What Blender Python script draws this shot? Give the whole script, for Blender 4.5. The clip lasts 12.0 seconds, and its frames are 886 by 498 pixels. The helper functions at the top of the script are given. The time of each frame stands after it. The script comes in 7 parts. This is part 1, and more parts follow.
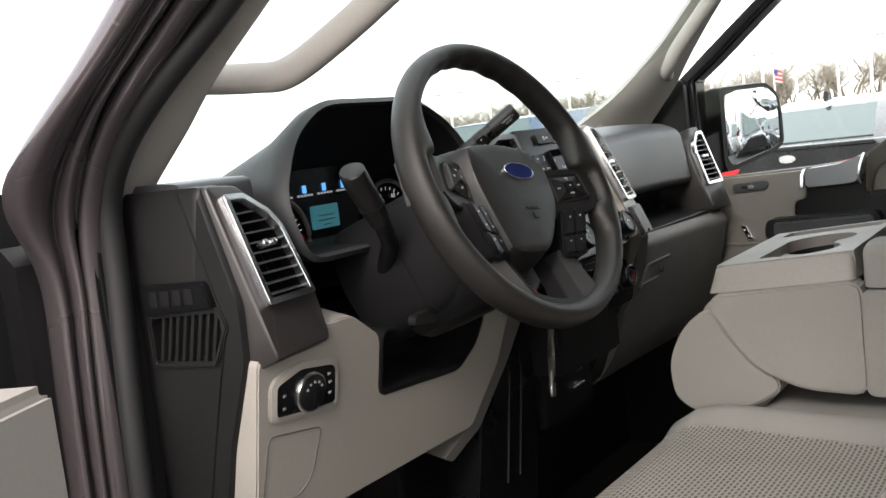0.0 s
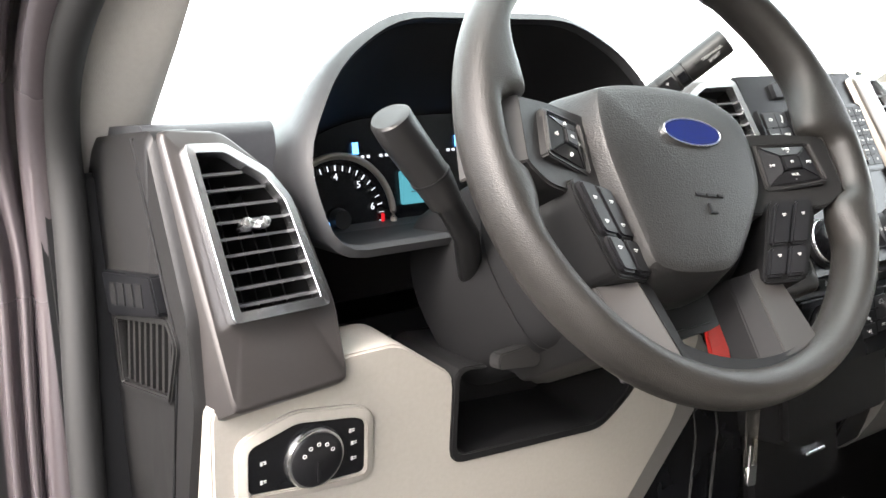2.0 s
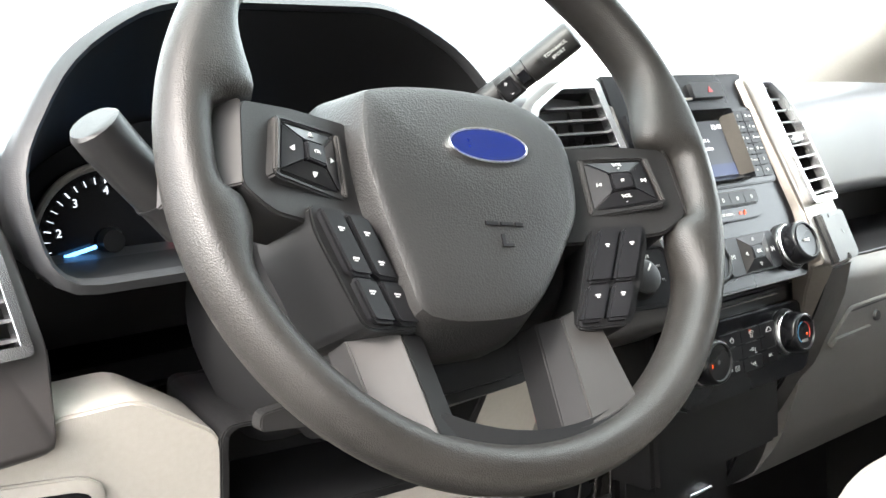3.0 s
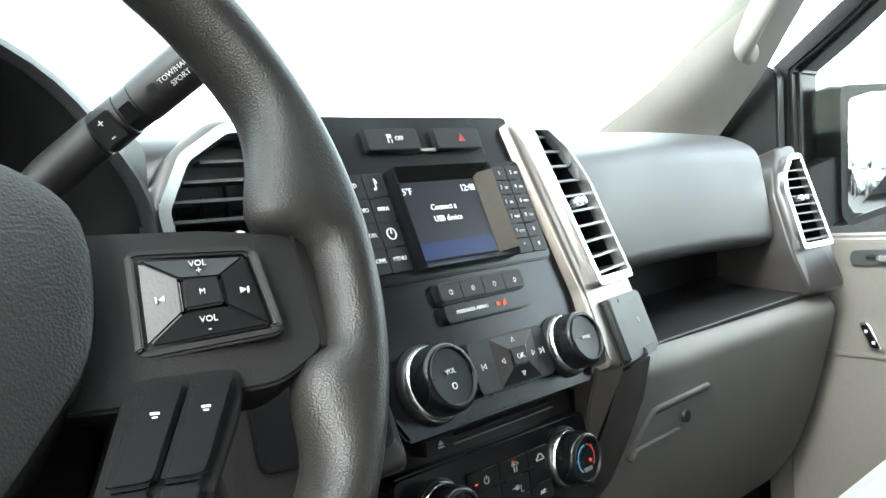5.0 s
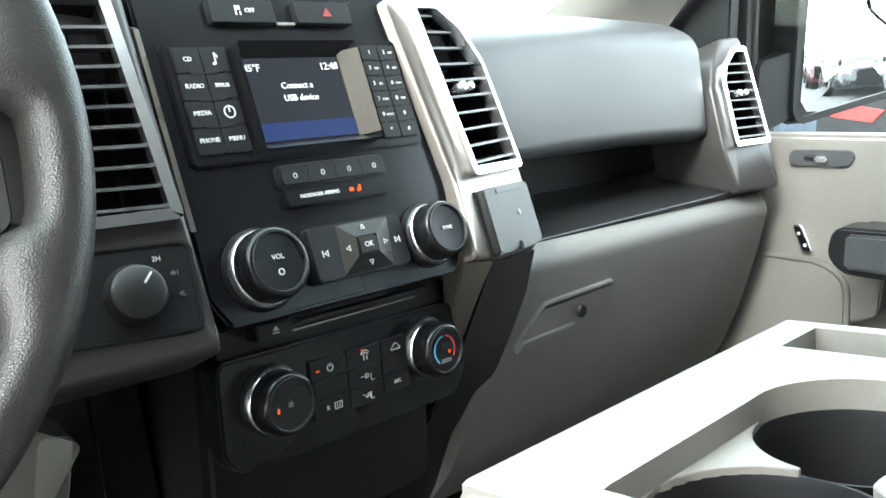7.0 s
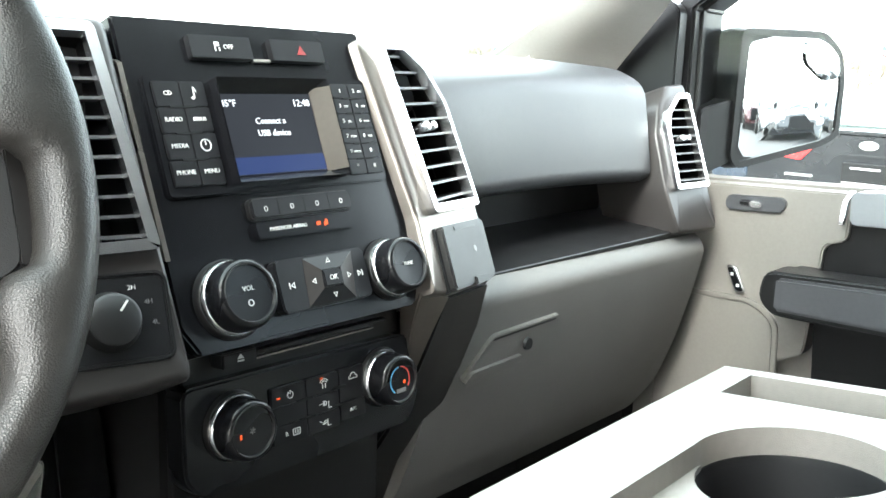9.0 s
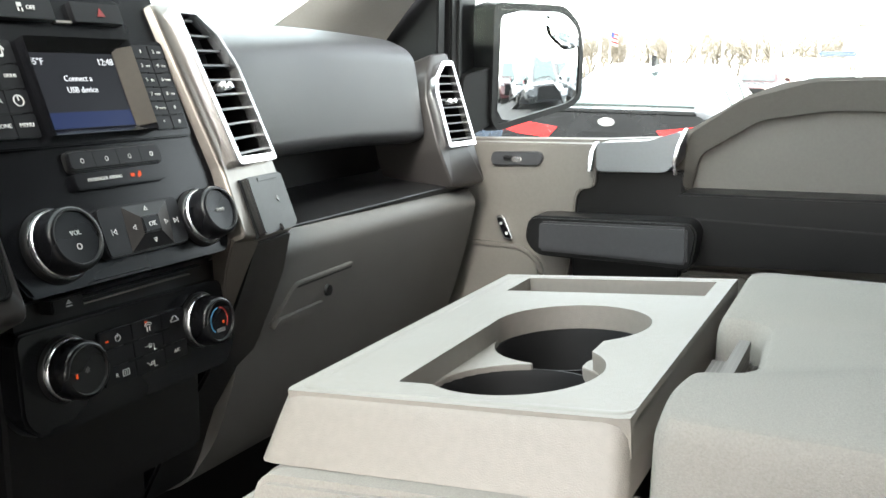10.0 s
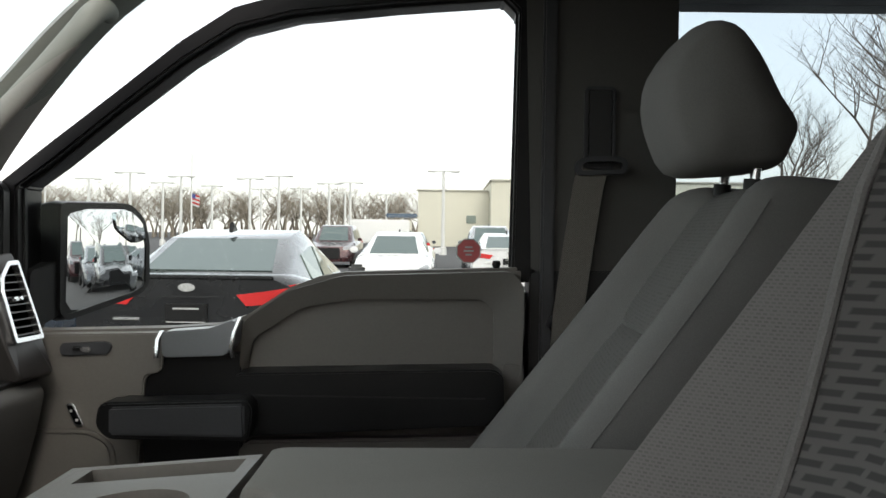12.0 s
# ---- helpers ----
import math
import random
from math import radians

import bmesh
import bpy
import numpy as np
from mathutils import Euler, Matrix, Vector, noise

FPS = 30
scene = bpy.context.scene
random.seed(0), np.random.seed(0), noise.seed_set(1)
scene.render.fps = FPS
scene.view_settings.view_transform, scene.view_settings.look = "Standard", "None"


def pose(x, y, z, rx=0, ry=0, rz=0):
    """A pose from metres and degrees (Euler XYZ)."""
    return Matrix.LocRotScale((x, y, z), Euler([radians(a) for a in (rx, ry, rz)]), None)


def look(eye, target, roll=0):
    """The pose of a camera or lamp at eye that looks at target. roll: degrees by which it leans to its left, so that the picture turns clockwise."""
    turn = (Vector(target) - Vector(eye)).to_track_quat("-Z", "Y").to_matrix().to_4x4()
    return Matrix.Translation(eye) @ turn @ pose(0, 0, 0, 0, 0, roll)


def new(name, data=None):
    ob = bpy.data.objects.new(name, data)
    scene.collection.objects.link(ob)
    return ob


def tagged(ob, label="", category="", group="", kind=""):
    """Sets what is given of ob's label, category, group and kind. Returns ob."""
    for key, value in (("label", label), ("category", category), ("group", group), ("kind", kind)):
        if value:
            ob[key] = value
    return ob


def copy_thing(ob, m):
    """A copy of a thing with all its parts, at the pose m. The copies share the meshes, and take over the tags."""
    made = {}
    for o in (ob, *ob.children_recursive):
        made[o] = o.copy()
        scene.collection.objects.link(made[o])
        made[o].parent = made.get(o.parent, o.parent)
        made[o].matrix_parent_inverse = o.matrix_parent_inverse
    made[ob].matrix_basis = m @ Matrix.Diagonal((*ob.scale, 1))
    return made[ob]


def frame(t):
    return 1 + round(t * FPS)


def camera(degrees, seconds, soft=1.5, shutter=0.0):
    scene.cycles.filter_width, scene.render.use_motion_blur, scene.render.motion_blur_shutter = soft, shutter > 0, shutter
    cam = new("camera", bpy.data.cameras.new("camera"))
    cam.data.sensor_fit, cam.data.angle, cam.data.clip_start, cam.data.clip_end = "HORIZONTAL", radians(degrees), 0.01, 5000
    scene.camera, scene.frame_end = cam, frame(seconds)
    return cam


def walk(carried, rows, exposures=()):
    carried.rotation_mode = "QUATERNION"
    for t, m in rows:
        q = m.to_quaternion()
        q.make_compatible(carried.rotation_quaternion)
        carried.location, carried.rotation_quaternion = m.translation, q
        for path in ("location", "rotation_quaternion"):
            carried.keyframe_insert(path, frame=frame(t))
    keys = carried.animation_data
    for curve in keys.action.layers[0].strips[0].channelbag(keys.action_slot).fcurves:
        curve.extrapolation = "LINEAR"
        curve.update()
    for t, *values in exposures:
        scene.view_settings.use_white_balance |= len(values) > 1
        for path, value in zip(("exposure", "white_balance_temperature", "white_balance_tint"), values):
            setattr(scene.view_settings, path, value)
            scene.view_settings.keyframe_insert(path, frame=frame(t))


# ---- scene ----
cam = camera(50.8, 12.0)
PATH = [
    (0, (-1.324, -0.654, 1.549), (0.286, 0.512, 1.335), -7.0),
    (0.5, (-1.212, -0.655, 1.544), (0.282, 0.67, 1.43), -5.6),
    (1, (-1.105, -0.594, 1.522), (0.237, 0.881, 1.365), -3.5),
    (1.5, (-1.022, -0.527, 1.519), (0.313, 0.947, 1.302), -3.5),
    (2, (-0.919, -0.516, 1.521), (0.255, 1.086, 1.286), -4.3),
    (2.5, (-0.829, -0.527, 1.528), (0.267, 1.13, 1.297), -4.5),
    (3, (-0.746, -0.496, 1.523), (0.481, 1.062, 1.269), -3.7),
    (3.2, (-0.717, -0.474, 1.525), (0.54, 1.061, 1.266), -3.3),
    (4.8, (-0.516, -0.404, 1.53), (0.964, 0.927, 1.333), -3.3),
    (5, (-0.484, -0.398, 1.523), (0.975, 0.958, 1.351), -3.1),
    (5.5, (-0.407, -0.432, 1.517), (1.019, 0.958, 1.33), -2.7),
    (6, (-0.379, -0.454, 1.515), (1.089, 0.883, 1.27), -2.7),
    (6.5, (-0.395, -0.454, 1.514), (1.03, 0.897, 1.131), -1.5),
    (6.7, (-0.395, -0.459, 1.516), (1.012, 0.895, 1.107), -1.1),
    (8.5, (-0.392, -0.465, 1.518), (1.059, 0.853, 1.124), 0.7),
    (9, (-0.425, -0.464, 1.537), (1.083, 0.793, 1.156), 2.3),
    (9.5, (-0.487, -0.472, 1.534), (1.102, 0.685, 1.164), -0.2),
    (10, (-0.509, -0.487, 1.509), (1.265, 0.353, 1.126), 0.9),
    (10.5, (-0.534, -0.499, 1.523), (1.359, 0.034, 1.158), 2.2),
    (11, (-0.585, -0.514, 1.546), (1.388, -0.322, 1.278), 3.4),
    (11.5, (-0.627, -0.534, 1.566), (1.369, -0.512, 1.44), 2.4),
    (12, (-0.676, -0.566, 1.567), (1.323, -0.548, 1.532), 0.8),
]
walk(cam, [(t, look(eye, target, roll)) for t, eye, target, roll in PATH],
     exposures=[(0, 1.8, 6600, 13), (1, 2.75, 6600, 13), (2.5, 4.0, 6550, 12), (3.2, 4.15, 6400, 9), (4.8, 3.65, 6100, 4), (6.0, 3.25, 6000, 2), (6.6, 3.65, 6000, 2), (8.5, 4.05, 6050, 3), (9.5, 3.62, 6250, 6), (10.5, 2.65, 6500, 10), (11, 2.45, 6500, 11), (12, 0.92, 6550, 11)])

# ---- world and sun ----
world = bpy.data.worlds.new("sky")
scene.world = world
world.use_nodes = True
wn, wl = world.node_tree.nodes, world.node_tree.links
wn.clear()
w_out = wn.new("ShaderNodeOutputWorld")
w_bg = wn.new("ShaderNodeBackground")
w_sky = wn.new("ShaderNodeTexSky")
w_sky.sky_type = "NISHITA"
w_sky.sun_disc = False
w_sky.sun_elevation = radians(43)
w_sky.sun_rotation = radians(253)
w_sky.dust_density = 3.0
w_mix = wn.new("ShaderNodeMixRGB")
w_mix.inputs[0].default_value = 0.6
w_mix.inputs[2].default_value = (7.0, 6.8, 6.45, 1)
wl.new(w_sky.outputs[0], w_mix.inputs[1])
wl.new(w_mix.outputs[0], w_bg.inputs[0])
w_bg.inputs[1].default_value = 0.15
wl.new(w_bg.outputs[0], w_out.inputs[0])

sun = new("sun", bpy.data.lights.new("sun", "SUN"))
sun.data.energy = 0.5
sun.data.angle = radians(14)
sun.data.color = (1.0, 0.97, 0.93)
sun.matrix_world = look((-6.6, -1.9, 6.2), (-0.4, 0.0, 1.2))

# ---- materials ----
def mat(name, color, rough=0.5, metal=0.0, var=0.12, big=6.0, fine=250.0, bump=0.0, bump_scale=900.0, kind="noise",
        coat=0.0, spec=0.5, rough_var=0.08):
    """A surface with cloudy wear, fine grain and relief, in metres."""
    m = bpy.data.materials.new(name)
    m.use_nodes = True
    n, l = m.node_tree.nodes, m.node_tree.links
    b = n["Principled BSDF"]
    co = n.new("ShaderNodeTexCoord")
    n1, n2 = n.new("ShaderNodeTexNoise"), n.new("ShaderNodeTexNoise")
    n1.inputs["Scale"].default_value, n2.inputs["Scale"].default_value = big, fine
    n1.inputs["Detail"].default_value = 4
    n2.inputs["Detail"].default_value = 2
    add = n.new("ShaderNodeMath")
    add.operation = "ADD"
    for k, t in enumerate((n1, n2)):
        l.new(co.outputs["Object"], t.inputs["Vector"])
        l.new(t.outputs["Fac"], add.inputs[k])
    rng = n.new("ShaderNodeMapRange")
    rng.inputs["From Min"].default_value, rng.inputs["From Max"].default_value = 0.55, 1.45
    rng.inputs["To Min"].default_value, rng.inputs["To Max"].default_value = 1 - var, 1 + var
    l.new(add.outputs[0], rng.inputs["Value"])
    mul = n.new("ShaderNodeVectorMath")
    mul.operation = "SCALE"
    mul.inputs[0].default_value = color
    l.new(rng.outputs["Result"], mul.inputs["Scale"])
    l.new(mul.outputs["Vector"], b.inputs["Base Color"])
    rr = n.new("ShaderNodeMapRange")
    rr.inputs["From Min"].default_value, rr.inputs["From Max"].default_value = 0.3, 0.7
    rr.inputs["To Min"].default_value, rr.inputs["To Max"].default_value = max(0.02, rough - rough_var), min(1, rough + rough_var)
    l.new(n1.outputs["Fac"], rr.inputs["Value"])
    l.new(rr.outputs["Result"], b.inputs["Roughness"])
    b.inputs["Metallic"].default_value = metal
    b.inputs["Coat Weight"].default_value = coat
    b.inputs["Specular IOR Level"].default_value = spec
    if bump:
        bp = n.new("ShaderNodeBump")
        bp.inputs["Strength"].default_value = bump
        bp.inputs["Distance"].default_value = 0.0006
        if kind == "grain":
            t = n.new("ShaderNodeTexVoronoi")
            t.inputs["Scale"].default_value = bump_scale
            h = t.outputs["Distance"]
        elif kind == "weave":
            t = n.new("ShaderNodeTexChecker")
            t.inputs["Scale"].default_value = bump_scale
            h = t.outputs["Fac"]
            wv = n.new("ShaderNodeMapRange")
            wv.inputs["To Min"].default_value, wv.inputs["To Max"].default_value = 0.78, 1.18
            l.new(h, wv.inputs["Value"])
            m2 = n.new("ShaderNodeVectorMath")
            m2.operation = "SCALE"
            l.new(mul.outputs["Vector"], m2.inputs[0])
            l.new(wv.outputs["Result"], m2.inputs["Scale"])
            l.new(m2.outputs["Vector"], b.inputs["Base Color"])
        else:
            t = n.new("ShaderNodeTexNoise")
            t.inputs["Scale"].default_value = bump_scale
            h = t.outputs["Fac"]
        l.new(co.outputs["Object"], t.inputs["Vector"])
        l.new(h, bp.inputs["Height"])
        l.new(bp.outputs["Normal"], b.inputs["Normal"])
    return m


def fabric_dash(name, ground, dash, swap, row=0.0075, width=0.016):
    """Seat cloth: rows of short dark stitches on a light weave. swap: the axes that lie in the cloth."""
    m = mat(name, ground, 0.9, var=0.1, bump=0.4, bump_scale=1400, kind="weave", spec=0.2)
    n, l = m.node_tree.nodes, m.node_tree.links
    b = n["Principled BSDF"]
    co = n.new("ShaderNodeTexCoord")
    sep, com = n.new("ShaderNodeSeparateXYZ"), n.new("ShaderNodeCombineXYZ")
    l.new(co.outputs["Object"], sep.inputs[0])
    l.new(sep.outputs[swap[0]], com.inputs[0])
    l.new(sep.outputs[swap[1]], com.inputs[1])
    br = n.new("ShaderNodeTexBrick")
    br.inputs["Scale"].default_value = 1.0
    br.inputs["Brick Width"].default_value = width
    br.inputs["Row Height"].default_value = row
    br.inputs["Mortar Size"].default_value = row * 0.33
    br.inputs["Mortar Smooth"].default_value = 0.5
    br.inputs["Color1"].default_value = (*dash, 1)
    br.inputs["Color2"].default_value = (*[c * 1.25 for c in dash], 1)
    br.inputs["Mortar"].default_value = (*ground, 1)
    l.new(com.outputs[0], br.inputs["Vector"])
    l.new(br.outputs["Color"], b.inputs["Base Color"])
    return m


def glass(name, tint, gloss=1.0):
    m = bpy.data.materials.new(name)
    m.use_nodes = True
    n, l = m.node_tree.nodes, m.node_tree.links
    n.clear()
    out, mix = n.new("ShaderNodeOutputMaterial"), n.new("ShaderNodeMixShader")
    tr, gl = n.new("ShaderNodeBsdfTransparent"), n.new("ShaderNodeBsdfGlossy")
    lw, pw, fr = n.new("ShaderNodeLayerWeight"), n.new("ShaderNodeMath"), n.new("ShaderNodeMath")
    pw.operation, fr.operation = "POWER", "MULTIPLY_ADD"
    pw.inputs[1].default_value = 5.0
    fr.inputs[1].default_value, fr.inputs[2].default_value = 0.5 * gloss, 0.03 * gloss
    l.new(lw.outputs["Facing"], pw.inputs[0])
    l.new(pw.outputs[0], fr.inputs[0])
    tr.inputs[0].default_value = (*tint, 1)
    gl.inputs["Roughness"].default_value = 0.02
    l.new(fr.outputs[0], mix.inputs[0])
    l.new(tr.outputs[0], mix.inputs[1])
    l.new(gl.outputs[0], mix.inputs[2])
    l.new(mix.outputs[0], out.inputs[0])
    return m


def glow(name, color, strength):
    m = bpy.data.materials.new(name)
    m.use_nodes = True
    b = m.node_tree.nodes["Principled BSDF"]
    b.inputs["Base Color"].default_value = (*[c * 0.2 for c in color], 1)
    b.inputs["Emission Color"].default_value = (*color, 1)
    b.inputs["Emission Strength"].default_value = strength
    b.inputs["Roughness"].default_value = 0.3
    b.inputs["Specular IOR Level"].default_value = 0.2
    return m


CHARCOAL = mat("charcoal_plastic", (0.011, 0.0107, 0.0108), 0.42, spec=0.30, bump=0.14, kind="grain", bump_scale=1800)
SLAT = mat("vent_slat_plastic", (0.038, 0.038, 0.040), 0.35)
PAD = mat("dash_pad", (0.045, 0.046, 0.050), 0.36, bump=0.2, kind="grain", bump_scale=1400)
HOOD = mat("matt_hood_plastic", (0.020, 0.0205, 0.022), 0.52, spec=0.35, bump=0.25, kind="grain", bump_scale=1400)
BLACK = mat("black_plastic", (0.008, 0.008, 0.0084), 0.38, spec=0.28, bump=0.12, kind="grain", bump_scale=1800)
PIANO = mat("smooth_black_panel", (0.0045, 0.0047, 0.0056), 0.24, spec=0.30, var=0.06)
KEY = mat("button_plastic", (0.0085, 0.0085, 0.0095), 0.36, spec=0.22, bump=0.1)
BRONZE = mat("dark_taupe_trim_paint", (0.037, 0.0335, 0.0325), 0.36, metal=0.3, var=0.06)
TAUPE = mat("satin_taupe_spoke_paint", (0.026, 0.024, 0.023), 0.50, metal=0.1, var=0.06)
FRAME_SILVER = mat("brushed_bronze_silver_trim", (0.155, 0.138, 0.122), 0.33, metal=0.8, var=0.06)
SILVER = mat("satin_silver_trim", (0.24, 0.22, 0.20), 0.42, metal=0.7, var=0.05)
CHROME = mat("chrome", (0.86, 0.87, 0.88), 0.24, metal=1.0, var=0.02, rough_var=0.03)
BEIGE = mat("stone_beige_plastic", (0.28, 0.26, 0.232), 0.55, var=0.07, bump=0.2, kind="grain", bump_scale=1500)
DOOR_CAP = mat("satin_door_cap", (0.26, 0.27, 0.285), 0.34, metal=0.5, var=0.04)
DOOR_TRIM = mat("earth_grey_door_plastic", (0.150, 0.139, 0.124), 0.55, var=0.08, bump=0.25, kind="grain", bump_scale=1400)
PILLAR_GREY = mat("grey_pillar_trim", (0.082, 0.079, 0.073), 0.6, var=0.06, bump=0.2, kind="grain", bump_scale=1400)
# the stone beige again, darkened to stand for less light on the console
BEIGE_DIMMED = mat("stone_beige_dimmed", (0.185, 0.172, 0.154), 0.5, var=0.08, bump=0.25, kind="grain", bump_scale=1500)
# shaded copy of the stone beige; the dimness low down is in its colour
BEIGE_DARK = mat("stone_beige_shaded", (0.108, 0.103, 0.095), 0.58, var=0.06, bump=0.2, kind="grain", bump_scale=1500)
CLOTH = mat("grey_beige_cloth", (0.205, 0.197, 0.180), 0.92, var=0.16, big=5, fine=900, bump=0.6, bump_scale=1300, spec=0.2)
CLOTH_BACK = mat("grey_bolster_cloth", (0.185, 0.180, 0.170), 0.92, var=0.22, big=5, fine=900, bump=0.8, bump_scale=1100, spec=0.2)
INSERT_SEAT = fabric_dash("stitched_seat_cloth", (0.44, 0.42, 0.37), (0.15, 0.142, 0.132), (0, 1), 0.0052, 0.0088)
INSERT_BACK = fabric_dash("stitched_back_cloth", (0.25, 0.242, 0.232), (0.115, 0.112, 0.110), (0, 2), 0.0057, 0.0115)
BOLSTER = fabric_dash("ribbed_bolster_cloth", (0.175, 0.169, 0.160), (0.125, 0.121, 0.114), (1, 2), 0.0017, 0.0024)
INSERT_RIB = fabric_dash("ribbed_back_cloth", (0.290, 0.281, 0.265), (0.235, 0.227, 0.215), (0, 2), 0.0040, 0.0075)
LEATHER = mat("wheel_urethane", (0.0150, 0.0138, 0.0126), 0.42, spec=0.36, var=0.28, big=14, bump=0.30, kind="grain", bump_scale=1200)
HUB = mat("grained_airbag_vinyl", (0.0105, 0.0101, 0.0099), 0.44, var=0.15, big=12, bump=0.34, kind="grain", bump_scale=850, spec=0.45)
RUBBER = mat("black_rubber", (0.010, 0.010, 0.010), 0.6, var=0.15)
CARPET = mat("black_carpet", (0.012, 0.012, 0.012), 0.95, var=0.3, bump=0.9, bump_scale=600)
HEADLINER = mat("headliner_cloth", (0.46, 0.445, 0.42), 0.95, var=0.05, bump=0.3, kind="weave", bump_scale=800)
PILLAR = mat("pillar_trim_plastic", (0.33, 0.315, 0.29), 0.6, var=0.05, bump=0.25, kind="grain", bump_scale=1000)
PILLAR_DARK = mat("dark_pillar_plastic", (0.026, 0.026, 0.026), 0.5, bump=0.15, kind="grain", bump_scale=1500)
BODY = mat("truck_paint_dark_bronze", (0.088, 0.074, 0.078), 0.27, metal=0.45, coat=1.0, var=0.06)
BELT = mat("grey_belt_webbing", (0.165, 0.150, 0.130), 0.85, bump=0.4, kind="weave", bump_scale=700)
WHITE_INK = mat("white_print", (0.45, 0.45, 0.44), 0.5, var=0.03)
GREY_INK = mat("grey_print", (0.12, 0.12, 0.12), 0.5, var=0.03)
BLUE_BADGE = mat("blue_enamel", (0.006, 0.012, 0.075), 0.15, coat=0.8, var=0.08)
RED_PLASTIC = mat("red_tag_plastic", (0.5, 0.02, 0.015), 0.4)
AMBER = glow("amber_light", (1.0, 0.11, 0.02), 0.07)
CYAN = glow("cyan_display", (0.10, 0.40, 0.48), 0.075)
BLUE_GLOW = glow("blue_gauge_light", (0.12, 0.42, 1.0), 0.35)
RED_GLOW = glow("red_gauge_mark", (0.7, 0.02, 0.03), 0.08)
GAUGE_INK = glow("gauge_print", (0.75, 0.8, 0.85), 0.11)
GLASS = glass("clear_glass", (0.95, 0.975, 0.965), 0.35)
SCREEN = glass("windscreen_glass", (0.78, 0.87, 0.84), 0.8)
TINTED = glass("tinted_glass", (0.74, 0.79, 0.81), 0.8)
PRIVACY = glass("dark_privacy_glass", (0.17, 0.18, 0.18), 0.8)
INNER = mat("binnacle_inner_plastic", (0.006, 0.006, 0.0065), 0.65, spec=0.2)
CLEAR = glass("clear_plastic", (0.86, 0.85, 0.82), 4.0)
MIRROR = mat("mirror_silver", (0.88, 0.9, 0.9), 0.02, metal=1.0, var=0.0, rough_var=0.0)
ASPHALT = mat("asphalt", (0.055, 0.055, 0.056), 0.9, var=0.25, big=0.4, fine=40, bump=0.4, bump_scale=120)


# ---- building tools ----
WORLD = {}


def thing(name, label, category, m=None, group="", kind=""):
    ob = new(name)
    ob.matrix_basis = m or Matrix()
    WORLD[ob] = m or Matrix()
    return tagged(ob, label, category, group, kind)


def finish(bm, sharp=38):
    me = bpy.data.meshes.new("mesh")
    bmesh.ops.recalc_face_normals(bm, faces=bm.faces)
    bm.to_mesh(me)
    bm.free()
    me.polygons.foreach_set("use_smooth", [True] * len(me.polygons))
    me.set_sharp_from_angle(angle=radians(sharp))
    return me


def part(name, bm, material, parent, label="", m=None, sharp=38):
    """bm as one mesh object under a thing or a part; m places it in the world."""
    me = bm if isinstance(bm, bpy.types.Mesh) else finish(bm, sharp)
    if not me.materials:
        me.materials.append(material)
    ob = new(name, me)
    WORLD[ob] = m or Matrix()
    ob.parent = parent
    ob.matrix_basis = WORLD[parent].inverted() @ WORLD[ob]
    if label:
        ob["label"] = label
    return ob


def solo(name, bm, material, label, category, m=None, kind="", group="", sharp=38):
    """A thing of one mesh."""
    me = finish(bm, sharp)
    me.materials.append(material)
    ob = new(name, me)
    ob.matrix_basis = m or Matrix()
    WORLD[ob] = m or Matrix()
    return tagged(ob, label, category, group, kind)


def bev(bm, size, seg=2, sharp=20):
    if size > 0:
        es = [e for e in bm.edges if len(e.link_faces) == 2 and e.calc_face_angle(0) > radians(sharp)]
        bmesh.ops.bevel(bm, geom=es, offset=size, segments=seg, affect="EDGES", clamp_overlap=True)
    return bm


def box(x0, x1, y0, y1, z0, z1, r=0.0, seg=2):
    bm = bmesh.new()
    bmesh.ops.create_cube(bm, size=1.0, matrix=Matrix.LocRotScale(
        ((x0 + x1) / 2, (y0 + y1) / 2, (z0 + z1) / 2), None, (x1 - x0, y1 - y0, z1 - z0)))
    return bev(bm, r, seg)


def prism(pts, a, b, r=0.0, axis="y", seg=2):
    """A polygon of (x, z) pairs pushed along y from a to b; with axis x the pairs are (y, z), with z (x, y)."""
    bm = bmesh.new()
    put = {"y": lambda p, d: (p[0], d, p[1]), "x": lambda p, d: (d, p[0], p[1]), "z": lambda p, d: (p[0], p[1], d)}[axis]
    la = [bm.verts.new(put(p, a)) for p in pts]
    lb = [bm.verts.new(put(p, b)) for p in pts]
    bm.faces.new(la), bm.faces.new(lb[::-1])
    for i in range(len(pts)):
        j = (i + 1) % len(pts)
        bm.faces.new((la[i], lb[i], lb[j], la[j]))
    bmesh.ops.recalc_face_normals(bm, faces=bm.faces)
    return bev(bm, r, seg)


def shrink(pts, d):
    """A polygon moved inwards by d along its corner bisectors."""
    out, n = [], len(pts)
    area = sum(pts[i][0] * pts[(i + 1) % n][1] - pts[(i + 1) % n][0] * pts[i][1] for i in range(n))
    s = 1 if area > 0 else -1
    for i in range(n):
        p, q, t = Vector(pts[i - 1]), Vector(pts[i]), Vector(pts[(i + 1) % n])
        e, f = (q - p).normalized(), (t - q).normalized()
        ne, nf = Vector((-e.y, e.x)) * s, Vector((-f.y, f.x)) * s
        k = (ne + nf)
        k = k / max(0.3, 1 + ne.dot(nf))
        out.append((q.x + k.x * d, q.y + k.y * d))
    return out


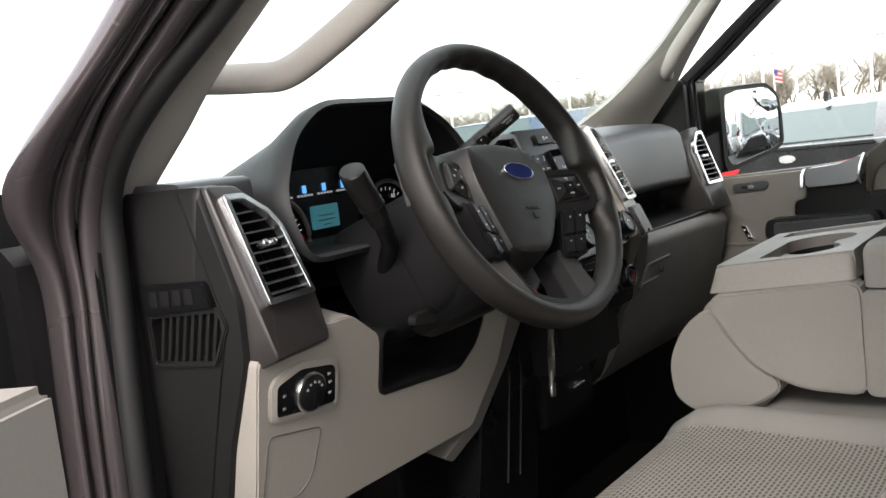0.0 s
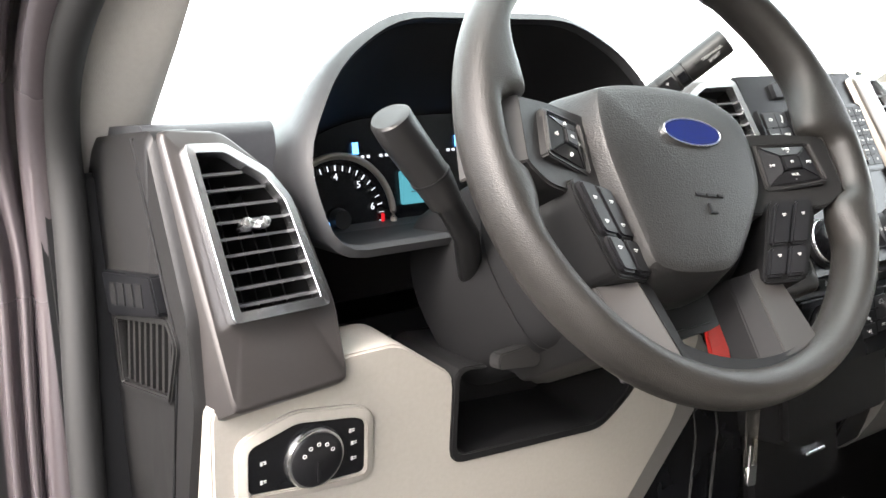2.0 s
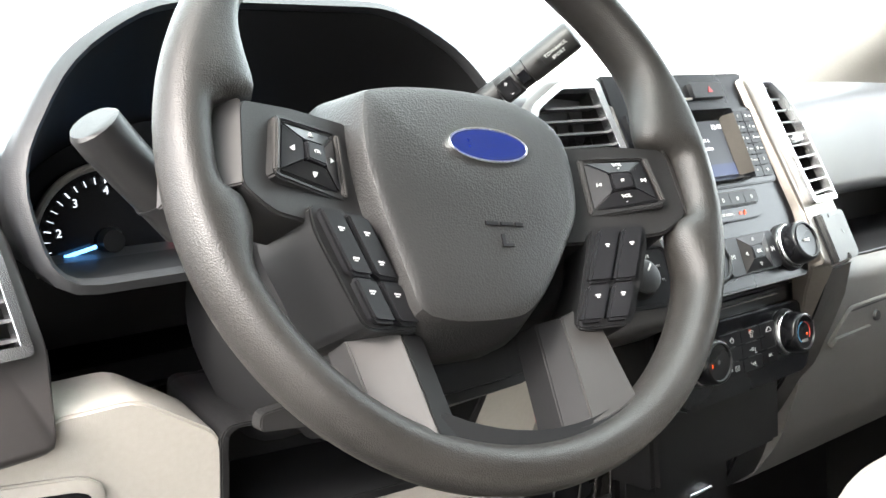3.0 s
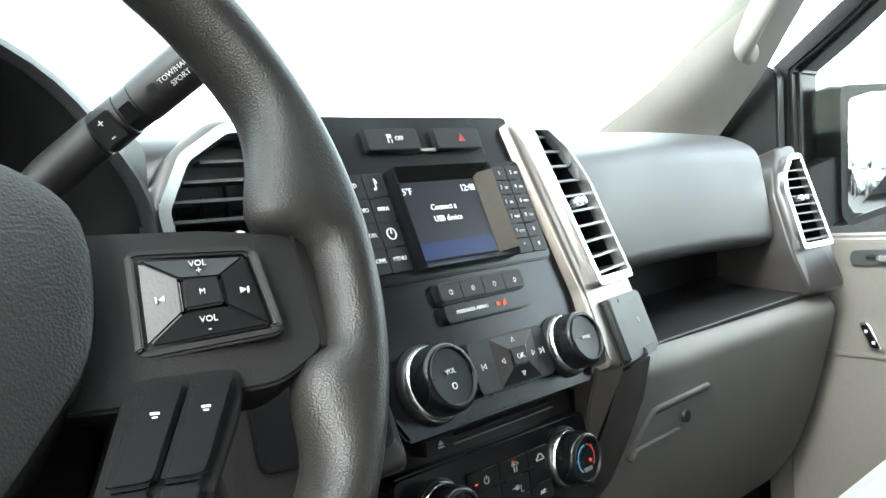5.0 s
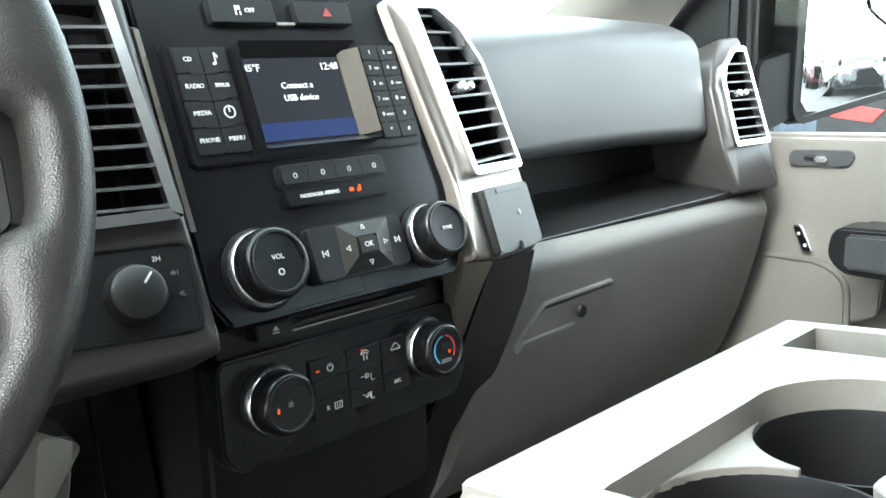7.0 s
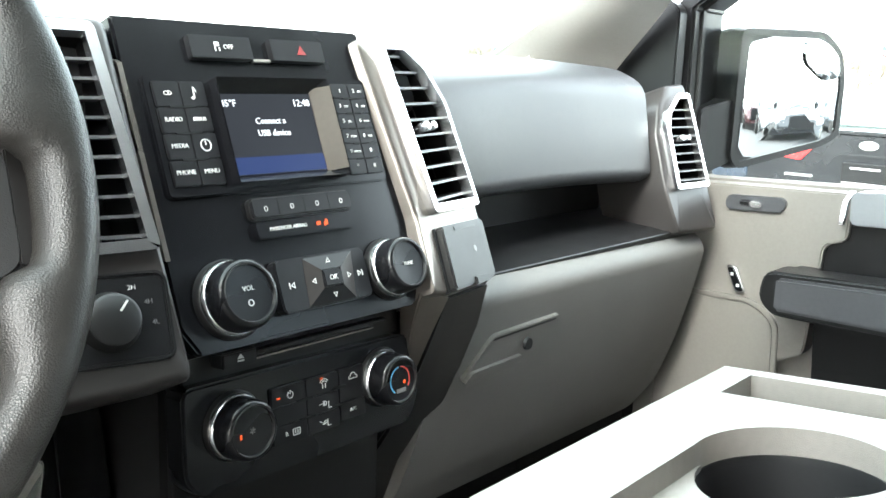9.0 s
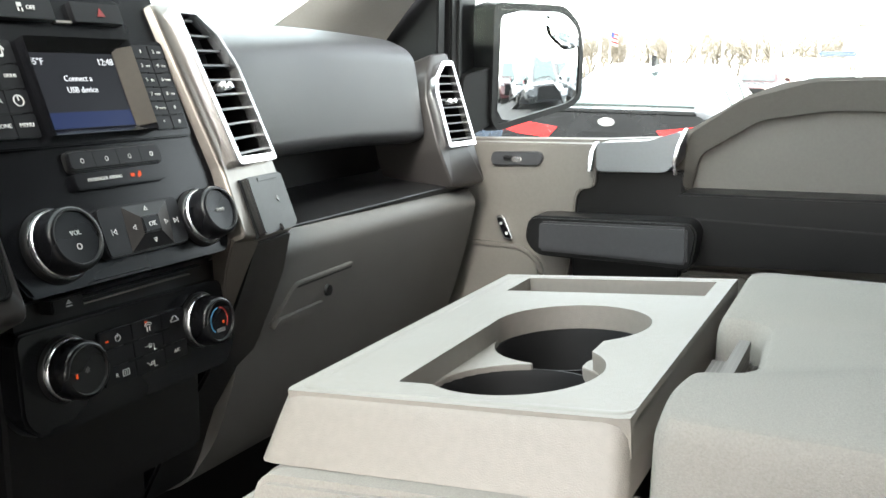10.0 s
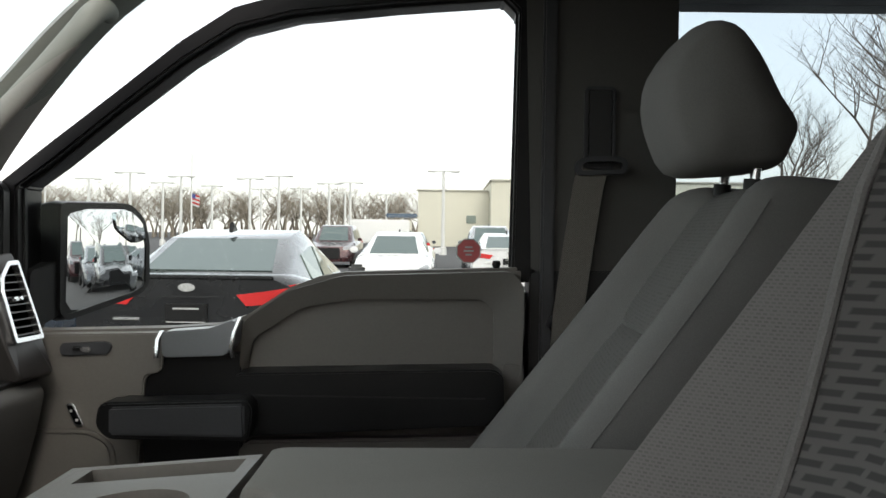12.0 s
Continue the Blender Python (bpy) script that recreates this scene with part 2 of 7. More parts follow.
def ring(outer, inner, a, b, r=0.0, axis="y", inner_a=None):
    """A frame between two polygons with equal corner counts."""
    bm = bmesh.new()
    put = {"y": lambda p, d: (p[0], d, p[1]), "x": lambda p, d: (d, p[0], p[1]), "z": lambda p, d: (p[0], p[1], d)}[axis]
    ia = a if inner_a is None else inner_a
    loops = [[bm.verts.new(put(p, d)) for p in q] for q, d in ((outer, a), (inner, ia), (inner, b), (outer, b))]
    n = len(outer)
    for k in range(4):
        p, q = loops[k], loops[(k + 1) % 4]
        for i in range(n):
            j = (i + 1) % n
            bm.faces.new((p[i], p[j], q[j], q[i]))
    bmesh.ops.recalc_face_normals(bm, faces=bm.faces)
    return bev(bm, r)


def loft(loops, closed=True, caps=True, around=True):
    """Skin over a row of point loops."""
    bm = bmesh.new()
    vs = [[bm.verts.new(p) for p in lp] for lp in loops]
    n = len(loops[0])
    for p, q in zip(vs, vs[1:]):
        for i in range(n if around else n - 1):
            j = (i + 1) % n
            bm.faces.new((p[i], p[j], q[j], q[i]))
    if caps and around:
        bm.faces.new(vs[0][::-1]), bm.faces.new(vs[-1])
    bmesh.ops.recalc_face_normals(bm, faces=bm.faces)
    return bm


def spline(pts, n):
    """Points along a smooth curve through pts."""
    out, P = [], [Vector(p) for p in pts]
    for i in range(len(P) - 1):
        a, b, c, d = P[max(i - 1, 0)], P[i], P[i + 1], P[min(i + 2, len(P) - 1)]
        for k in range(n):
            t = k / n
            out.append(0.5 * (2 * b + (c - a) * t + (2 * a - 5 * b + 4 * c - d) * t * t + (3 * b - a - 3 * c + d) * t ** 3))
    out.append(P[-1])
    return out


def tube(pts, radius, seg=12, flat=1.0, up=(0, 0, 1), caps=True, ends=None):
    """A round bar along points; radius may be a list; flat squeezes it along up."""
    P = [Vector(p) for p in pts]
    loops = []
    for i, p in enumerate(P):
        d = (P[min(i + 1, len(P) - 1)] - P[max(i - 1, 0)]).normalized()
        s = d.cross(Vector(up))
        s = s.normalized() if s.length > 1e-5 else d.orthogonal().normalized()
        t = s.cross(d).normalized()
        r = radius[i] if isinstance(radius, (list, tuple)) else radius
        loops.append([p + s * r * math.cos(a) + t * r * flat * math.sin(a) for a in
                      [2 * math.pi * k / seg for k in range(seg)]])
    return loft(loops, caps=caps)


def strip(pts, across, up, w, h):
    """A flat bar of width w and height h along points."""
    A, U = Vector(across).normalized() * w / 2, Vector(up).normalized() * h / 2
    return loft([[Vector(p) + A + U, Vector(p) - A + U, Vector(p) - A - U, Vector(p) + A - U] for p in pts])


def lathe(prof, seg=32, axis="y", caps=True):
    """A turned shape: (radius, depth) pairs round an axis."""
    loops = []
    for r, d in prof:
        r = max(r, 1e-5)
        lp = []
        for k in range(seg):
            c, s = r * math.cos(2 * math.pi * k / seg), r * math.sin(2 * math.pi * k / seg)
            lp.append((c, d, s) if axis == "y" else (c, s, d) if axis == "z" else (d, c, s))
        loops.append(lp)
    return loft(loops, caps=caps)


def join(*bms):
    out = bmesh.new()
    for b in bms:
        me = bpy.data.meshes.new("tmp")
        b.to_mesh(me)
        b.free()
        out.from_mesh(me)
        bpy.data.meshes.remove(me)
    return out


def text(word, size, material, parent, m, depth=0.0003, name="lettering"):
    """Raised print, centred, read along local x with z up."""
    cu = bpy.data.curves.new("print", "FONT")
    cu.body, cu.size, cu.align_x, cu.align_y, cu.extrude = word, size, "CENTER", "CENTER", depth
    cu.resolution_u = 2
    ob = bpy.data.objects.new("tmp", cu)
    me = bpy.data.meshes.new_from_object(ob)
    bpy.data.objects.remove(ob)
    bpy.data.curves.remove(cu)
    me.transform(pose(0, 0, 0, 90, 0, 0))
    me.materials.clear()
    return part(name, me, material, parent, m=m)


def rrect(x0, x1, z0, z1, r=0.004, n=3):
    """A rectangle with rounded corners."""
    out = []
    for cx, cz, a in ((x1 - r, z1 - r, 0), (x0 + r, z1 - r, 90), (x0 + r, z0 + r, 180), (x1 - r, z0 + r, 270)):
        for k in range(n + 1):
            t = radians(a + 90 * k / n)
            out.append((cx + r * math.cos(t), cz + r * math.sin(t)))
    return out


def soft(pts, r=0.008, n=3):
    """A polygon with its corners rounded."""
    out, c = [], len(pts)
    for i in range(c):
        p, q, t = Vector(pts[i - 1]), Vector(pts[i]), Vector(pts[(i + 1) % c])
        d1, d2 = (p - q), (t - q)
        k = min(r, d1.length * 0.45, d2.length * 0.45)
        a, b = q + d1.normalized() * k, q + d2.normalized() * k
        for s in range(n + 1):
            u = s / n
            v = a * (1 - u) ** 2 + q * 2 * u * (1 - u) + b * u * u
            out.append((v.x, v.y))
    return out


def mirror_x(pts, c=0.0):
    return [(2 * c - x, z) for x, z in pts][::-1]


# ---- cab shell ----
GROUND = 0.11


def slab(name, bm, material, label, category, m=None):
    return solo(name, bm, material, label, category, m, kind="structure")


slab("ground", box(-400, 400, -400, 400, -0.5, GROUND), ASPHALT, "grey asphalt car park ground reaching the horizon", "ground")
slab("floor", box(-0.93, 0.93, -2.3, 0.75, 0.70, 0.76, 0.01), CARPET, "black carpeted cab floor", "floor")
slab("ceiling", prism(soft([(-0.93, 1.975), (-0.66, 2.02), (0.66, 2.02), (0.93, 1.975), (0.93, 2.03), (0.7, 2.09), (-0.7, 2.09), (-0.93, 2.03)], 0.03),
                      -2.36, -0.32), HEADLINER, "light grey cloth headliner under the roof", "ceiling")
slab("wall_front", prism([(0.36, 0.72), (0.48, 0.72), (0.48, 1.42), (0.36, 1.42)], -0.9, 0.9, axis="x"), BLACK, "black firewall behind the dashboard", "wall")
slab("wall_back", join(box(-0.93, 0.93, -2.36, -2.3, 0.70, 1.40), box(-0.93, 0.93, -2.36, -2.3, 1.86, 2.03),
                       box(-0.93, -0.8, -2.36, -2.3, 1.4, 1.86), box(0.8, 0.93, -2.36, -2.3, 1.4, 1.86)), BEIGE_DARK, "grey trimmed back wall of the cab", "wall")
slab("window_back", box(-0.81, 0.81, -2.335, -2.33, 1.39, 1.87), PRIVACY, "dark tinted back window glass", "window")
for s, nm in ((1, "wall_right"), (-1, "wall_left")):
    xs = sorted((s * 0.82, s * 0.93))
    lower = prism([(-2.3, 0.7), (-0.92, 0.7), (-0.92, 1.5), (-2.3, 1.5)], *xs, axis="x")
    upper = prism([(-2.3, 1.95), (-0.92, 1.95), (-0.92, 2.0), (-2.3, 2.0)], *xs, axis="x")
    rear = prism([(-2.3, 1.5), (-1.75, 1.5), (-1.9, 1.95), (-2.3, 1.95)], *xs, axis="x")
    slab(nm, join(lower, upper, rear), BLACK, "dark trimmed side wall of the rear cab", "wall")
    slab("window_rear_" + nm[5:], prism([(-1.74, 1.5), (-0.93, 1.5), (-0.93, 1.95), (-1.89, 1.95)], s * 0.87, s * 0.875, axis="x"),
         TINTED if s > 0 else PRIVACY, "tinted rear side window glass", "window").visible_shadow = s < 0
    # pillar between the doors
    slab("pillar_strip_" + nm[5:], box(*sorted((s * 0.790, s * 0.802)), -0.728, -0.706, 0.9, 1.97, 0.004), PAD, "grey plastic strip on the door pillar", "trim")
    slab("pillar_b_" + nm[5:], prism(soft([(-0.92, 0.72), (-0.69, 0.72), (-0.69, 1.508), (-0.92, 1.512)], 0.012), *sorted((s * 0.80, s * 0.90)), r=0.010, axis="x"), PILLAR_DARK, "dark plastic lower pillar trim between the doors", "pillar trim")
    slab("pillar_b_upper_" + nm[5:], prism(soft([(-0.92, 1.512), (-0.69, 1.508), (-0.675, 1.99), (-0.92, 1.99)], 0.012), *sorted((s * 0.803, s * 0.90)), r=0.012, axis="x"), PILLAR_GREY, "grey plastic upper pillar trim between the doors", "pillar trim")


def apillar(s):
    """Windscreen pillar trim: a bulged skin from its door edge to its glass edge."""
    door_edge = [(0.750, 0.26, 1.48), (0.745, 0.20, 1.555), (0.735, 0.14, 1.62), (0.72, 0.09, 1.685), (0.70, 0.03, 1.755), (0.685, -0.04, 1.83), (0.675, -0.11, 1.89), (0.67, -0.22, 1.955), (0.67, -0.45, 2.02)]
    glass_edge = [(0.640, 0.43, 1.48), (0.630, 0.36, 1.545), (0.620, 0.24, 1.612), (0.615, 0.134, 1.694), (0.600, 0.06, 1.762), (0.585, -0.02, 1.84), (0.575, -0.09, 1.895), (0.57, -0.20, 1.965), (0.57, -0.45, 2.03)]
    if s < 0:
        glass_edge = [(0.660, 0.29, 1.49), (0.660, 0.22, 1.55), (0.660, 0.152, 1.602), (0.660, 0.105, 1.640), (0.655, 0.02, 1.700), (0.645, -0.06, 1.757), (0.625, -0.15, 1.83), (0.600, -0.26, 1.90), (0.57, -0.50, 1.99)]
    else:
        glass_edge = [(x + 0.004, y, z) for x, y, z in glass_edge]
    D, G = spline([(s * x, y, z) for x, y, z in door_edge], 4), spline([(s * x, y, z) for x, y, z in glass_edge], 4)
    loops = []
    for d, g in zip(D, G):
        inner = Vector((-s * 0.9, -0.45, -0.35)).normalized()
        lp = []
        for k in range(15):
            t = k / 14
            lp.append(d.lerp(g, t) + inner * (0.030 if s < 0 else 0.020) * math.sin(math.pi * t))
        lp += [g - inner * 0.03, d - inner * 0.03]
        loops.append(lp)
    return loft(loops)


for s, nm in ((1, "right"), (-1, "left")):
    th = thing("pillar_a_" + nm, "stone beige plastic windscreen pillar trim with a grab handle", "pillar trim", kind="structure")
    part("trim", apillar(s), PILLAR, th, sharp=24)
    g = [(0.690, 0.135, 1.655), (0.650, 0.115, 1.650), (0.622, 0.070, 1.645), (0.612, 0.030, 1.645), (0.600, -0.03, 1.672), (0.585, -0.10, 1.712), (0.570, -0.19, 1.765), (0.565, -0.235, 1.795), (0.575, -0.245, 1.825), (0.60, -0.22, 1.86), (0.63, -0.18, 1.90)]
    if s > 0:
        g = [(0.680, 0.130, 1.650), (0.640, 0.118, 1.652), (0.615, 0.10, 1.665), (0.600, 0.07, 1.700), (0.585, 0.0, 1.768), (0.575, -0.06, 1.83), (0.580, -0.08, 1.855), (0.61, -0.085, 1.87), (0.64, -0.08, 1.87)]
    part("grab_handle", tube(spline([(s * x, y, z) for x, y, z in g], 5), 0.0125, 14, flat=1.3), PILLAR, th, "moulded grab handle")
    if s > 0:
        kick = prism([(0.15, 0.72), (0.50, 0.72), (0.50, 1.48), (0.27, 1.50), (0.21, 1.48)], 0.775, 0.90, axis="x")
    else:
        kick = prism([(0.262, 0.72), (0.50, 0.72), (0.50, 1.48), (0.30, 1.50), (0.275, 1.48)], -0.80, -0.735, axis="x")
    slab("wall_kick_" + nm, kick, BLACK, "dark kick panel beside the footwell", "wall")

slab("pillar_plug", box(0.648, 0.668, 0.285, 0.325, 1.550, 1.596, 0.004), PILLAR, "small beige cover on the pillar foot", "cover")
slab("windscreen", loft([[(x, 0.55 - 0.12 * abs(x) ** 2, 1.45), (x, -0.30 - 0.05 * abs(x) ** 2, 1.97)] for x in [-0.66 + 0.132 * k for k in range(11)]], around=False),
     SCREEN, "clear windscreen glass", "window").visible_shadow = False
slab("cowl", prism([(0.46, 1.38), (0.75, 1.36), (0.75, 1.42), (0.46, 1.46)], -0.8, 0.8, r=0.01, axis="x"), BLACK, "black plastic cowl below the windscreen", "cowl")


# ---- door opening on the driver's side ----
def eased(pts, rounds):
    """Points with their bends rounded off."""
    for _ in range(rounds):
        pts = [pts[0]] + [pts[i] * 0.5 + (pts[i - 1] + pts[i + 1]) * 0.25 for i in range(1, len(pts) - 1)] + [pts[-1]]
    return pts


def rail_run(pts):
    """A line of the opening, from the sill up the hinge post and along the sloping pillar."""
    x, y, z = pts[-1]
    top = [(x + 0.02, y - 0.13, z + 0.115), (x + 0.035, y - 0.27, z + 0.215), (x + 0.04, y - 0.45, z + 0.265), (x + 0.04, y - 0.70, z + 0.275)]
    return [(pts[0][0], pts[0][1], 0.60)] + pts + top


def lip(name, pts, r, flat, material, label):
    """One rounded bead along the door opening."""
    return slab(name, tube(eased(spline(rail_run(pts), 10), 40), r, 16, flat=flat, up=(0, -1, -0.4)), material, label, "door frame")


SEAL = [(-0.747, 0.20, 1.225), (-0.735, 0.20, 1.40), (-0.731, 0.20, 1.494), (-0.735, 0.188, 1.551), (-0.740, 0.123, 1.61), (-0.718, 0.059, 1.668), (-0.692, 0.009, 1.714)]
RAIL_1 = [(-0.758, 0.222, 1.23), (-0.745, 0.222, 1.40), (-0.745, 0.216, 1.52), (-0.755, 0.148, 1.604), (-0.744, 0.085, 1.662), (-0.727, 0.024, 1.714)]
RAIL_2 = [(-0.774, 0.222, 1.24), (-0.760, 0.222, 1.41), (-0.760, 0.220, 1.475), (-0.764, 0.215, 1.53), (-0.774, 0.148, 1.606), (-0.768, 0.085, 1.661), (-0.750, 0.022, 1.714)]
RAIL_3 = [(-0.782, 0.235, 1.25), (-0.770, 0.235, 1.415), (-0.772, 0.232, 1.48), (-0.784, 0.225, 1.53), (-0.792, 0.155, 1.60), (-0.782, 0.09, 1.657), (-0.764, 0.03, 1.714)]
RAIL_4 = [(-0.788, 0.250, 1.26), (-0.776, 0.250, 1.42), (-0.784, 0.246, 1.485), (-0.818, 0.235, 1.540), (-0.820, 0.178, 1.595), (-0.805, 0.106, 1.651), (-0.783, 0.04, 1.716)]
lip("seal_inner", SEAL, 0.013, 1.0, RUBBER, "black rubber door seal along the opening")
lip("door_frame_1", RAIL_1, 0.0145, 0.8, BODY, "dark bronze painted inner bead of the door opening")


def aperture(rails):
    """Painted door opening: one skin drawn over rails, with rolled beads and grooves between them."""
    runs = [eased(spline(rail_run(r), 10), 40) for r in rails]
    front = Vector((-0.45, -0.85, -0.2)).normalized()
    loops = []
    for a, b, c in zip(*runs):
        out = (c - a).normalized()
        ctrl = [a - out * 0.030 - front * 0.034, a - out * 0.004 - front * 0.020, a + front * 0.004, a.lerp(b, 0.35) + front * 0.010, a.lerp(b, 0.75) + front * 0.002, a.lerp(b, 0.95) - front * 0.006, b.lerp(c, 0.25) + front * 0.010, b.lerp(c, 0.75) + front * 0.014,
                c + out * 0.006 + front * 0.006, c + out * 0.012 - front * 0.012, c + out * 0.004 - front * 0.05]
        loops.append(spline(ctrl, 4))
    return loft(loops, caps=False, around=False)


slab("door_frame_2", aperture([RAIL_2, RAIL_3, RAIL_4]), BODY, "dark bronze painted metal door frame with rolled beads", "door frame")
slab("hinge_post", prism(soft([(-1.02, 0.60), (-0.76, 0.60), (-0.76, 1.535), (-0.785, 1.562), (-0.82, 1.598), (-0.88, 1.625), (-1.02, 1.63)], 0.01), 0.31, 0.40, 0.01), INNER, "black hinge area beside the opening", "door frame")
slab("sill", box(-0.95, -0.78, -0.75, 0.25, 0.60, 0.76, 0.02), BLACK, "black plastic door sill", "sill")


# ---- dashboard ----
dash = thing("dashboard", "charcoal and stone beige pickup dashboard with silver-framed vents", "dashboard", pose(0, 0.25, 1.0))


def extrude_profile(prof, x0, x1, n=8, swell=None):
    """A side-view outline of (y, z) pairs drawn across the cab; swell(t) gives shifts in y and z."""
    loops = []
    for k in range(n + 1):
        t = k / n
        dy, dz = swell(t) if swell else (0, 0)
        loops.append([(x0 + (x1 - x0) * t, y + dy, z + dz) for y, z in prof])
    return loft(loops)


# passenger side
pad_prof = soft([(0.45, 1.50), (0.45, 1.53), (0.30, 1.548), (0.13, 1.545), (0.088, 1.526), (0.070, 1.418), (0.09, 1.408), (0.20, 1.40), (0.40, 1.40)], 0.018, 4)
part("pad", extrude_profile(pad_prof, 0.175, 0.605, 10, lambda t: (0, 0.006 * math.sin(math.pi * t))), PAD, dash, "charcoal soft dashboard pad")
part("shelf_back", box(0.175, 0.66, 0.17, 0.19, 1.35, 1.405, 0.004), BLACK, dash)
part("shelf", prism(soft([(0.04, 1.352), (0.18, 1.362), (0.18, 1.345), (0.05, 1.335)], 0.004), 0.17, 0.69, axis="x"), BLACK, dash, "black open dashboard shelf")
glove_prof = soft([(0.060, 1.356), (0.040, 1.352), (0.026, 1.335), (0.036, 1.285), (0.056, 1.21), (0.080, 1.145), (0.12, 1.09), (0.20, 1.055), (0.40, 1.05), (0.40, 1.30), (0.20, 1.34)], 0.02, 4)
part("glovebox", extrude_profile(glove_prof, 0.175, 0.69, 8, lambda t: (0.004 * t, -0.010 * t)), BEIGE_DARK, dash, "stone glovebox door in a shaded tone", sharp=60)
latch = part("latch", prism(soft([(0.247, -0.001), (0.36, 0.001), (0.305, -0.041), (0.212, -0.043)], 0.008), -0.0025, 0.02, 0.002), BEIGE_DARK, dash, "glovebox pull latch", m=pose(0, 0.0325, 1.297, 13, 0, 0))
# thin black bar painted in as the shadow under the latch's top edge
part("latch_shadow", prism(soft([(0.250, -0.004), (0.352, -0.002), (0.350, -0.0045), (0.247, -0.0065)], 0.0006), -0.0028, 0.0, 0.0003), BLACK, dash, m=pose(0, 0.0325, 1.297, 13, 0, 0))
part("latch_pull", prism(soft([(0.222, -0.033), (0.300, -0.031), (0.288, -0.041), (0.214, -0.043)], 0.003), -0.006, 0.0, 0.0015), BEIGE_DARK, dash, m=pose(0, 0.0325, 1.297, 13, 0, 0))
part("keyhole", lathe([(0.0, -0.003), (0.0058, -0.003), (0.0068, 0.0)], 16), BLACK, latch, "dark key lock", m=pose(0.302, 0.031, 1.277))
# middle and driver's undersides
part("dash_core", join(box(-0.70, 0.69, 0.20, 0.42, 1.12, 1.36, 0.02), box(-0.60, -0.19, 0.20, 0.42, 1.38, 1.50, 0.02),
                       box(-0.20, 0.18, 0.11, 0.42, 1.30, 1.52, 0.02)), BLACK, dash)
top_prof = soft([(0.45, 1.50), (0.45, 1.53), (0.30, 1.548), (0.10, 1.553), (0.08, 1.545), (0.08, 1.50)], 0.012, 3)
part("top_pad", extrude_profile(top_prof, -0.21, 0.185, 4), PAD, dash, "charcoal dashboard top")
part("top_pad", extrude_profile(soft([(0.45, 1.48), (0.45, 1.53), (0.30, 1.54), (0.19, 1.548), (0.12, 1.545), (0.12, 1.48)], 0.012, 3), -0.698, -0.60, 4), PAD, dash, "charcoal dashboard top")

# instrument binnacle: rim, inner tunnel, outer skin
BX = -0.41
rim = [(-0.600, 1.440), (-0.612, 1.515), (-0.568, 1.585), (-0.505, 1.622), (-0.315, 1.622), (-0.252, 1.585), (-0.208, 1.515), (-0.220, 1.440)]
rim_s = soft(rim, 0.03, 4)
rim_in = shrink(rim_s, 0.009)
lean = lambda z: (z - 1.45) * 0.22


def loop_at(poly, y, tilt=True):
    return [(x, y + (lean(z) if tilt else 0), z) for x, z in poly]


hood_loop = lambda y, wide, z0, k: [(BX + (x - BX) * wide, y, z0 + (z - 1.45) * k) for x, z in rim_s]
inner_end = [(BX + (x - BX) * 0.95, 1.45 + (z - 1.45) * 0.56) for x, z in rim_in]
hood = loft([loop_at(rim_in, 0.060), loop_at(rim_in, 0.056), loop_at(shrink(rim_s, 0.006), 0.050), loop_at(rim_s, 0.056), loop_at([(BX + (x - BX) * 1.005, 1.452 + (z - 1.45) * 0.965) for x, z in rim_s], 0.075), hood_loop(0.15, 0.965, 1.456, 0.80),
             hood_loop(0.24, 0.98, 1.470, 0.50), hood_loop(0.42, 1.02, 1.480, 0.10)], caps=False)
part("binnacle_hood", hood, HOOD, dash, "charcoal instrument hood", sharp=50)
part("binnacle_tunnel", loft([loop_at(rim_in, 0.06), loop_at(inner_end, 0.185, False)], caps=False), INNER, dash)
cluster = part("instrument_panel", prism(shrink(inner_end, -0.002), 0.178, 0.20, axis="y"), PIANO, dash, "black instrument panel with lit gauges")


def gauge(cx, cz, r, first, last, fs, needle):
    part("gauge_rim", tube([(cx + r * 1.08 * math.cos(radians(a)), 0.172, cz + r * 1.08 * math.sin(radians(a))) for a in range(-22, 203, 6)], 0.003, 8), SILVER, cluster, "silver rim of a round dial")
    part("needle_hub", lathe([(0.0, -0.008), (0.008, -0.008), (0.010, 0.0)], 20), BLACK, cluster, m=pose(cx, 0.175, cz))
    n = len(first)
    for k, w in enumerate(first):
        a = radians(last[0] + (last[1] - last[0]) * k / (n - 1))
        if math.sin(a) > -0.5:
            text(w, fs, GAUGE_INK, cluster, pose(cx + 0.72 * r * math.cos(a), 0.1755, cz + 0.72 * r * math.sin(a)))
    bm = bmesh.new()
    for k in range((n - 1) * 4 + 1):
        a = radians(last[0] + (last[1] - last[0]) * k / ((n - 1) * 4))
        w = 0.0005 if k % 4 else 0.0010
        if math.sin(a) < -0.45:
            continue
        t = box(r * 0.83, r * 0.92, -0.0006, 0.0006, -w / 2, w / 2)
        t.transform(pose(cx, 0.1755, cz) @ Matrix.Rotation(-a, 4, "Y"))
        me = bpy.data.meshes.new("t")
        t.to_mesh(me)
        t.free()
        bm.from_mesh(me)
        bpy.data.meshes.remove(me)
    part("scale", bm, GAUGE_INK, cluster)
    b = box(0.012, r * 0.7, -0.002, 0.0, -0.0012, 0.0012)
    part("needle", b, BLUE_GLOW, cluster, "blue lit needle", m=pose(cx, 0.172, cz) @ Matrix.Rotation(-radians(needle), 4, "Y"))


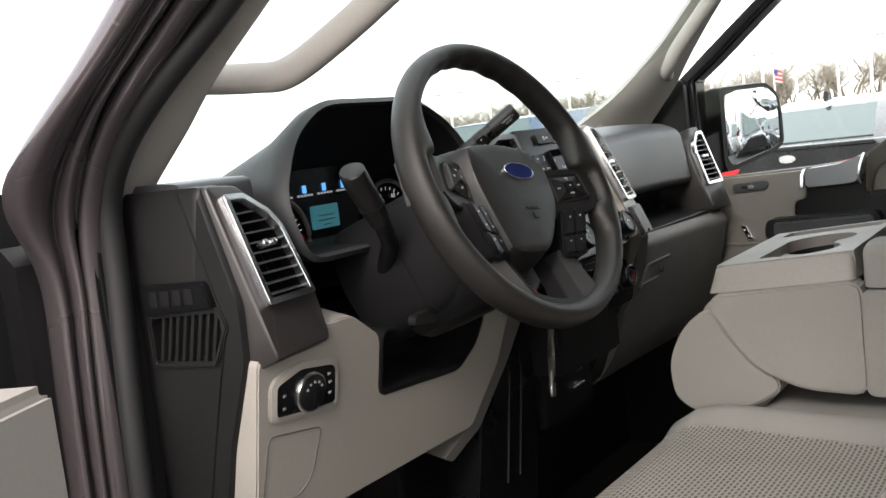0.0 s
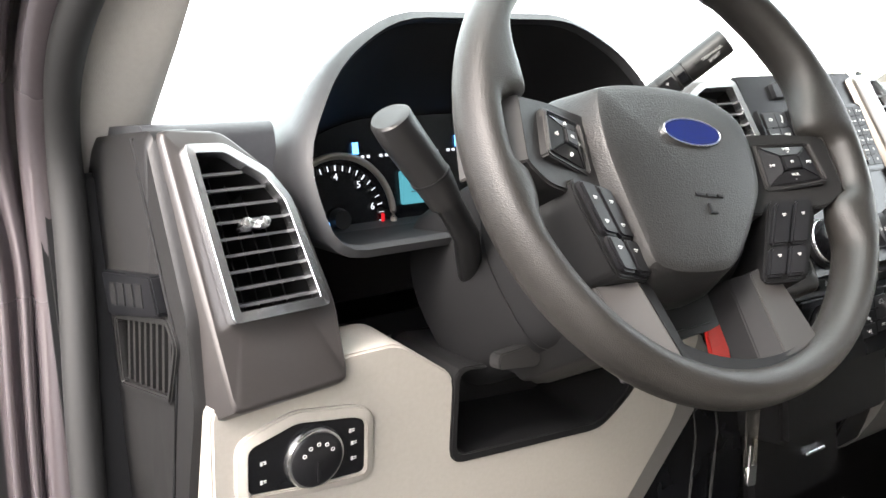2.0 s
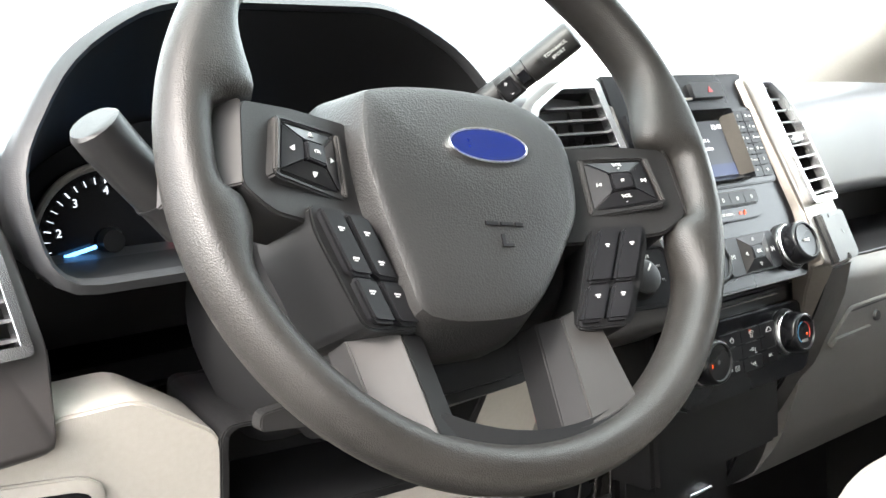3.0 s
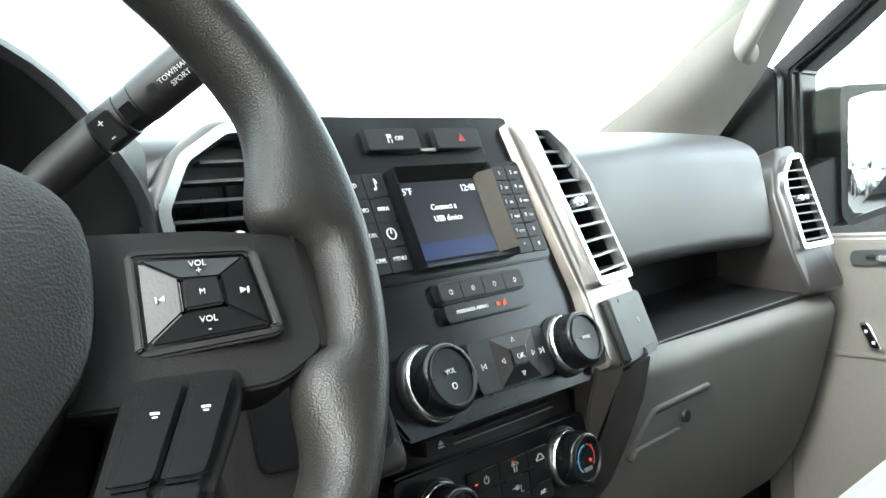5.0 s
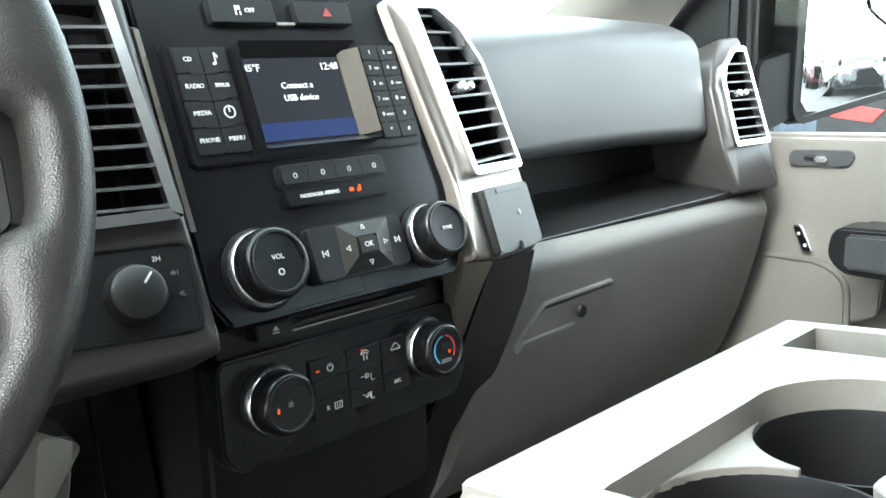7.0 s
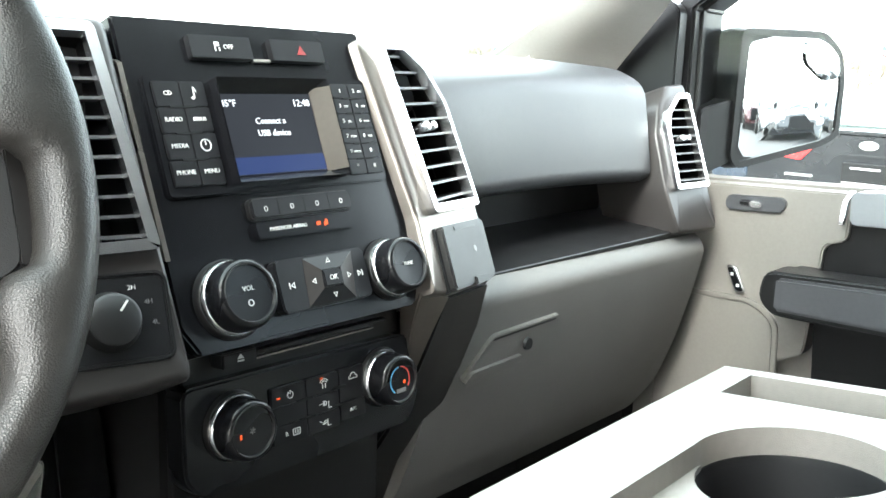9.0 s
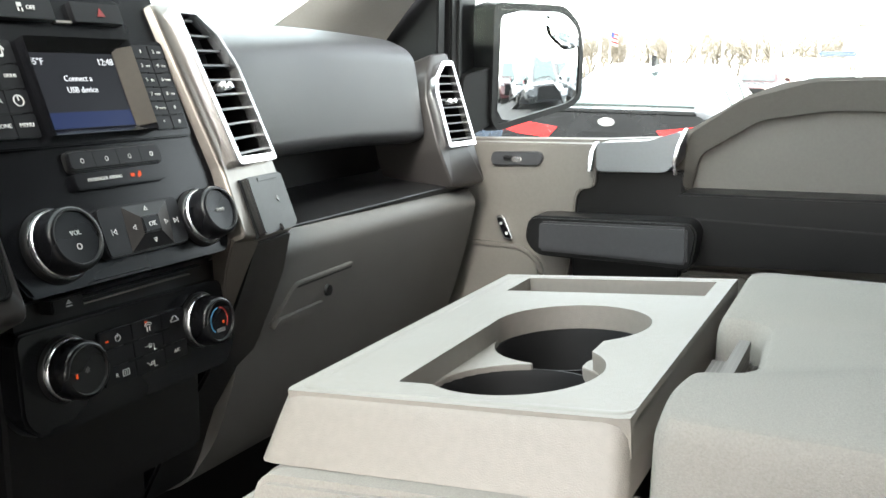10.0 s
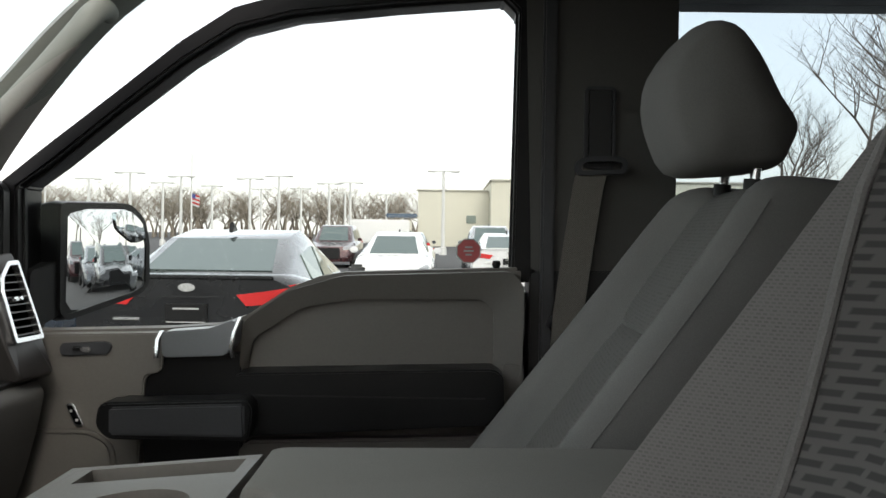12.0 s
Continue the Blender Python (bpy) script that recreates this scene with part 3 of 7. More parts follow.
gauge(-0.520, 1.459, 0.050, "01234567", (242, -26), 0.0085, 192)
gauge(-0.300, 1.459, 0.050, ["0", "20", "40", "60", "80", "100"], (215, -40), 0.009, 214)
part("red_zone", ring([(0.046 * math.cos(radians(a)), 0.046 * math.sin(radians(a))) for a in range(0, -42, -6)] + [(0.0455 * math.cos(radians(a)), 0.0455 * math.sin(radians(a))) for a in range(-41, 2, 6)],
                      [(0.043 * math.cos(radians(a)), 0.043 * math.sin(radians(a))) for a in range(0, -42, -6)] + [(0.0435 * math.cos(radians(a)), 0.0435 * math.sin(radians(a))) for a in range(-41, 2, 6)],
                      -0.001, 0.0), RED_GLOW, cluster, m=pose(-0.520, 0.175, 1.459))
disp = part("message_display", box(-0.454, -0.405, 0.172, 0.178, 1.465, 1.495, 0.001), CYAN, cluster, "small cyan lit display")
for k, (w, dz) in enumerate(((0.026, 0.0), (0.030, -0.006), (0.012, -0.012))):
    part("text_bar", box(-0.430 - w / 2, -0.430 + w / 2, 0.1712, 0.172, 1.4815 + dz, 1.4825 + dz), KEY, disp)
for k in range(4):
    cx = -0.497 + 0.037 * k
    part("fuel_mark", box(cx - 0.002, cx + 0.002, 0.1745, 0.178, 1.513, 1.523), BLUE_GLOW, cluster, "small blue lit bar gauge")
    for j in range(5):
        part("gauge_tick", box(cx - 0.012 + j * 0.006, cx - 0.0105 + j * 0.006, 0.175, 0.178, 1.509, 1.5115), GAUGE_INK, cluster)
part("warning_light", box(-0.476, -0.470, 0.175, 0.178, 1.448, 1.452), RED_GLOW, cluster)


def pierced(outer, inner):
    """Both outlines cut along the same rays from the hole's middle, so that a frame can join them."""
    cx, cz = sum(p[0] for p in inner) / len(inner), sum(p[1] for p in inner) / len(inner)
    angs = sorted({round(math.atan2(z - cz, x - cx), 4) for x, z in list(outer) + list(inner)})

    def at(poly, a):
        c, s = math.cos(a), math.sin(a)
        best = 0.0
        for i in range(len(poly)):
            (xa, za), (xb, zb) = poly[i], poly[(i + 1) % len(poly)]
            dx, dz = xb - xa, zb - za
            den = c * dz - s * dx
            if abs(den) > 1e-12:
                t = ((xa - cx) * dz - (za - cz) * dx) / den
                u = ((xa - cx) * s - (za - cz) * c) / den
                if t > 0 and -1e-4 <= u <= 1 + 1e-4:
                    best = max(best, t)
        return (cx + c * best, cz + s * best)
    return [at(outer, a) for a in angs], [at(inner, a) for a in angs]


def pierced_block(outer, hole, a, b, round_=0.004):
    """A block with an opening, its front edge chamfered."""
    o, h = pierced(outer, hole)
    oi = [(p[0] + (q[0] - p[0]) * min(0.9, round_ / max(1e-4, math.dist(p, q))), p[1] + (q[1] - p[1]) * min(0.9, round_ / max(1e-4, math.dist(p, q)))) for p, q in zip(o, h)]
    put = lambda q, d: [(x, d, z) for x, z in q]
    return loft([put(h, b), put(h, a), put(oi, a), put([(p[0] * 0.35 + q[0] * 0.65, p[1] * 0.35 + q[1] * 0.65) for p, q in zip(oi, o)], a + round_ * 0.35), put(o, a + round_), put(o, b), put(h, b)], caps=False)


def vent(name_parent, outline, m, slats, knob_at, depth=0.05, back=1.0):
    """An air outlet in a chrome frame: outline in local x, z; front towards local -y."""
    v = part("air_vent", ring(shrink(outline, 0.004), shrink(outline, 0.0055), -0.002, depth), BLACK, name_parent, "black slatted air vent in a chrome frame", m=m)
    part("chrome_frame", ring(outline, shrink(outline, 0.0066), -0.006, 0.004, 0.0014, inner_a=-0.0064), CHROME, v, "bright chrome frame", m=m)
    inner = shrink(outline, 0.0052)
    part("vent_back", prism(inner, depth - 0.004, depth), BLACK, v, m=m)
    zs = [p[1] for p in inner]
    z0, z1 = min(zs), max(zs)

    def span(z):
        xs = []
        for i in range(len(inner)):
            (xa, za), (xb, zb) = inner[i], inner[(i + 1) % len(inner)]
            if (za - z) * (zb - z) < 0:
                xs.append(xa + (xb - xa) * (z - za) / (zb - za))
        return (min(xs), max(xs)) if len(xs) > 1 else None
    for k in range(slats):
        z = z0 + (z1 - z0) * (k + 0.6) / slats
        ends = [span(z - 0.0012), span(z + 0.005)]
        if all(ends):
            sp = (max(e[0] for e in ends) + 0.0004, min(e[1] for e in ends) - 0.0004)
            b = prism([(-0.001, z - 0.0012), (0.016, z + 0.0035), (0.016, z + 0.005), (-0.001, z + 0.0008)], sp[0], sp[1], axis="x")
            part("slat", b, SLAT, v, m=m)
    for k in range(5):
        x = span((z0 + z1) / 2)[0] + (span((z0 + z1) / 2)[1] - span((z0 + z1) / 2)[0]) * (k + 0.7) / 5.4
        heights = [z0 + (z1 - z0) * j / 60 for j in range(1, 60)]
        clear = [z for z in heights if span(z) and span(z)[0] + 0.002 < x and x + 0.006 < span(z)[1]]
        if clear:
            part("vane", prism([(x, 0.020), (x + 0.0012, 0.020), (x + 0.004, 0.042), (x + 0.0028, 0.042)], clear[0] + 0.002, clear[-1] - 0.004, axis="z"), KEY, v, m=m)
    kx, kz = knob_at
    k = part("knob", box(kx - 0.010, kx + 0.010, -0.005, 0.006, kz - 0.0026, kz + 0.0026, 0.0018, 3), CHROME, v, "chrome vent knob", m=m)
    part("knob_tip", lathe([(0.0, -0.009), (0.0034, -0.0085), (0.0046, -0.006), (0.0040, 0.0), (0.0, 0.0)], 16), CHROME, k, m=m @ pose(kx - 0.006, 0, kz))
    part("knob_tip", lathe([(0.0, -0.009), (0.0030, -0.0085), (0.0040, -0.006), (0.0034, 0.0), (0.0, 0.0)], 16), CHROME, k, m=m @ pose(kx + 0.007, 0, kz))
    return v


# outer pods
LEAN = 18.3
pod_out = soft([(-0.701, 1.362), (-0.699, 1.543), (-0.655, 1.540), (-0.630, 1.516), (-0.611, 1.482), (-0.605, 1.414), (-0.613, 1.364)], 0.006, 2)
vent_out = soft([(-0.690, 1.413), (-0.690, 1.528), (-0.661, 1.527), (-0.633, 1.507), (-0.622, 1.487), (-0.616, 1.413)], 0.004, 2)


def on_lean(pts, z0, lean_deg):
    """Plan heights to lengths up the leaning face."""
    c = math.cos(radians(lean_deg))
    return [(x, (z - z0) / c) for x, z in pts]


MPL = pose(-0.69, 0.031, 1.414, 0, 0, 5.5) @ pose(0.69, 0, 0, -20.5, 0, 0)
part("vent_pod", pierced_block(on_lean(pod_out, 1.414, LEAN), on_lean(shrink(vent_out, 0.003), 1.414, LEAN), 0.0, 0.055), BRONZE, dash, "dark taupe painted vent pod", m=MPL)
vent(dash, on_lean(vent_out, 1.414, LEAN), MPL @ pose(0, -0.004, 0), 10, (-0.655, 0.062), depth=0.06)
pr = mirror_x([(x, z - 0.012) for x, z in pod_out])
vr = mirror_x([(x, z - 0.012) for x, z in vent_out])
MPR = pose(0.69, 0.040, 1.402, 0, 0, -5.5) @ pose(-0.69, 0, 0, -20, 0, 0)
part("vent_pod", pierced_block(on_lean(pr, 1.402, LEAN), on_lean(shrink(vr, 0.003), 1.402, LEAN), 0.0, 0.10), BRONZE, dash, "dark taupe painted vent pod", m=MPR)
vent(dash, on_lean(vr, 1.402, LEAN), MPR @ pose(0, -0.004, 0), 10, (0.655, 0.062), depth=0.06)

# end cap facing the open door
cap_o = soft([(0.205, 1.541), (0.083, 1.540), (0.046, 1.42), (0.048, 1.360), (0.086, 1.267), (0.105, 1.20), (0.12, 0.95), (0.24, 0.95), (0.24, 1.5)], 0.008)
cap_h = soft([(0.184, 1.406), (0.079, 1.413), (0.070, 1.400), (0.091, 1.363), (0.185, 1.358)], 0.003, 2)
co, ch = pierced(cap_o, cap_h)
coi = [(p[0] + (q[0] - p[0]) * 0.05, p[1] + (q[1] - p[1]) * 0.05) for p, q in zip(co, ch)]
cap = part("end_cap", loft([[(d, y, z) for y, z in q] for q, d in ((ch, -0.680), (ch, -0.709), (coi, -0.710), (co, -0.706), (co, -0.680))], caps=False), CHARCOAL, dash, "charcoal dashboard end panel with side grille")
part("grille_recess", prism(shrink(cap_h, -0.002), -0.682, -0.676, axis="x"), INNER, cap)
part("grille_rim", ring(shrink(cap_h, -0.006), cap_h, -0.7130, -0.702, 0.0015, axis="x"), CHARCOAL, cap)
for k in range(8):
    y = 0.094 + 0.0118 * k
    part("bar", prism([(y - 0.0155, 1.4125), (y - 0.0108, 1.412), (y + 0.0042, 1.360), (y - 0.0005, 1.360)], -0.7090, -0.7045, axis="x"), CHARCOAL, cap)
part("nameplate", prism(soft([(0.190, 1.443), (0.086, 1.446), (0.077, 1.419), (0.183, 1.410)], 0.004, 2), -0.7175, -0.7085, 0.0015, axis="x"), PIANO, cap)
for k in range(4):
    part("text_bar", box(-0.7182, -0.7173, 0.172 - 0.019 * k - 0.013, 0.172 - 0.019 * k, 1.420 + 0.001 * k, 1.436 + 0.001 * k), BLACK, cap)
part("cap_back", box(-0.752, -0.690, 0.205, 0.30, 0.90, 1.515, 0.004), INNER, cap)
part("seam", tube([(-0.7098, 0.112, 1.536), (-0.7098, 0.068, 1.400), (-0.7098, 0.112, 1.270), (-0.7098, 0.165, 1.10)], 0.0016, 8), INNER, cap)

# lower driver's panel
MB = pose(0, 0.042, 1.33, 12, 0, 0)
lower = soft([(-0.705, 0.034), (-0.614, 0.034), (-0.612, 0.0495), (-0.563, 0.050), (-0.511, 0.014), (-0.505, -0.057), (-0.345, -0.071), (-0.310, -0.048), (-0.287, -0.010), (-0.250, 0.005),
              (-0.212, -0.010), (-0.238, -0.095), (-0.296, -0.172), (-0.704, -0.172)], 0.010, 3)
lp = part("lower_panel", prism(lower, 0.0, 0.05, 0.006, seg=3), BEIGE, dash, "stone beige lower dashboard panel", m=MB)
hatch = soft([(-0.690, -0.052), (-0.608, -0.066), (-0.622, -0.120), (-0.640, -0.136), (-0.698, -0.133)], 0.01)
part("panel_hatch", ring(hatch, shrink(hatch, 0.0012), -0.0012, 0.002), BEIGE_DARK, lp, m=MB)
part("cubby", join(prism(soft([(-0.508, 0.018), (-0.510, -0.056), (-0.342, -0.070), (-0.306, -0.046), (-0.285, -0.008)], 0.008), 0.08, 0.09),
                         prism([(-0.510, -0.056), (-0.341, -0.070), (-0.341, -0.076), (-0.510, -0.062)], 0.006, 0.09)), INNER, dash, "black open recess under the column", m=MB)
part("cubby_frame", ring(soft([(-0.512, 0.020), (-0.511, -0.062), (-0.341, -0.076), (-0.302, -0.048), (-0.282, -0.004)], 0.014, 4), soft([(-0.506, 0.016), (-0.505, -0.055), (-0.344, -0.068), (-0.311, -0.045), (-0.290, -0.008)], 0.010, 4), -0.0025, 0.082, 0.001), BLACK, dash, m=MB)
# the knee panel's far edge, its shade put into a darker colour
part("panel_edge", prism(soft([(-0.212, -0.012), (-0.170, -0.040), (-0.205, -0.100), (-0.270, -0.183), (-0.335, -0.212), (-0.357, -0.200), (-0.298, -0.170), (-0.238, -0.095)], 0.006), 0.003, 0.05, 0.003), BEIGE_DARK, dash, "stone beige edge of the knee panel in a shaded tone", m=MB)
part("footwell_trim", prism(soft([(-0.232, 1.33), (-0.12, 1.34), (-0.10, 1.16), (-0.14, 0.95), (-0.32, 0.95), (-0.26, 1.165), (-0.216, 1.24)], 0.01), 0.085, 0.14, 0.006), PIANO, dash, "glossy black footwell trim")
for k in range(2):
    part("footwell_rib", tube([(-0.185 + 0.035 * k, 0.083, 1.31), (-0.180 + 0.035 * k, 0.082, 1.20), (-0.215 + 0.035 * k, 0.083, 1.05)], 0.0014, 8), CARPET, dash)
part("lamp_hook", tube(spline([(-0.303, 0.090, 1.290), (-0.300, 0.085, 1.276), (-0.306, 0.083, 1.266), (-0.312, 0.086, 1.268)], 4), 0.0018, 8), CHROME, dash, "small chrome hook")
part("socket_panel", box(-0.09, 0.09, 0.085, 0.12, 1.08, 1.22, 0.008), BLACK, dash, "black lower panel with sockets")
part("charge_socket", join(box(0.035, 0.052, 0.081, 0.09, 1.150, 1.172, 0.002)), KEY, dash, "small charging socket")
part("socket_mark", join(box(0.040, 0.047, 0.0803, 0.0812, 1.160, 1.163), box(0.042, 0.045, 0.0803, 0.0812, 1.154, 1.158)), WHITE_INK, dash)
part("chrome_bar", box(0.012, 0.050, 0.080, 0.09, 1.128, 1.1325, 0.001), CHROME, dash, "thin chrome bar", m=pose(0, 0, 0))

# headlamp switch
swm = MB @ pose(-0.637, -0.002, -0.016)
sw_o = soft([(-0.045, 0.017), (-0.010, 0.027), (0.036, 0.020), (0.045, 0.015), (0.046, -0.026), (0.010, -0.024), (-0.045, -0.017)], 0.005)
sw = part("headlamp_switch", prism(sw_o, -0.002, 0.012, 0.002), PIANO, dash, "black headlamp switch with chrome ring", m=swm)
part("bezel", ring(shrink(sw_o, -0.008), sw_o, -0.001, 0.01, 0.002, inner_a=-0.004), BEIGE, sw, m=swm)
dialm = swm @ pose(0.004, 0, -0.002)
part("chrome_ring", lathe([(0.0225, 0.0), (0.0225, -0.004), (0.0215, -0.0062), (0.0195, -0.0062)], 40), CHROME, sw, "chrome ring", m=dialm)
part("dial", lathe([(0.0, -0.009), (0.0175, -0.009), (0.0198, -0.0075), (0.0202, 0.0)], 40), KEY, sw, m=dialm)
part("grip", box(-0.0020, 0.0020, -0.0102, -0.007, -0.017, 0.000, 0.001), KEY, sw, m=dialm)
for x, z in ((-0.034, 0.004), (-0.034, -0.010), (0.034, 0.010), (0.036, 0.0), (0.036, -0.012)):
    part("symbol", join(box(x - 0.0022, x - 0.0004, -0.0026, -0.002, z - 0.0014, z + 0.0014), box(x + 0.0002, x + 0.0022, -0.0026, -0.002, z + 0.0006, z + 0.0011), box(x + 0.0002, x + 0.0022, -0.0026, -0.002, z - 0.0009, z - 0.0004)), WHITE_INK, sw, m=swm)
for a in (150, 120, 90, 60, 30):
    x, z = 0.004 + 0.0125 * math.cos(radians(a)), -0.002 + 0.0125 * math.sin(radians(a))
    part("symbol", ring(rrect(x - 0.0014, x + 0.0014, z - 0.0014, z + 0.0014, 0.001, 2), rrect(x - 0.0009, x + 0.0009, z - 0.0009, z + 0.0009, 0.0006, 2), -0.0095, -0.009), WHITE_INK, sw, m=swm)

# ---- centre stack ----
SL = 21.8
MC = pose(0.003, 0, 1.39, -SL, 0, 0)
MK = pose(0, 0.004, 1.303, -6, 0, 0)
stack = thing("centre_stack", "black radio and climate panel with silver side frames", "control panel", pose(0, 0.1, 1.0))


def sz(z):
    return (z - 1.39) / 0.928


body = [(-0.114, sz(1.562)), (0.098, sz(1.562)), (0.104, sz(1.385)), (0.088, sz(1.3615)), (-0.106, sz(1.3615)), (-0.116, sz(1.378))]
part("face_panel", prism(body, 0.002, 0.05, 0.002), PIANO, stack, "smooth black face panel", m=MC)
part("lower_body", join(box(-0.104, 0.10, 0.03, 0.12, 1.18, 1.36, 0.006), ), BLACK, stack)
# side frames, turned outwards about their inner edges
MVR = pose(0.108, -0.0103, 1.39, 0, 0, 15.3) @ pose(0, 0, 0, -23.6, 0, 0)
MVL = pose(-0.126, -0.0103, 1.39, 0, 0, -15.3) @ pose(0, 0, 0, -23.6, 0, 0)
flip_x = lambda q: [(-x, z) for x, z in q][::-1]
vent_c = [(0.0205, 0.1775), (0.060, 0.178), (0.089, 0.159), (0.1065, 0.126), (0.1035, 0.033), (0.0185, 0.036)]
vent_r, vent_l = soft(vent_c, 0.005, 3), soft(flip_x(vent_c[:-2] + [(0.101, 0.036), (0.0, 0.0385)]), 0.005, 3)
frame_r = soft([(0.0, 0.181), (0.022, 0.184), (0.063, 0.185), (0.095, 0.165), (0.114, 0.127), (0.111, 0.028), (0.095, -0.0325), (0.013, -0.0285), (-0.0135, -0.0225), (0.0, 0.037)], 0.005, 2)
frame_l = soft([(-0.0105, 0.186), (0.0105, -0.0385), (-0.096, -0.0465), (-0.112, 0.028), (-0.114, 0.127), (-0.095, 0.165), (-0.063, 0.187)], 0.007, 3)
# one paint on both frames: lit tone right, shaded tone left, put into colour
part("side_frame", pierced_block(frame_r, shrink(vent_r, 0.003), 0.0, 0.07, 0.004), FRAME_SILVER, stack, "satin side frame in a lighter, lit tone", m=MVR)
vent(stack, vent_r, MVR @ pose(0, -0.002, 0), 10, (0.058, 0.106), depth=0.06)
part("side_frame", pierced_block(frame_l, shrink(vent_l, 0.003), 0.0, 0.07, 0.007), BRONZE, stack, "satin side frame in a darker, shaded tone", m=MVL)
vent(stack, vent_l, MVL @ pose(0, -0.002, 0), 11, (-0.058, 0.106), depth=0.06)
part("frame_edge", strip([MVL @ Vector((-0.0055, 0.008, 0.160)), MVL @ Vector((0.006, 0.008, 0.035))], (1, 0, 0), (0, 1, 0.3), 0.0035, 0.006), FRAME_SILVER, stack, "thin silver edge strip")
# leg below the right frame, falling back towards the floor
leg = [[(0.118, -0.017, 1.3625), (0.203, 0.006, 1.3585), (0.203, 0.12, 1.3585), (0.118, 0.12, 1.3625)]]
leg += [[(a, b, z), (c, d, z), (c, 0.13, z), (a, 0.13, z)] for z, a, b, c, d in ((1.32, 0.112, -0.004, 0.199, 0.012), (1.28, 0.110, 0.012, 0.200, 0.029), (1.24, 0.108, 0.032, 0.200, 0.048), (1.18, 0.105, 0.070, 0.205, 0.085), (1.10, 0.10, 0.110, 0.205, 0.115))]
part("side_leg", bev(loft(leg), 0.003), BLACK, stack, sharp=30)
tail = [[(0.094, -0.012, 1.369), (0.120, -0.0195, 1.3635), (0.122, 0.01, 1.3635), (0.098, 0.015, 1.369)], [(0.096, -0.002, 1.340), (0.114, -0.0095, 1.336), (0.116, 0.01, 1.336), (0.099, 0.015, 1.340)],
        [(0.101, 0.006, 1.310), (0.111, 0.0015, 1.308), (0.112, 0.012, 1.308), (0.103, 0.016, 1.310)], [(0.105, 0.010, 1.295), (0.109, 0.0075, 1.294), (0.110, 0.012, 1.294), (0.106, 0.016, 1.295)]]
part("frame_tail", bev(loft(tail), 0.0012), FRAME_SILVER, stack, "silver frame foot")
# socket cover below the right vent
part("socket_cover", prism(soft([(0.021, 0.0245), (0.100, 0.0215), (0.090, -0.0295), (0.0105, -0.0265)], 0.004, 2), -0.007, 0.004, 0.0015), CHARCOAL, stack, "charcoal hinged power socket cover", m=MVR)
part("cover_groove", prism([(0.0165, 0.0245), (0.0205, 0.0245), (0.0102, -0.0265), (0.0065, -0.0265)], -0.0012, 0.002, 0.0003), INNER, stack, m=MVR)
part("cover_hinge", prism([(0.040, 0.0215), (0.086, 0.0200), (0.085, 0.0165), (0.039, 0.0180)], -0.0078, -0.005, 0.0004), BLACK, stack, m=MVR)
part("cover_lip", prism([(0.047, -0.0225), (0.076, -0.0235), (0.074, -0.0300), (0.046, -0.0290)], -0.0092, -0.006, 0.0008), CHARCOAL, stack, m=MVR)
part("symbol", lathe([(0.0, -0.0004), (0.0026, -0.0004), (0.0028, 0.0002)], 12), GREY_INK, stack, m=MVR @ pose(0.066, -0.0072, -0.001))


def key(x0, x1, s0, s1, parent, m=MC, h=0.004, r=0.002, mt=None):
    return part("button", prism(rrect(x0, x1, s0, s1, 0.0012, 2), -h, 0.004, 0.0006), mt or KEY, parent, m=m)


# two upper buttons
for x0, x1 in ((-0.064, -0.014), (0.003, 0.052)):
    key(x0, x1, 0.1575, 0.1735, stack, h=0.003)
text("OFF", 0.0046, WHITE_INK, stack, MC @ pose(-0.034, -0.0035, 0.1655))
part("symbol", join(box(-0.0450, -0.0412, -0.0036, -0.003, 0.1660, 0.1688), box(-0.0450, -0.0442, -0.0036, -0.003, 0.1625, 0.1655), box(-0.0418, -0.0410, -0.0036, -0.003, 0.1625, 0.1650)), WHITE_INK, stack, m=MC)
part("hazard_symbol", prism([(0.026, 0.1625), (0.034, 0.1625), (0.030, 0.169)], -0.0036, -0.003), mat("dull_red_print", (0.16, 0.012, 0.012), 0.5), stack, "dull red hazard triangle", m=MC)
part("gap_light", box(-0.013, 0.002, -0.0005, 0.003, 0.157, 0.159), SILVER, stack, m=MC)
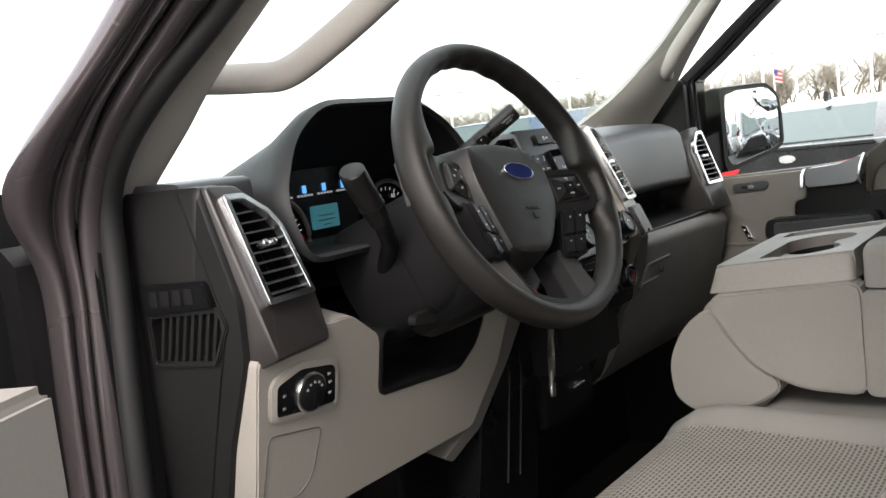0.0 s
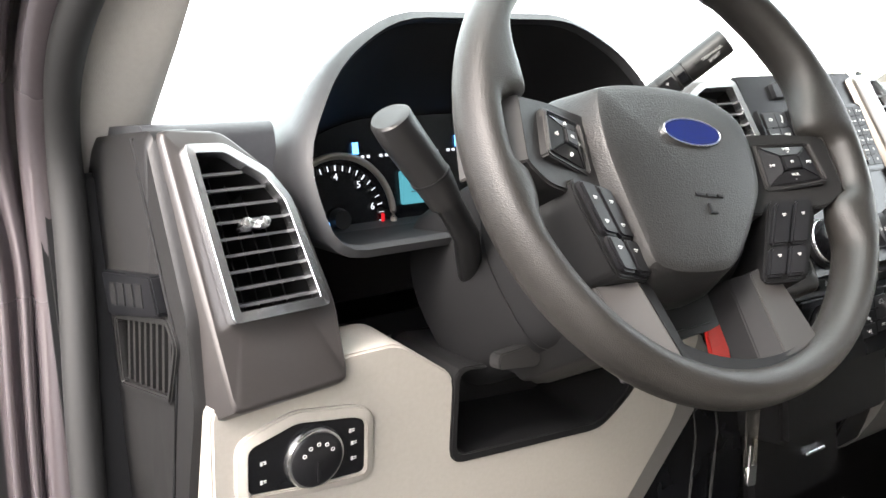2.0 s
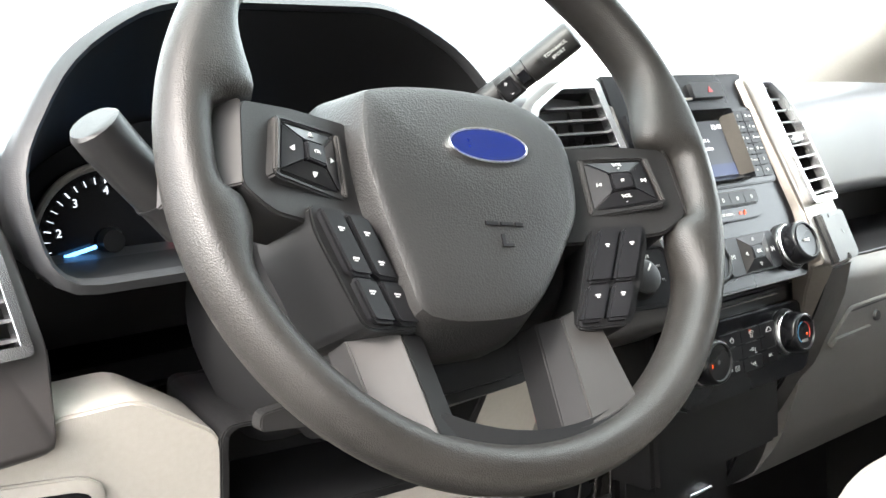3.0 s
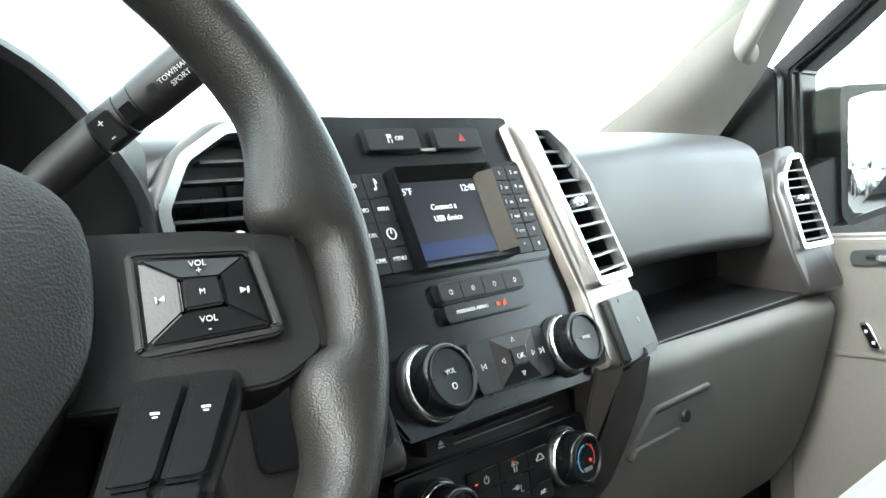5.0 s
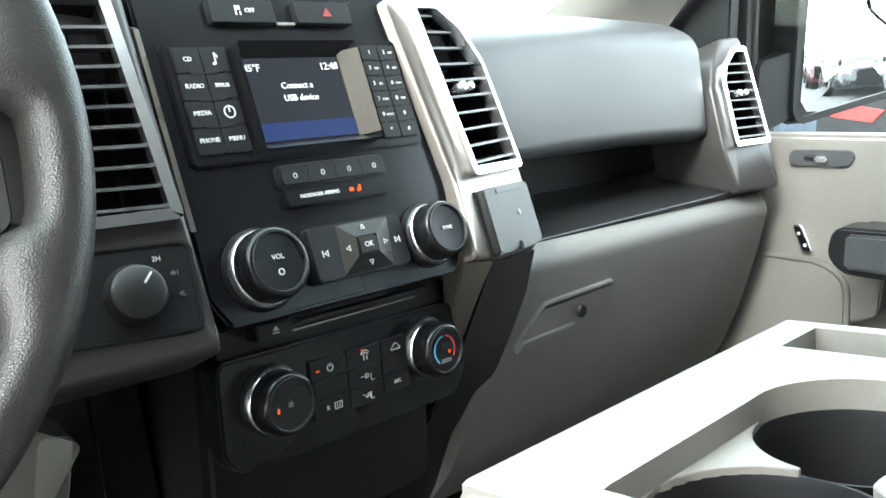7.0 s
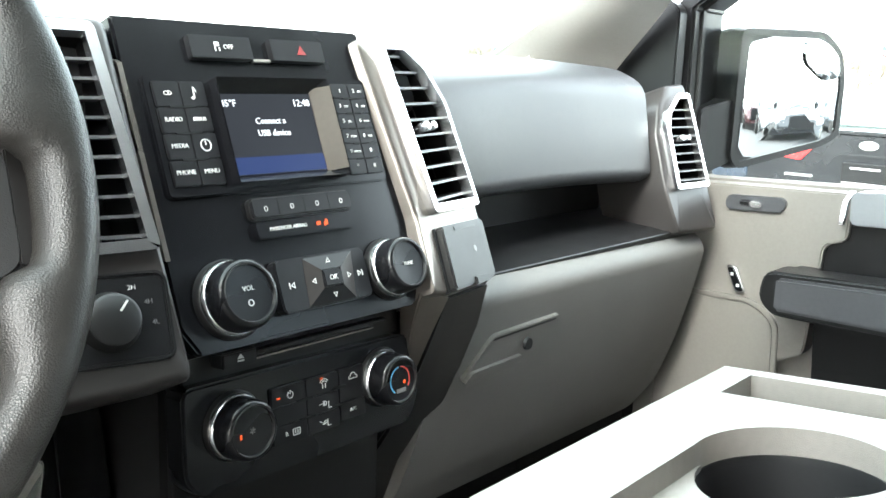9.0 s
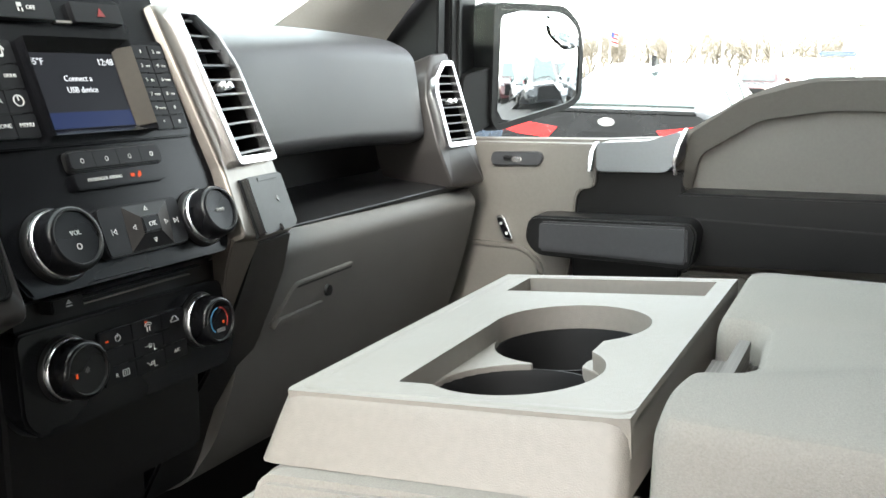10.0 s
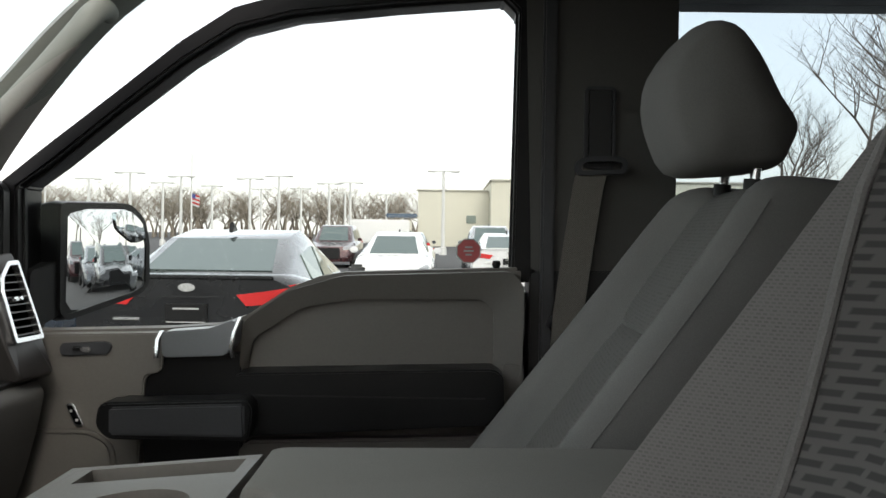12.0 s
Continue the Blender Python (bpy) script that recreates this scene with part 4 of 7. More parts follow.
# radio unit
radio = part("radio", prism(rrect(-0.104, 0.088, 0.066, 0.146, 0.004), -0.001, 0.004, 0.001), PIANO, stack, "radio with display and number keys", m=MC)
words = (("CD", "note"), ("RADIO", "SIRIUS"), ("MEDIA", "clock"), ("PHONE", "MENU"))
for r in range(4):
    s1 = 0.1415 - 0.0172 * r
    for c in range(2):
        x0 = -0.0985 + 0.0192 * c
        key(x0, x0 + 0.0190, s1 - 0.0169, s1, radio, h=0.0026)
        w = words[r][c]
        cm = MC @ pose(x0 + 0.0095, -0.0029, s1 - 0.0082)
        if w == "note":
            part("symbol", join(box(-0.0002, 0.0004, -0.0003, 0.0003, -0.0028, 0.0042), prism([(-0.0022, -0.0038), (-0.0008, -0.0042), (0.0004, -0.0032), (0.0002, -0.0022), (-0.0012, -0.0020), (-0.0022, -0.0028)], -0.0003, 0.0003), prism([(0.0004, 0.0042), (0.0022, 0.0016), (0.0018, 0.0004), (0.0016, 0.0014), (0.0004, 0.0026)], -0.0003, 0.0003)), WHITE_INK, radio, m=cm)
        elif w == "clock":
            part("symbol", ring([(0.0042 * math.cos(a / 8 * math.pi), 0.0042 * math.sin(a / 8 * math.pi)) for a in range(16)], [(0.0034 * math.cos(a / 8 * math.pi), 0.0034 * math.sin(a / 8 * math.pi)) for a in range(16)], -0.0003, 0.0003), WHITE_INK, radio, m=cm)
            part("symbol", box(-0.0004, 0.0004, -0.0003, 0.0003, 0.0, 0.003), WHITE_INK, radio, m=cm)
        else:
            text(w, 0.0042 if len(w) < 6 else 0.0037, WHITE_INK, radio, cm)
keys = (("1", "2 ABC"), ("3 DEF", "4 GHI"), ("5 JKL", "6 MNO"), ("7 PQRS", "8 TUV"), ("9 WXYZ", "0"), ("*", "#"))
for r in range(6):
    s1 = 0.1415 - 0.0116 * r
    for c in range(2):
        x0 = 0.0505 + 0.0172 * c
        key(x0, x0 + 0.0168, s1 - 0.0114, s1, radio, h=0.0026)
        w = keys[r][c]
        num, _, abc = w.partition(" ")
        text(num, 0.0044, WHITE_INK, radio, MC @ pose(x0 + (0.0050 if abc else 0.0084), -0.0029, s1 - 0.0057))
        if abc:
            text(abc, 0.0024, WHITE_INK, radio, MC @ pose(x0 + 0.0112, -0.0029, s1 - 0.0062))
for r in range(3):
    part("key_slot", box(-0.0895, -0.0705, -0.0030, 0.0, 0.1415 - 0.0172 * (r + 1) - 0.0006, 0.1415 - 0.0172 * (r + 1) + 0.0008), INNER, radio, m=MC)
for r in range(5):
    part("key_slot", box(0.0600, 0.0755, -0.0030, 0.0, 0.1415 - 0.0116 * (r + 1) - 0.0004, 0.1415 - 0.0116 * (r + 1) + 0.0007), INNER, radio, m=MC)
# display in a deep bevelled well
scr_o, scr_i = [(-0.055, 0.071), (0.043, 0.071), (0.043, 0.1425), (-0.055, 0.1425)], [(-0.052, 0.0775), (0.0285, 0.0775), (0.0285, 0.1335), (-0.052, 0.1335)]
part("display_well", ring(scr_o, scr_i, -0.010, 0.004, 0.0006, inner_a=-0.0012), PIANO, radio, "glossy black display surround", m=MC)
# pale reflection on this side of the well, given as a lighter colour
part("display_reflection", prism([(0.0286, -0.0022), (0.0422, -0.0104), (0.0426, -0.0100), (0.0290, 0.0010)], 0.076, 0.137, axis="z"), FRAME_SILVER, radio, "display bevel with a pale reflection put into its colour", m=MC)
part("display", box(-0.052, 0.0285, -0.0016, 0.0015, 0.0775, 0.1335), glow("radio_display", (0.0026, 0.0027, 0.0034), 1.0), radio, "dim radio display with white text", m=MC)
part("display_band", box(-0.0518, 0.0283, -0.0020, 0.000, 0.0778, 0.0895), glow("display_blue", (0.0028, 0.0048, 0.0150), 0.9), radio, "blue band of the display", m=MC)
INK = glow("display_text", (0.7, 0.72, 0.75), 0.13)
text("Connect a", 0.0062, INK, radio, MC @ pose(-0.0125, -0.0024, 0.1140))
text("USB device", 0.0062, INK, radio, MC @ pose(-0.0115, -0.0024, 0.1055))
text("45\u00b0F", 0.0068, INK, radio, MC @ pose(-0.0445, -0.0024, 0.1265))
text("12:48", 0.0072, INK, radio, MC @ pose(0.0185, -0.0024, 0.1265))
# presets and airbag strip
part("preset_bar", prism(rrect(-0.047, 0.042, 0.0475, 0.0605, 0.003), -0.004, 0.004, 0.001), KEY, stack, "four preset buttons", m=MC)
for k in range(4):
    x = -0.036 + 0.0225 * k
    part("symbol", ring([(0.0016 * math.cos(a / 5 * math.pi) + x, 0.0019 * math.sin(a / 5 * math.pi) + 0.0535) for a in range(10)], [(0.0011 * math.cos(a / 5 * math.pi) + x, 0.0014 * math.sin(a / 5 * math.pi) + 0.0535) for a in range(10)], -0.0044, -0.004), WHITE_INK, stack, m=MC)
part("preset_rim", ring(rrect(-0.0482, 0.0432, 0.0463, 0.0617, 0.004), rrect(-0.047, 0.042, 0.0475, 0.0605, 0.003), -0.0022, 0.002, 0.0004), CHARCOAL, stack, m=MC)
for k in range(3):
    part("preset_gap", box(-0.0251 + 0.0225 * k, -0.0247 + 0.0225 * k, -0.0042, -0.003, 0.048, 0.060), INNER, stack, m=MC)
strip_ = part("airbag_strip", prism(rrect(-0.047, 0.043, 0.0335, 0.0455, 0.003), -0.003, 0.004, 0.001), PIANO, stack, "glossy airbag indicator strip", m=MC)
text("PASSENGER AIRBAG", 0.0036, WHITE_INK, strip_, MC @ pose(-0.020, -0.0034, 0.0395))
part("indicator", box(0.005, 0.0085, -0.0036, -0.003, 0.0382, 0.0408), AMBER, strip_, "amber light", m=MC)
part("indicator", join(box(0.0118, 0.0132, -0.0036, -0.003, 0.0372, 0.0400), box(0.0134, 0.0152, -0.0036, -0.003, 0.0380, 0.0418)), AMBER, strip_, "amber light", m=MC)


def knob(x, s, r, m, parent, label, h=0.022):
    mm = m @ pose(x, 0, s)
    k = part("knob", lathe([(r * 1.20, 0.004), (r * 1.20, -0.001), (r * 1.14, -0.003), (r * 1.08, -0.003)], 48), BLACK, parent, label, m=mm)
    part("chrome_ring", lathe([(r * 1.115, -0.001), (r * 1.115, -0.0035), (r * 1.095, -0.0060), (r * 1.06, -0.0068), (r * 1.03, -0.0068)], 48), CHROME, k, "thin chrome ring", m=mm)
    part("knob_body", lathe([(r * 1.055, -0.003), (r * 1.050, -h * 0.55), (r * 1.02, -h * 0.86), (r * 0.97, -h * 0.97), (r * 0.90, -h), (r * 0.84, -h), (r * 0.81, -h + 0.0016), (0.0, -h + 0.0024)], 48), PIANO, k, "glossy black grip", m=mm, sharp=50)
    part("face_ring", lathe([(r * 0.83, -h * 0.985), (r * 0.845, -h * 1.012), (r * 0.875, -h * 1.012), (r * 0.89, -h * 0.99)], 48, caps=False), CHARCOAL, k, m=mm)
    return k, mm


k, mm = knob(-0.0775, -0.0005, 0.0215, MC, stack, "black volume knob with chrome ring")
text("VOL", 0.0046, WHITE_INK, k, mm @ pose(0, -0.0206, 0.003))
part("symbol", ring([(0.0022 * math.cos(a / 5 * math.pi), 0.0022 * math.sin(a / 5 * math.pi) - 0.006) for a in range(10)], [(0.0016 * math.cos(a / 5 * math.pi), 0.0016 * math.sin(a / 5 * math.pi) - 0.006) for a in range(10)], -0.0206, -0.020), WHITE_INK, k, m=mm)
k, mm = knob(0.0665, -0.001, 0.0195, MC, stack, "black tuning knob with chrome ring")
text("TUNE", 0.0038, WHITE_INK, k, mm @ pose(0, -0.0206, 0.0))
# navigation pad
nav = part("nav_pad", prism(rrect(-0.0425, 0.0395, -0.0178, 0.0182, 0.004), -0.006, 0.004, 0.0015), KEY, stack, "black pad with arrow keys", m=MC)
o4, i4 = [(-0.021, -0.0165), (0.022, -0.0165), (0.027, 0.0165), (-0.018, 0.0165)], [(-0.0085, -0.006), (0.0095, -0.006), (0.0105, 0.0065), (-0.0075, 0.0065)]
for a in range(4):
    b = (a + 1) % 4
    f = bmesh.new()
    vs = [f.verts.new((p[0], d, p[1])) for p, d in ((o4[a], -0.0062), (o4[b], -0.0062), (i4[b], -0.0105), (i4[a], -0.0105), (o4[a], 0), (o4[b], 0), (i4[b], 0), (i4[a], 0))]
    for q in ((0, 1, 2, 3), (7, 6, 5, 4), (0, 4, 5, 1), (1, 5, 6, 2), (2, 6, 7, 3), (3, 7, 4, 0)):
        f.faces.new([vs[i] for i in q])
    part("arrow_key", f, BRONZE if a % 2 else KEY, nav, m=MC)
part("ok_key", box(-0.0075, 0.0095, -0.0115, -0.006, -0.0055, 0.006, 0.001), KEY, nav, m=MC)
text("OK", 0.0052, WHITE_INK, nav, MC @ pose(0.001, -0.0118, 0.0))
for x, s, d in ((0.0015, 0.0125, 0), (0.0015, -0.0115, 180), (0.018, 0.0, -90), (-0.0145, 0.0, 90)):
    part("arrow", ring([(-0.002, -0.0015), (0.002, -0.0015), (0, 0.002)], [(-0.0012, -0.001), (0.0012, -0.001), (0, 0.0011)], -0.0002, 0.0002), WHITE_INK, nav, m=MC @ pose(x, -0.0090, s) @ Matrix.Rotation(-radians(d), 4, "Y"))
for x, d in ((-0.0315, 1), (0.0310, -1)):
    tri = [(d * 0.0022, -0.0022), (d * 0.0022, 0.0022), (-d * 0.0012, 0)]
    part("symbol", join(ring(tri, shrink(tri, 0.0005), -0.0064, -0.006), box(*sorted((-d * 0.0018, -d * 0.0024)), -0.0064, -0.006, -0.0022, 0.0022)), WHITE_INK, nav, m=MC @ pose(x, 0, 0))
# disc slot
part("slot_recess", box(-0.098, 0.100, 0.010, 0.016, 0.030, 0.066), BLACK, stack, m=MK)
part("disc_slot", box(-0.048, 0.063, -0.0005, 0.012, 0.0400, 0.0410), SILVER, stack, "thin disc slot edge", m=MK)
part("slot_lip", box(-0.076, 0.080, 0.001, 0.012, 0.0415, 0.0450, 0.001), BLACK, stack, m=MK)
part("eject_button", box(-0.076, -0.0485, -0.003, 0.012, 0.0390, 0.0493, 0.001), KEY, stack, "eject button", m=MK)
part("symbol", join(prism([(-0.0645, 0.0440), (-0.0595, 0.0440), (-0.0620, 0.0470)], -0.0036, -0.003), box(-0.0645, -0.0595, -0.0036, -0.003, 0.0420, 0.0430)), WHITE_INK, stack, m=MK)


def arcs(r, a0, a1, w=0.0004, n=10):
    """A thin curved line about the origin."""
    o = [(r * math.cos(radians(a0 + (a1 - a0) * k / n)), r * math.sin(radians(a0 + (a1 - a0) * k / n))) for k in range(n + 1)]
    q = [((r - w) * math.cos(radians(a0 + (a1 - a0) * k / n)), (r - w) * math.sin(radians(a0 + (a1 - a0) * k / n))) for k in range(n + 1)]
    return prism(o + q[::-1], -0.0002, 0.0002)


def line(x0, z0, x1, z1, w=0.0004):
    d = Vector((x1 - x0, z1 - z0)).normalized() * w / 2
    return prism([(x0 - d.y, z0 + d.x), (x1 - d.y, z1 + d.x), (x1 + d.y, z1 - d.x), (x0 + d.y, z0 - d.x)], -0.0002, 0.0002)


# climate panel
clim = part("climate_panel", prism(soft([(-0.106, 0.032), (0.096, 0.030), (0.112, 0.018), (0.110, -0.026), (0.098, -0.042), (-0.095, -0.042), (-0.108, -0.028)], 0.008), 0.0, 0.02, 0.003), PIANO, stack, "black heating and air panel", m=MK)
k, mm = knob(-0.0695, 0.0005, 0.0195, MK, clim, "black fan knob with chrome ring")
part("indicator", box(-0.0100, -0.0086, -0.0208, -0.0196, -0.0035, -0.0005), AMBER, k, "amber light", m=mm)
part("symbol", join(*[line(0.0006 * math.cos(radians(a)), 0.0006 * math.sin(radians(a)), 0.0022 * math.cos(radians(a + 20)), 0.0022 * math.sin(radians(a + 20)), 0.0007) for a in (0, 60, 120, 180, 240, 300)]), GREY_INK, k, m=mm @ pose(0, -0.0206, 0))
k, mm = knob(0.0685, 0.0015, 0.0190, MK, clim, "black temperature knob with chrome ring")
part("cold_mark", ring([(0.011 * math.cos(radians(a)), 0.011 * math.sin(radians(a))) for a in range(95, 236, 20)] + [(0.0109 * math.cos(radians(a)), 0.0109 * math.sin(radians(a))) for a in range(235, 94, -20)],
                       [(0.0098 * math.cos(radians(a)), 0.0098 * math.sin(radians(a))) for a in range(95, 236, 20)] + [(0.0099 * math.cos(radians(a)), 0.0099 * math.sin(radians(a))) for a in range(235, 94, -20)], -0.0204, -0.0198), mat("blue_print", (0.10, 0.35, 0.6), 0.5), k, m=mm)
part("hot_mark", ring([(0.011 * math.cos(radians(a)), 0.011 * math.sin(radians(a))) for a in range(85, -36, -20)] + [(0.0109 * math.cos(radians(a)), 0.0109 * math.sin(radians(a))) for a in range(-35, 86, 20)],
                      [(0.0098 * math.cos(radians(a)), 0.0098 * math.sin(radians(a))) for a in range(85, -36, -20)] + [(0.0099 * math.cos(radians(a)), 0.0099 * math.sin(radians(a))) for a in range(-35, 86, 20)], -0.0204, -0.0198), mat("red_print", (0.45, 0.04, 0.03), 0.5), k, m=mm)
part("indicator", box(0.004, 0.0056, -0.0208, -0.0196, -0.0030, -0.0010), AMBER, k, "amber light", m=mm)
part("text_bar", box(-0.004, 0.006, -0.0204, -0.0198, -0.0095, -0.0065), GREY_INK, k, m=mm)
SIGNS = {"power": lambda: join(arcs(0.002, 120, 420), line(0, 0.0004, 0, 0.0024)),
         "screen": lambda: join(arcs(0.0034, 30, 150), arcs(0.0022, 30, 150), line(-0.001, -0.0018, -0.001, 0.0006), line(0.001, -0.0018, 0.001, 0.0006)),
         "recirculate": lambda: join(line(-0.003, -0.0012, 0.003, -0.0012), arcs(0.0022, 0, 180), line(-0.003, -0.0012, -0.003, 0.0002), line(0.003, -0.0012, 0.003, 0.0002)),
         "face": lambda: join(line(-0.0042, 0, 0, 0), line(0, 0, -0.0014, 0.0012), line(0, 0, -0.0014, -0.0012), arcs(0.0013, 0, 360), line(0.0026, -0.0030, 0.0026, 0.0006), line(0.0026, -0.0030, 0.0046, -0.0030)),
         "feet": lambda: join(line(-0.0042, 0.001, -0.0006, -0.001), line(-0.0006, -0.001, -0.0022, -0.001), line(-0.0006, -0.001, -0.001, 0.0006), arcs(0.0010, 0, 360), line(0.0014, -0.0024, 0.0014, 0.0012), line(0.0014, -0.0024, 0.0036, -0.0024)),
         "rear": lambda: join(line(0.0005, -0.0016, 0.0050, -0.0016), line(0.0005, 0.0016, 0.0050, 0.0016), line(0.0005, -0.0016, 0.0005, 0.0016), line(0.0050, -0.0016, 0.0050, 0.0016), line(0.002, -0.001, 0.002, 0.001), line(0.0035, -0.001, 0.0035, 0.001))}
for cx, w, zs, signs in ((-0.0235, 0.0305, (0.0103, -0.0032, -0.0165), ("power", "", "rear")), (0.0075, 0.0305, (0.0100, -0.0035, -0.0170), ("screen", "face", "feet")), (0.0360, 0.0250, (0.0100, -0.0015, -0.0150), ("recirculate", "", ""))):
    for z, sign in zip(zs, signs):
        part("button", prism(rrect(cx - w / 2, cx + w / 2, z - 0.0066, z + 0.0066, 0.001, 2), -0.0024, 0.004, 0.0006), KEY, clim, m=MK)
        if sign:
            part("symbol", SIGNS[sign](), WHITE_INK, clim, m=MK @ pose(cx + 0.001, -0.0027, z - 0.0004) @ Matrix.Scale(1.35, 4))
for x, z in ((-0.010, 0.0036), (-0.008, -0.0101), (0.0225, 0.0042), (0.0225, -0.0086)):
    part("key_slot", prism(rrect(x - 0.007, x + 0.007, z - 0.0009, z + 0.0009, 0.0008, 2), -0.0032, 0.0), INNER, clim, m=MK)
for x, z in ((-0.033, 0.0095), (0.0065, 0.0145)):
    part("indicator", box(x - 0.0012, x + 0.0012, -0.0029, -0.002, z - 0.0006, z + 0.0006), AMBER, clim, "amber light", m=MK)
text("A/C", 0.0040, WHITE_INK, clim, MK @ pose(0.0360, -0.0028, -0.0150))
text("R", 0.0042, WHITE_INK, clim, MK @ pose(-0.0275, -0.0028, -0.0168))
# four wheel drive switch
MT = MVL @ pose(-0.038, -0.002, 0.0010)
twd = part("drive_mode_panel", prism(rrect(-0.039, 0.038, -0.0245, 0.0250, 0.005), 0.0, 0.03, 0.002), KEY, stack, "black drive mode switch panel", m=MT)
part("knob", lathe([(0.0, -0.013), (0.0125, -0.013), (0.0145, -0.0115), (0.0155, -0.001), (0.017, 0.0)], 36), BLACK, twd, "round rotary switch", m=MT @ pose(0.005, 0, -0.001))
part("knob_ring", lathe([(0.0148, -0.0100), (0.0158, -0.006), (0.0172, -0.001), (0.0165, 0.0)], 36), CHARCOAL, twd, m=MT @ pose(0.005, 0, -0.001))
part("pointer", box(-0.0006, 0.0006, -0.0136, -0.013, 0.005, 0.012), WHITE_INK, twd, m=MT @ pose(0.005, 0, -0.001) @ Matrix.Rotation(radians(38), 4, "Y"))
for w, x, z in (("2H", 0.0190, 0.0175), ("4H", 0.0275, 0.0085), ("4L", 0.0300, -0.0035)):
    text(w, 0.0040, GREY_INK if w != '2H' else WHITE_INK, twd, MT @ pose(x, -0.0004, z))
part("surround", ring(rrect(-0.0405, 0.0395, -0.0260, 0.0265, 0.006), rrect(-0.038, 0.037, -0.0235, 0.0240, 0.006), -0.0015, 0.01, 0.001), BLACK, twd, m=MT)

# ---- steering wheel and column ----
MW = pose(-0.4083, -0.1195, 1.468, -25, 0, -2) @ Matrix.Rotation(radians(9.6), 4, "Y")
wheel = thing("steering_wheel", "black urethane steering wheel with blue oval badge and buttons", "steering wheel", MW)
MR = pose(-0.4086, -0.1042, 1.501, -22.8, 0, -3.1) @ Matrix.Rotation(radians(9), 4, "Y")
RT = 0.1644


def step(a, lo, hi):
    t = max(0.0, min(1.0, (a - lo) / (hi - lo)))
    return t * t * (3 - 2 * t)


def thumb(a):
    """How far the rim flares inwards where it meets the upper spokes."""
    d = math.degrees(a)
    d = d - 360 if d > 270 else d
    d = d if d <= 90 else 180 - d
    return 0.021 * max((1 - step(d, 11, 31)) * step(d, 6, 12), (1 - step(d, -12, -8)) * step(d, -26, -15) * 0.5)


loops = []
for k in range(160):
    a = 2 * math.pi * k / 160
    grip = 0.0128
    wave = 0.0011 * math.cos(26 * a) * step(math.degrees(a), 48, 60) * (1 - step(math.degrees(a), 120, 132))
    c, s = math.cos(a), math.sin(a)
    lp = []
    for j in range(20):
        b = 2 * math.pi * j / 20
        rr = RT + grip * math.cos(b)
        if math.cos(b) < 0:
            rr += thumb(a) * math.cos(b) + (wave if math.cos(b) < -0.3 else 0)
        lp.append((rr * c, -0.0185 * math.sin(b), rr * s))
    loops.append(lp)
part("rim", loft(loops + [loops[0]], caps=False), LEATHER, wheel, "worn black grained rim", m=MR, sharp=80)

hub_o = [(-0.0864, 0.077), (-0.073, 0.087), (-0.0438, 0.09), (0.0043, 0.091), (0.0458, 0.085), (0.0704, 0.063), (0.0682, 0.017), (0.0547, -0.011), (0.0234, -0.051), (-0.008, -0.06), (-0.0595, -0.059), (-0.073, -0.029), (-0.0886, 0.029)]
hub_i = [(-0.0723, 0.069), (-0.0639, 0.077), (-0.0342, 0.082), (0.0051, 0.083), (0.0372, 0.077), (0.0586, 0.059), (0.0586, 0.019), (0.0444, -0.007), (0.0158, -0.041), (-0.008, -0.051), (-0.0532, -0.049), (-0.0639, -0.025), (-0.0746, 0.031)]


def rounded(pts, n=4):
    v = spline([(x, z, 0) for x, z in [pts[-1]] + pts + pts[:2]], n)[n:-n]
    return [(p.x, p.y) for p in v[:-1]]


ho, hi_ = rounded(hub_o), rounded(hub_i)
mid = lambda f: [(p[0] + (q[0] - p[0]) * f, p[1] + (q[1] - p[1]) * f) for p, q in zip(ho, hi_)]
inw = lambda f: [(-0.010 + (x + 0.010) * f, 0.010 + (z - 0.010) * f) for x, z in hi_]
hub = loft([[(x, d, z) for x, z in q] for q, d in ((ho, 0.055), (ho, 0.040), (mid(0.04), 0.036), (mid(0.12), 0.032), (mid(0.84), 0.0035), (mid(0.95), 0.0008), (inw(0.97), -0.0006), (inw(0.88), -0.0018), (inw(0.55), -0.0040), (inw(0.2), -0.0048), (inw(0.01), -0.0050))])
part("airbag_cover", hub, HUB, wheel, "grained black airbag cover", m=MW, sharp=24)
badge_o = [(0.027 * math.cos(a / 16 * math.pi) - 0.001, 0.0108 * math.sin(a / 16 * math.pi) + 0.047) for a in range(32)]
badge_i = [(0.0255 * math.cos(a / 16 * math.pi) - 0.001, 0.0094 * math.sin(a / 16 * math.pi) + 0.047) for a in range(32)]
bd = part("badge", prism(badge_i, -0.0060, 0.0), BLUE_BADGE, wheel, "blue oval badge", m=MW)
part("badge_rim", ring(badge_o, badge_i, -0.0064, 0.0, 0.0004), CHROME, bd, "chrome oval edge", m=MW)
part("embossing", join(box(-0.014, -0.006, -0.0057, -0.004, -0.001, 0.001), box(-0.004, 0.004, -0.0057, -0.004, -0.001, 0.001), box(0.006, 0.011, -0.0057, -0.004, -0.001, 0.001),
                       box(-0.005, -0.003, -0.0057, -0.004, -0.013, -0.006), box(-0.003, 0.002, -0.0057, -0.004, -0.013, -0.0115)), KEY, wheel, m=MW)


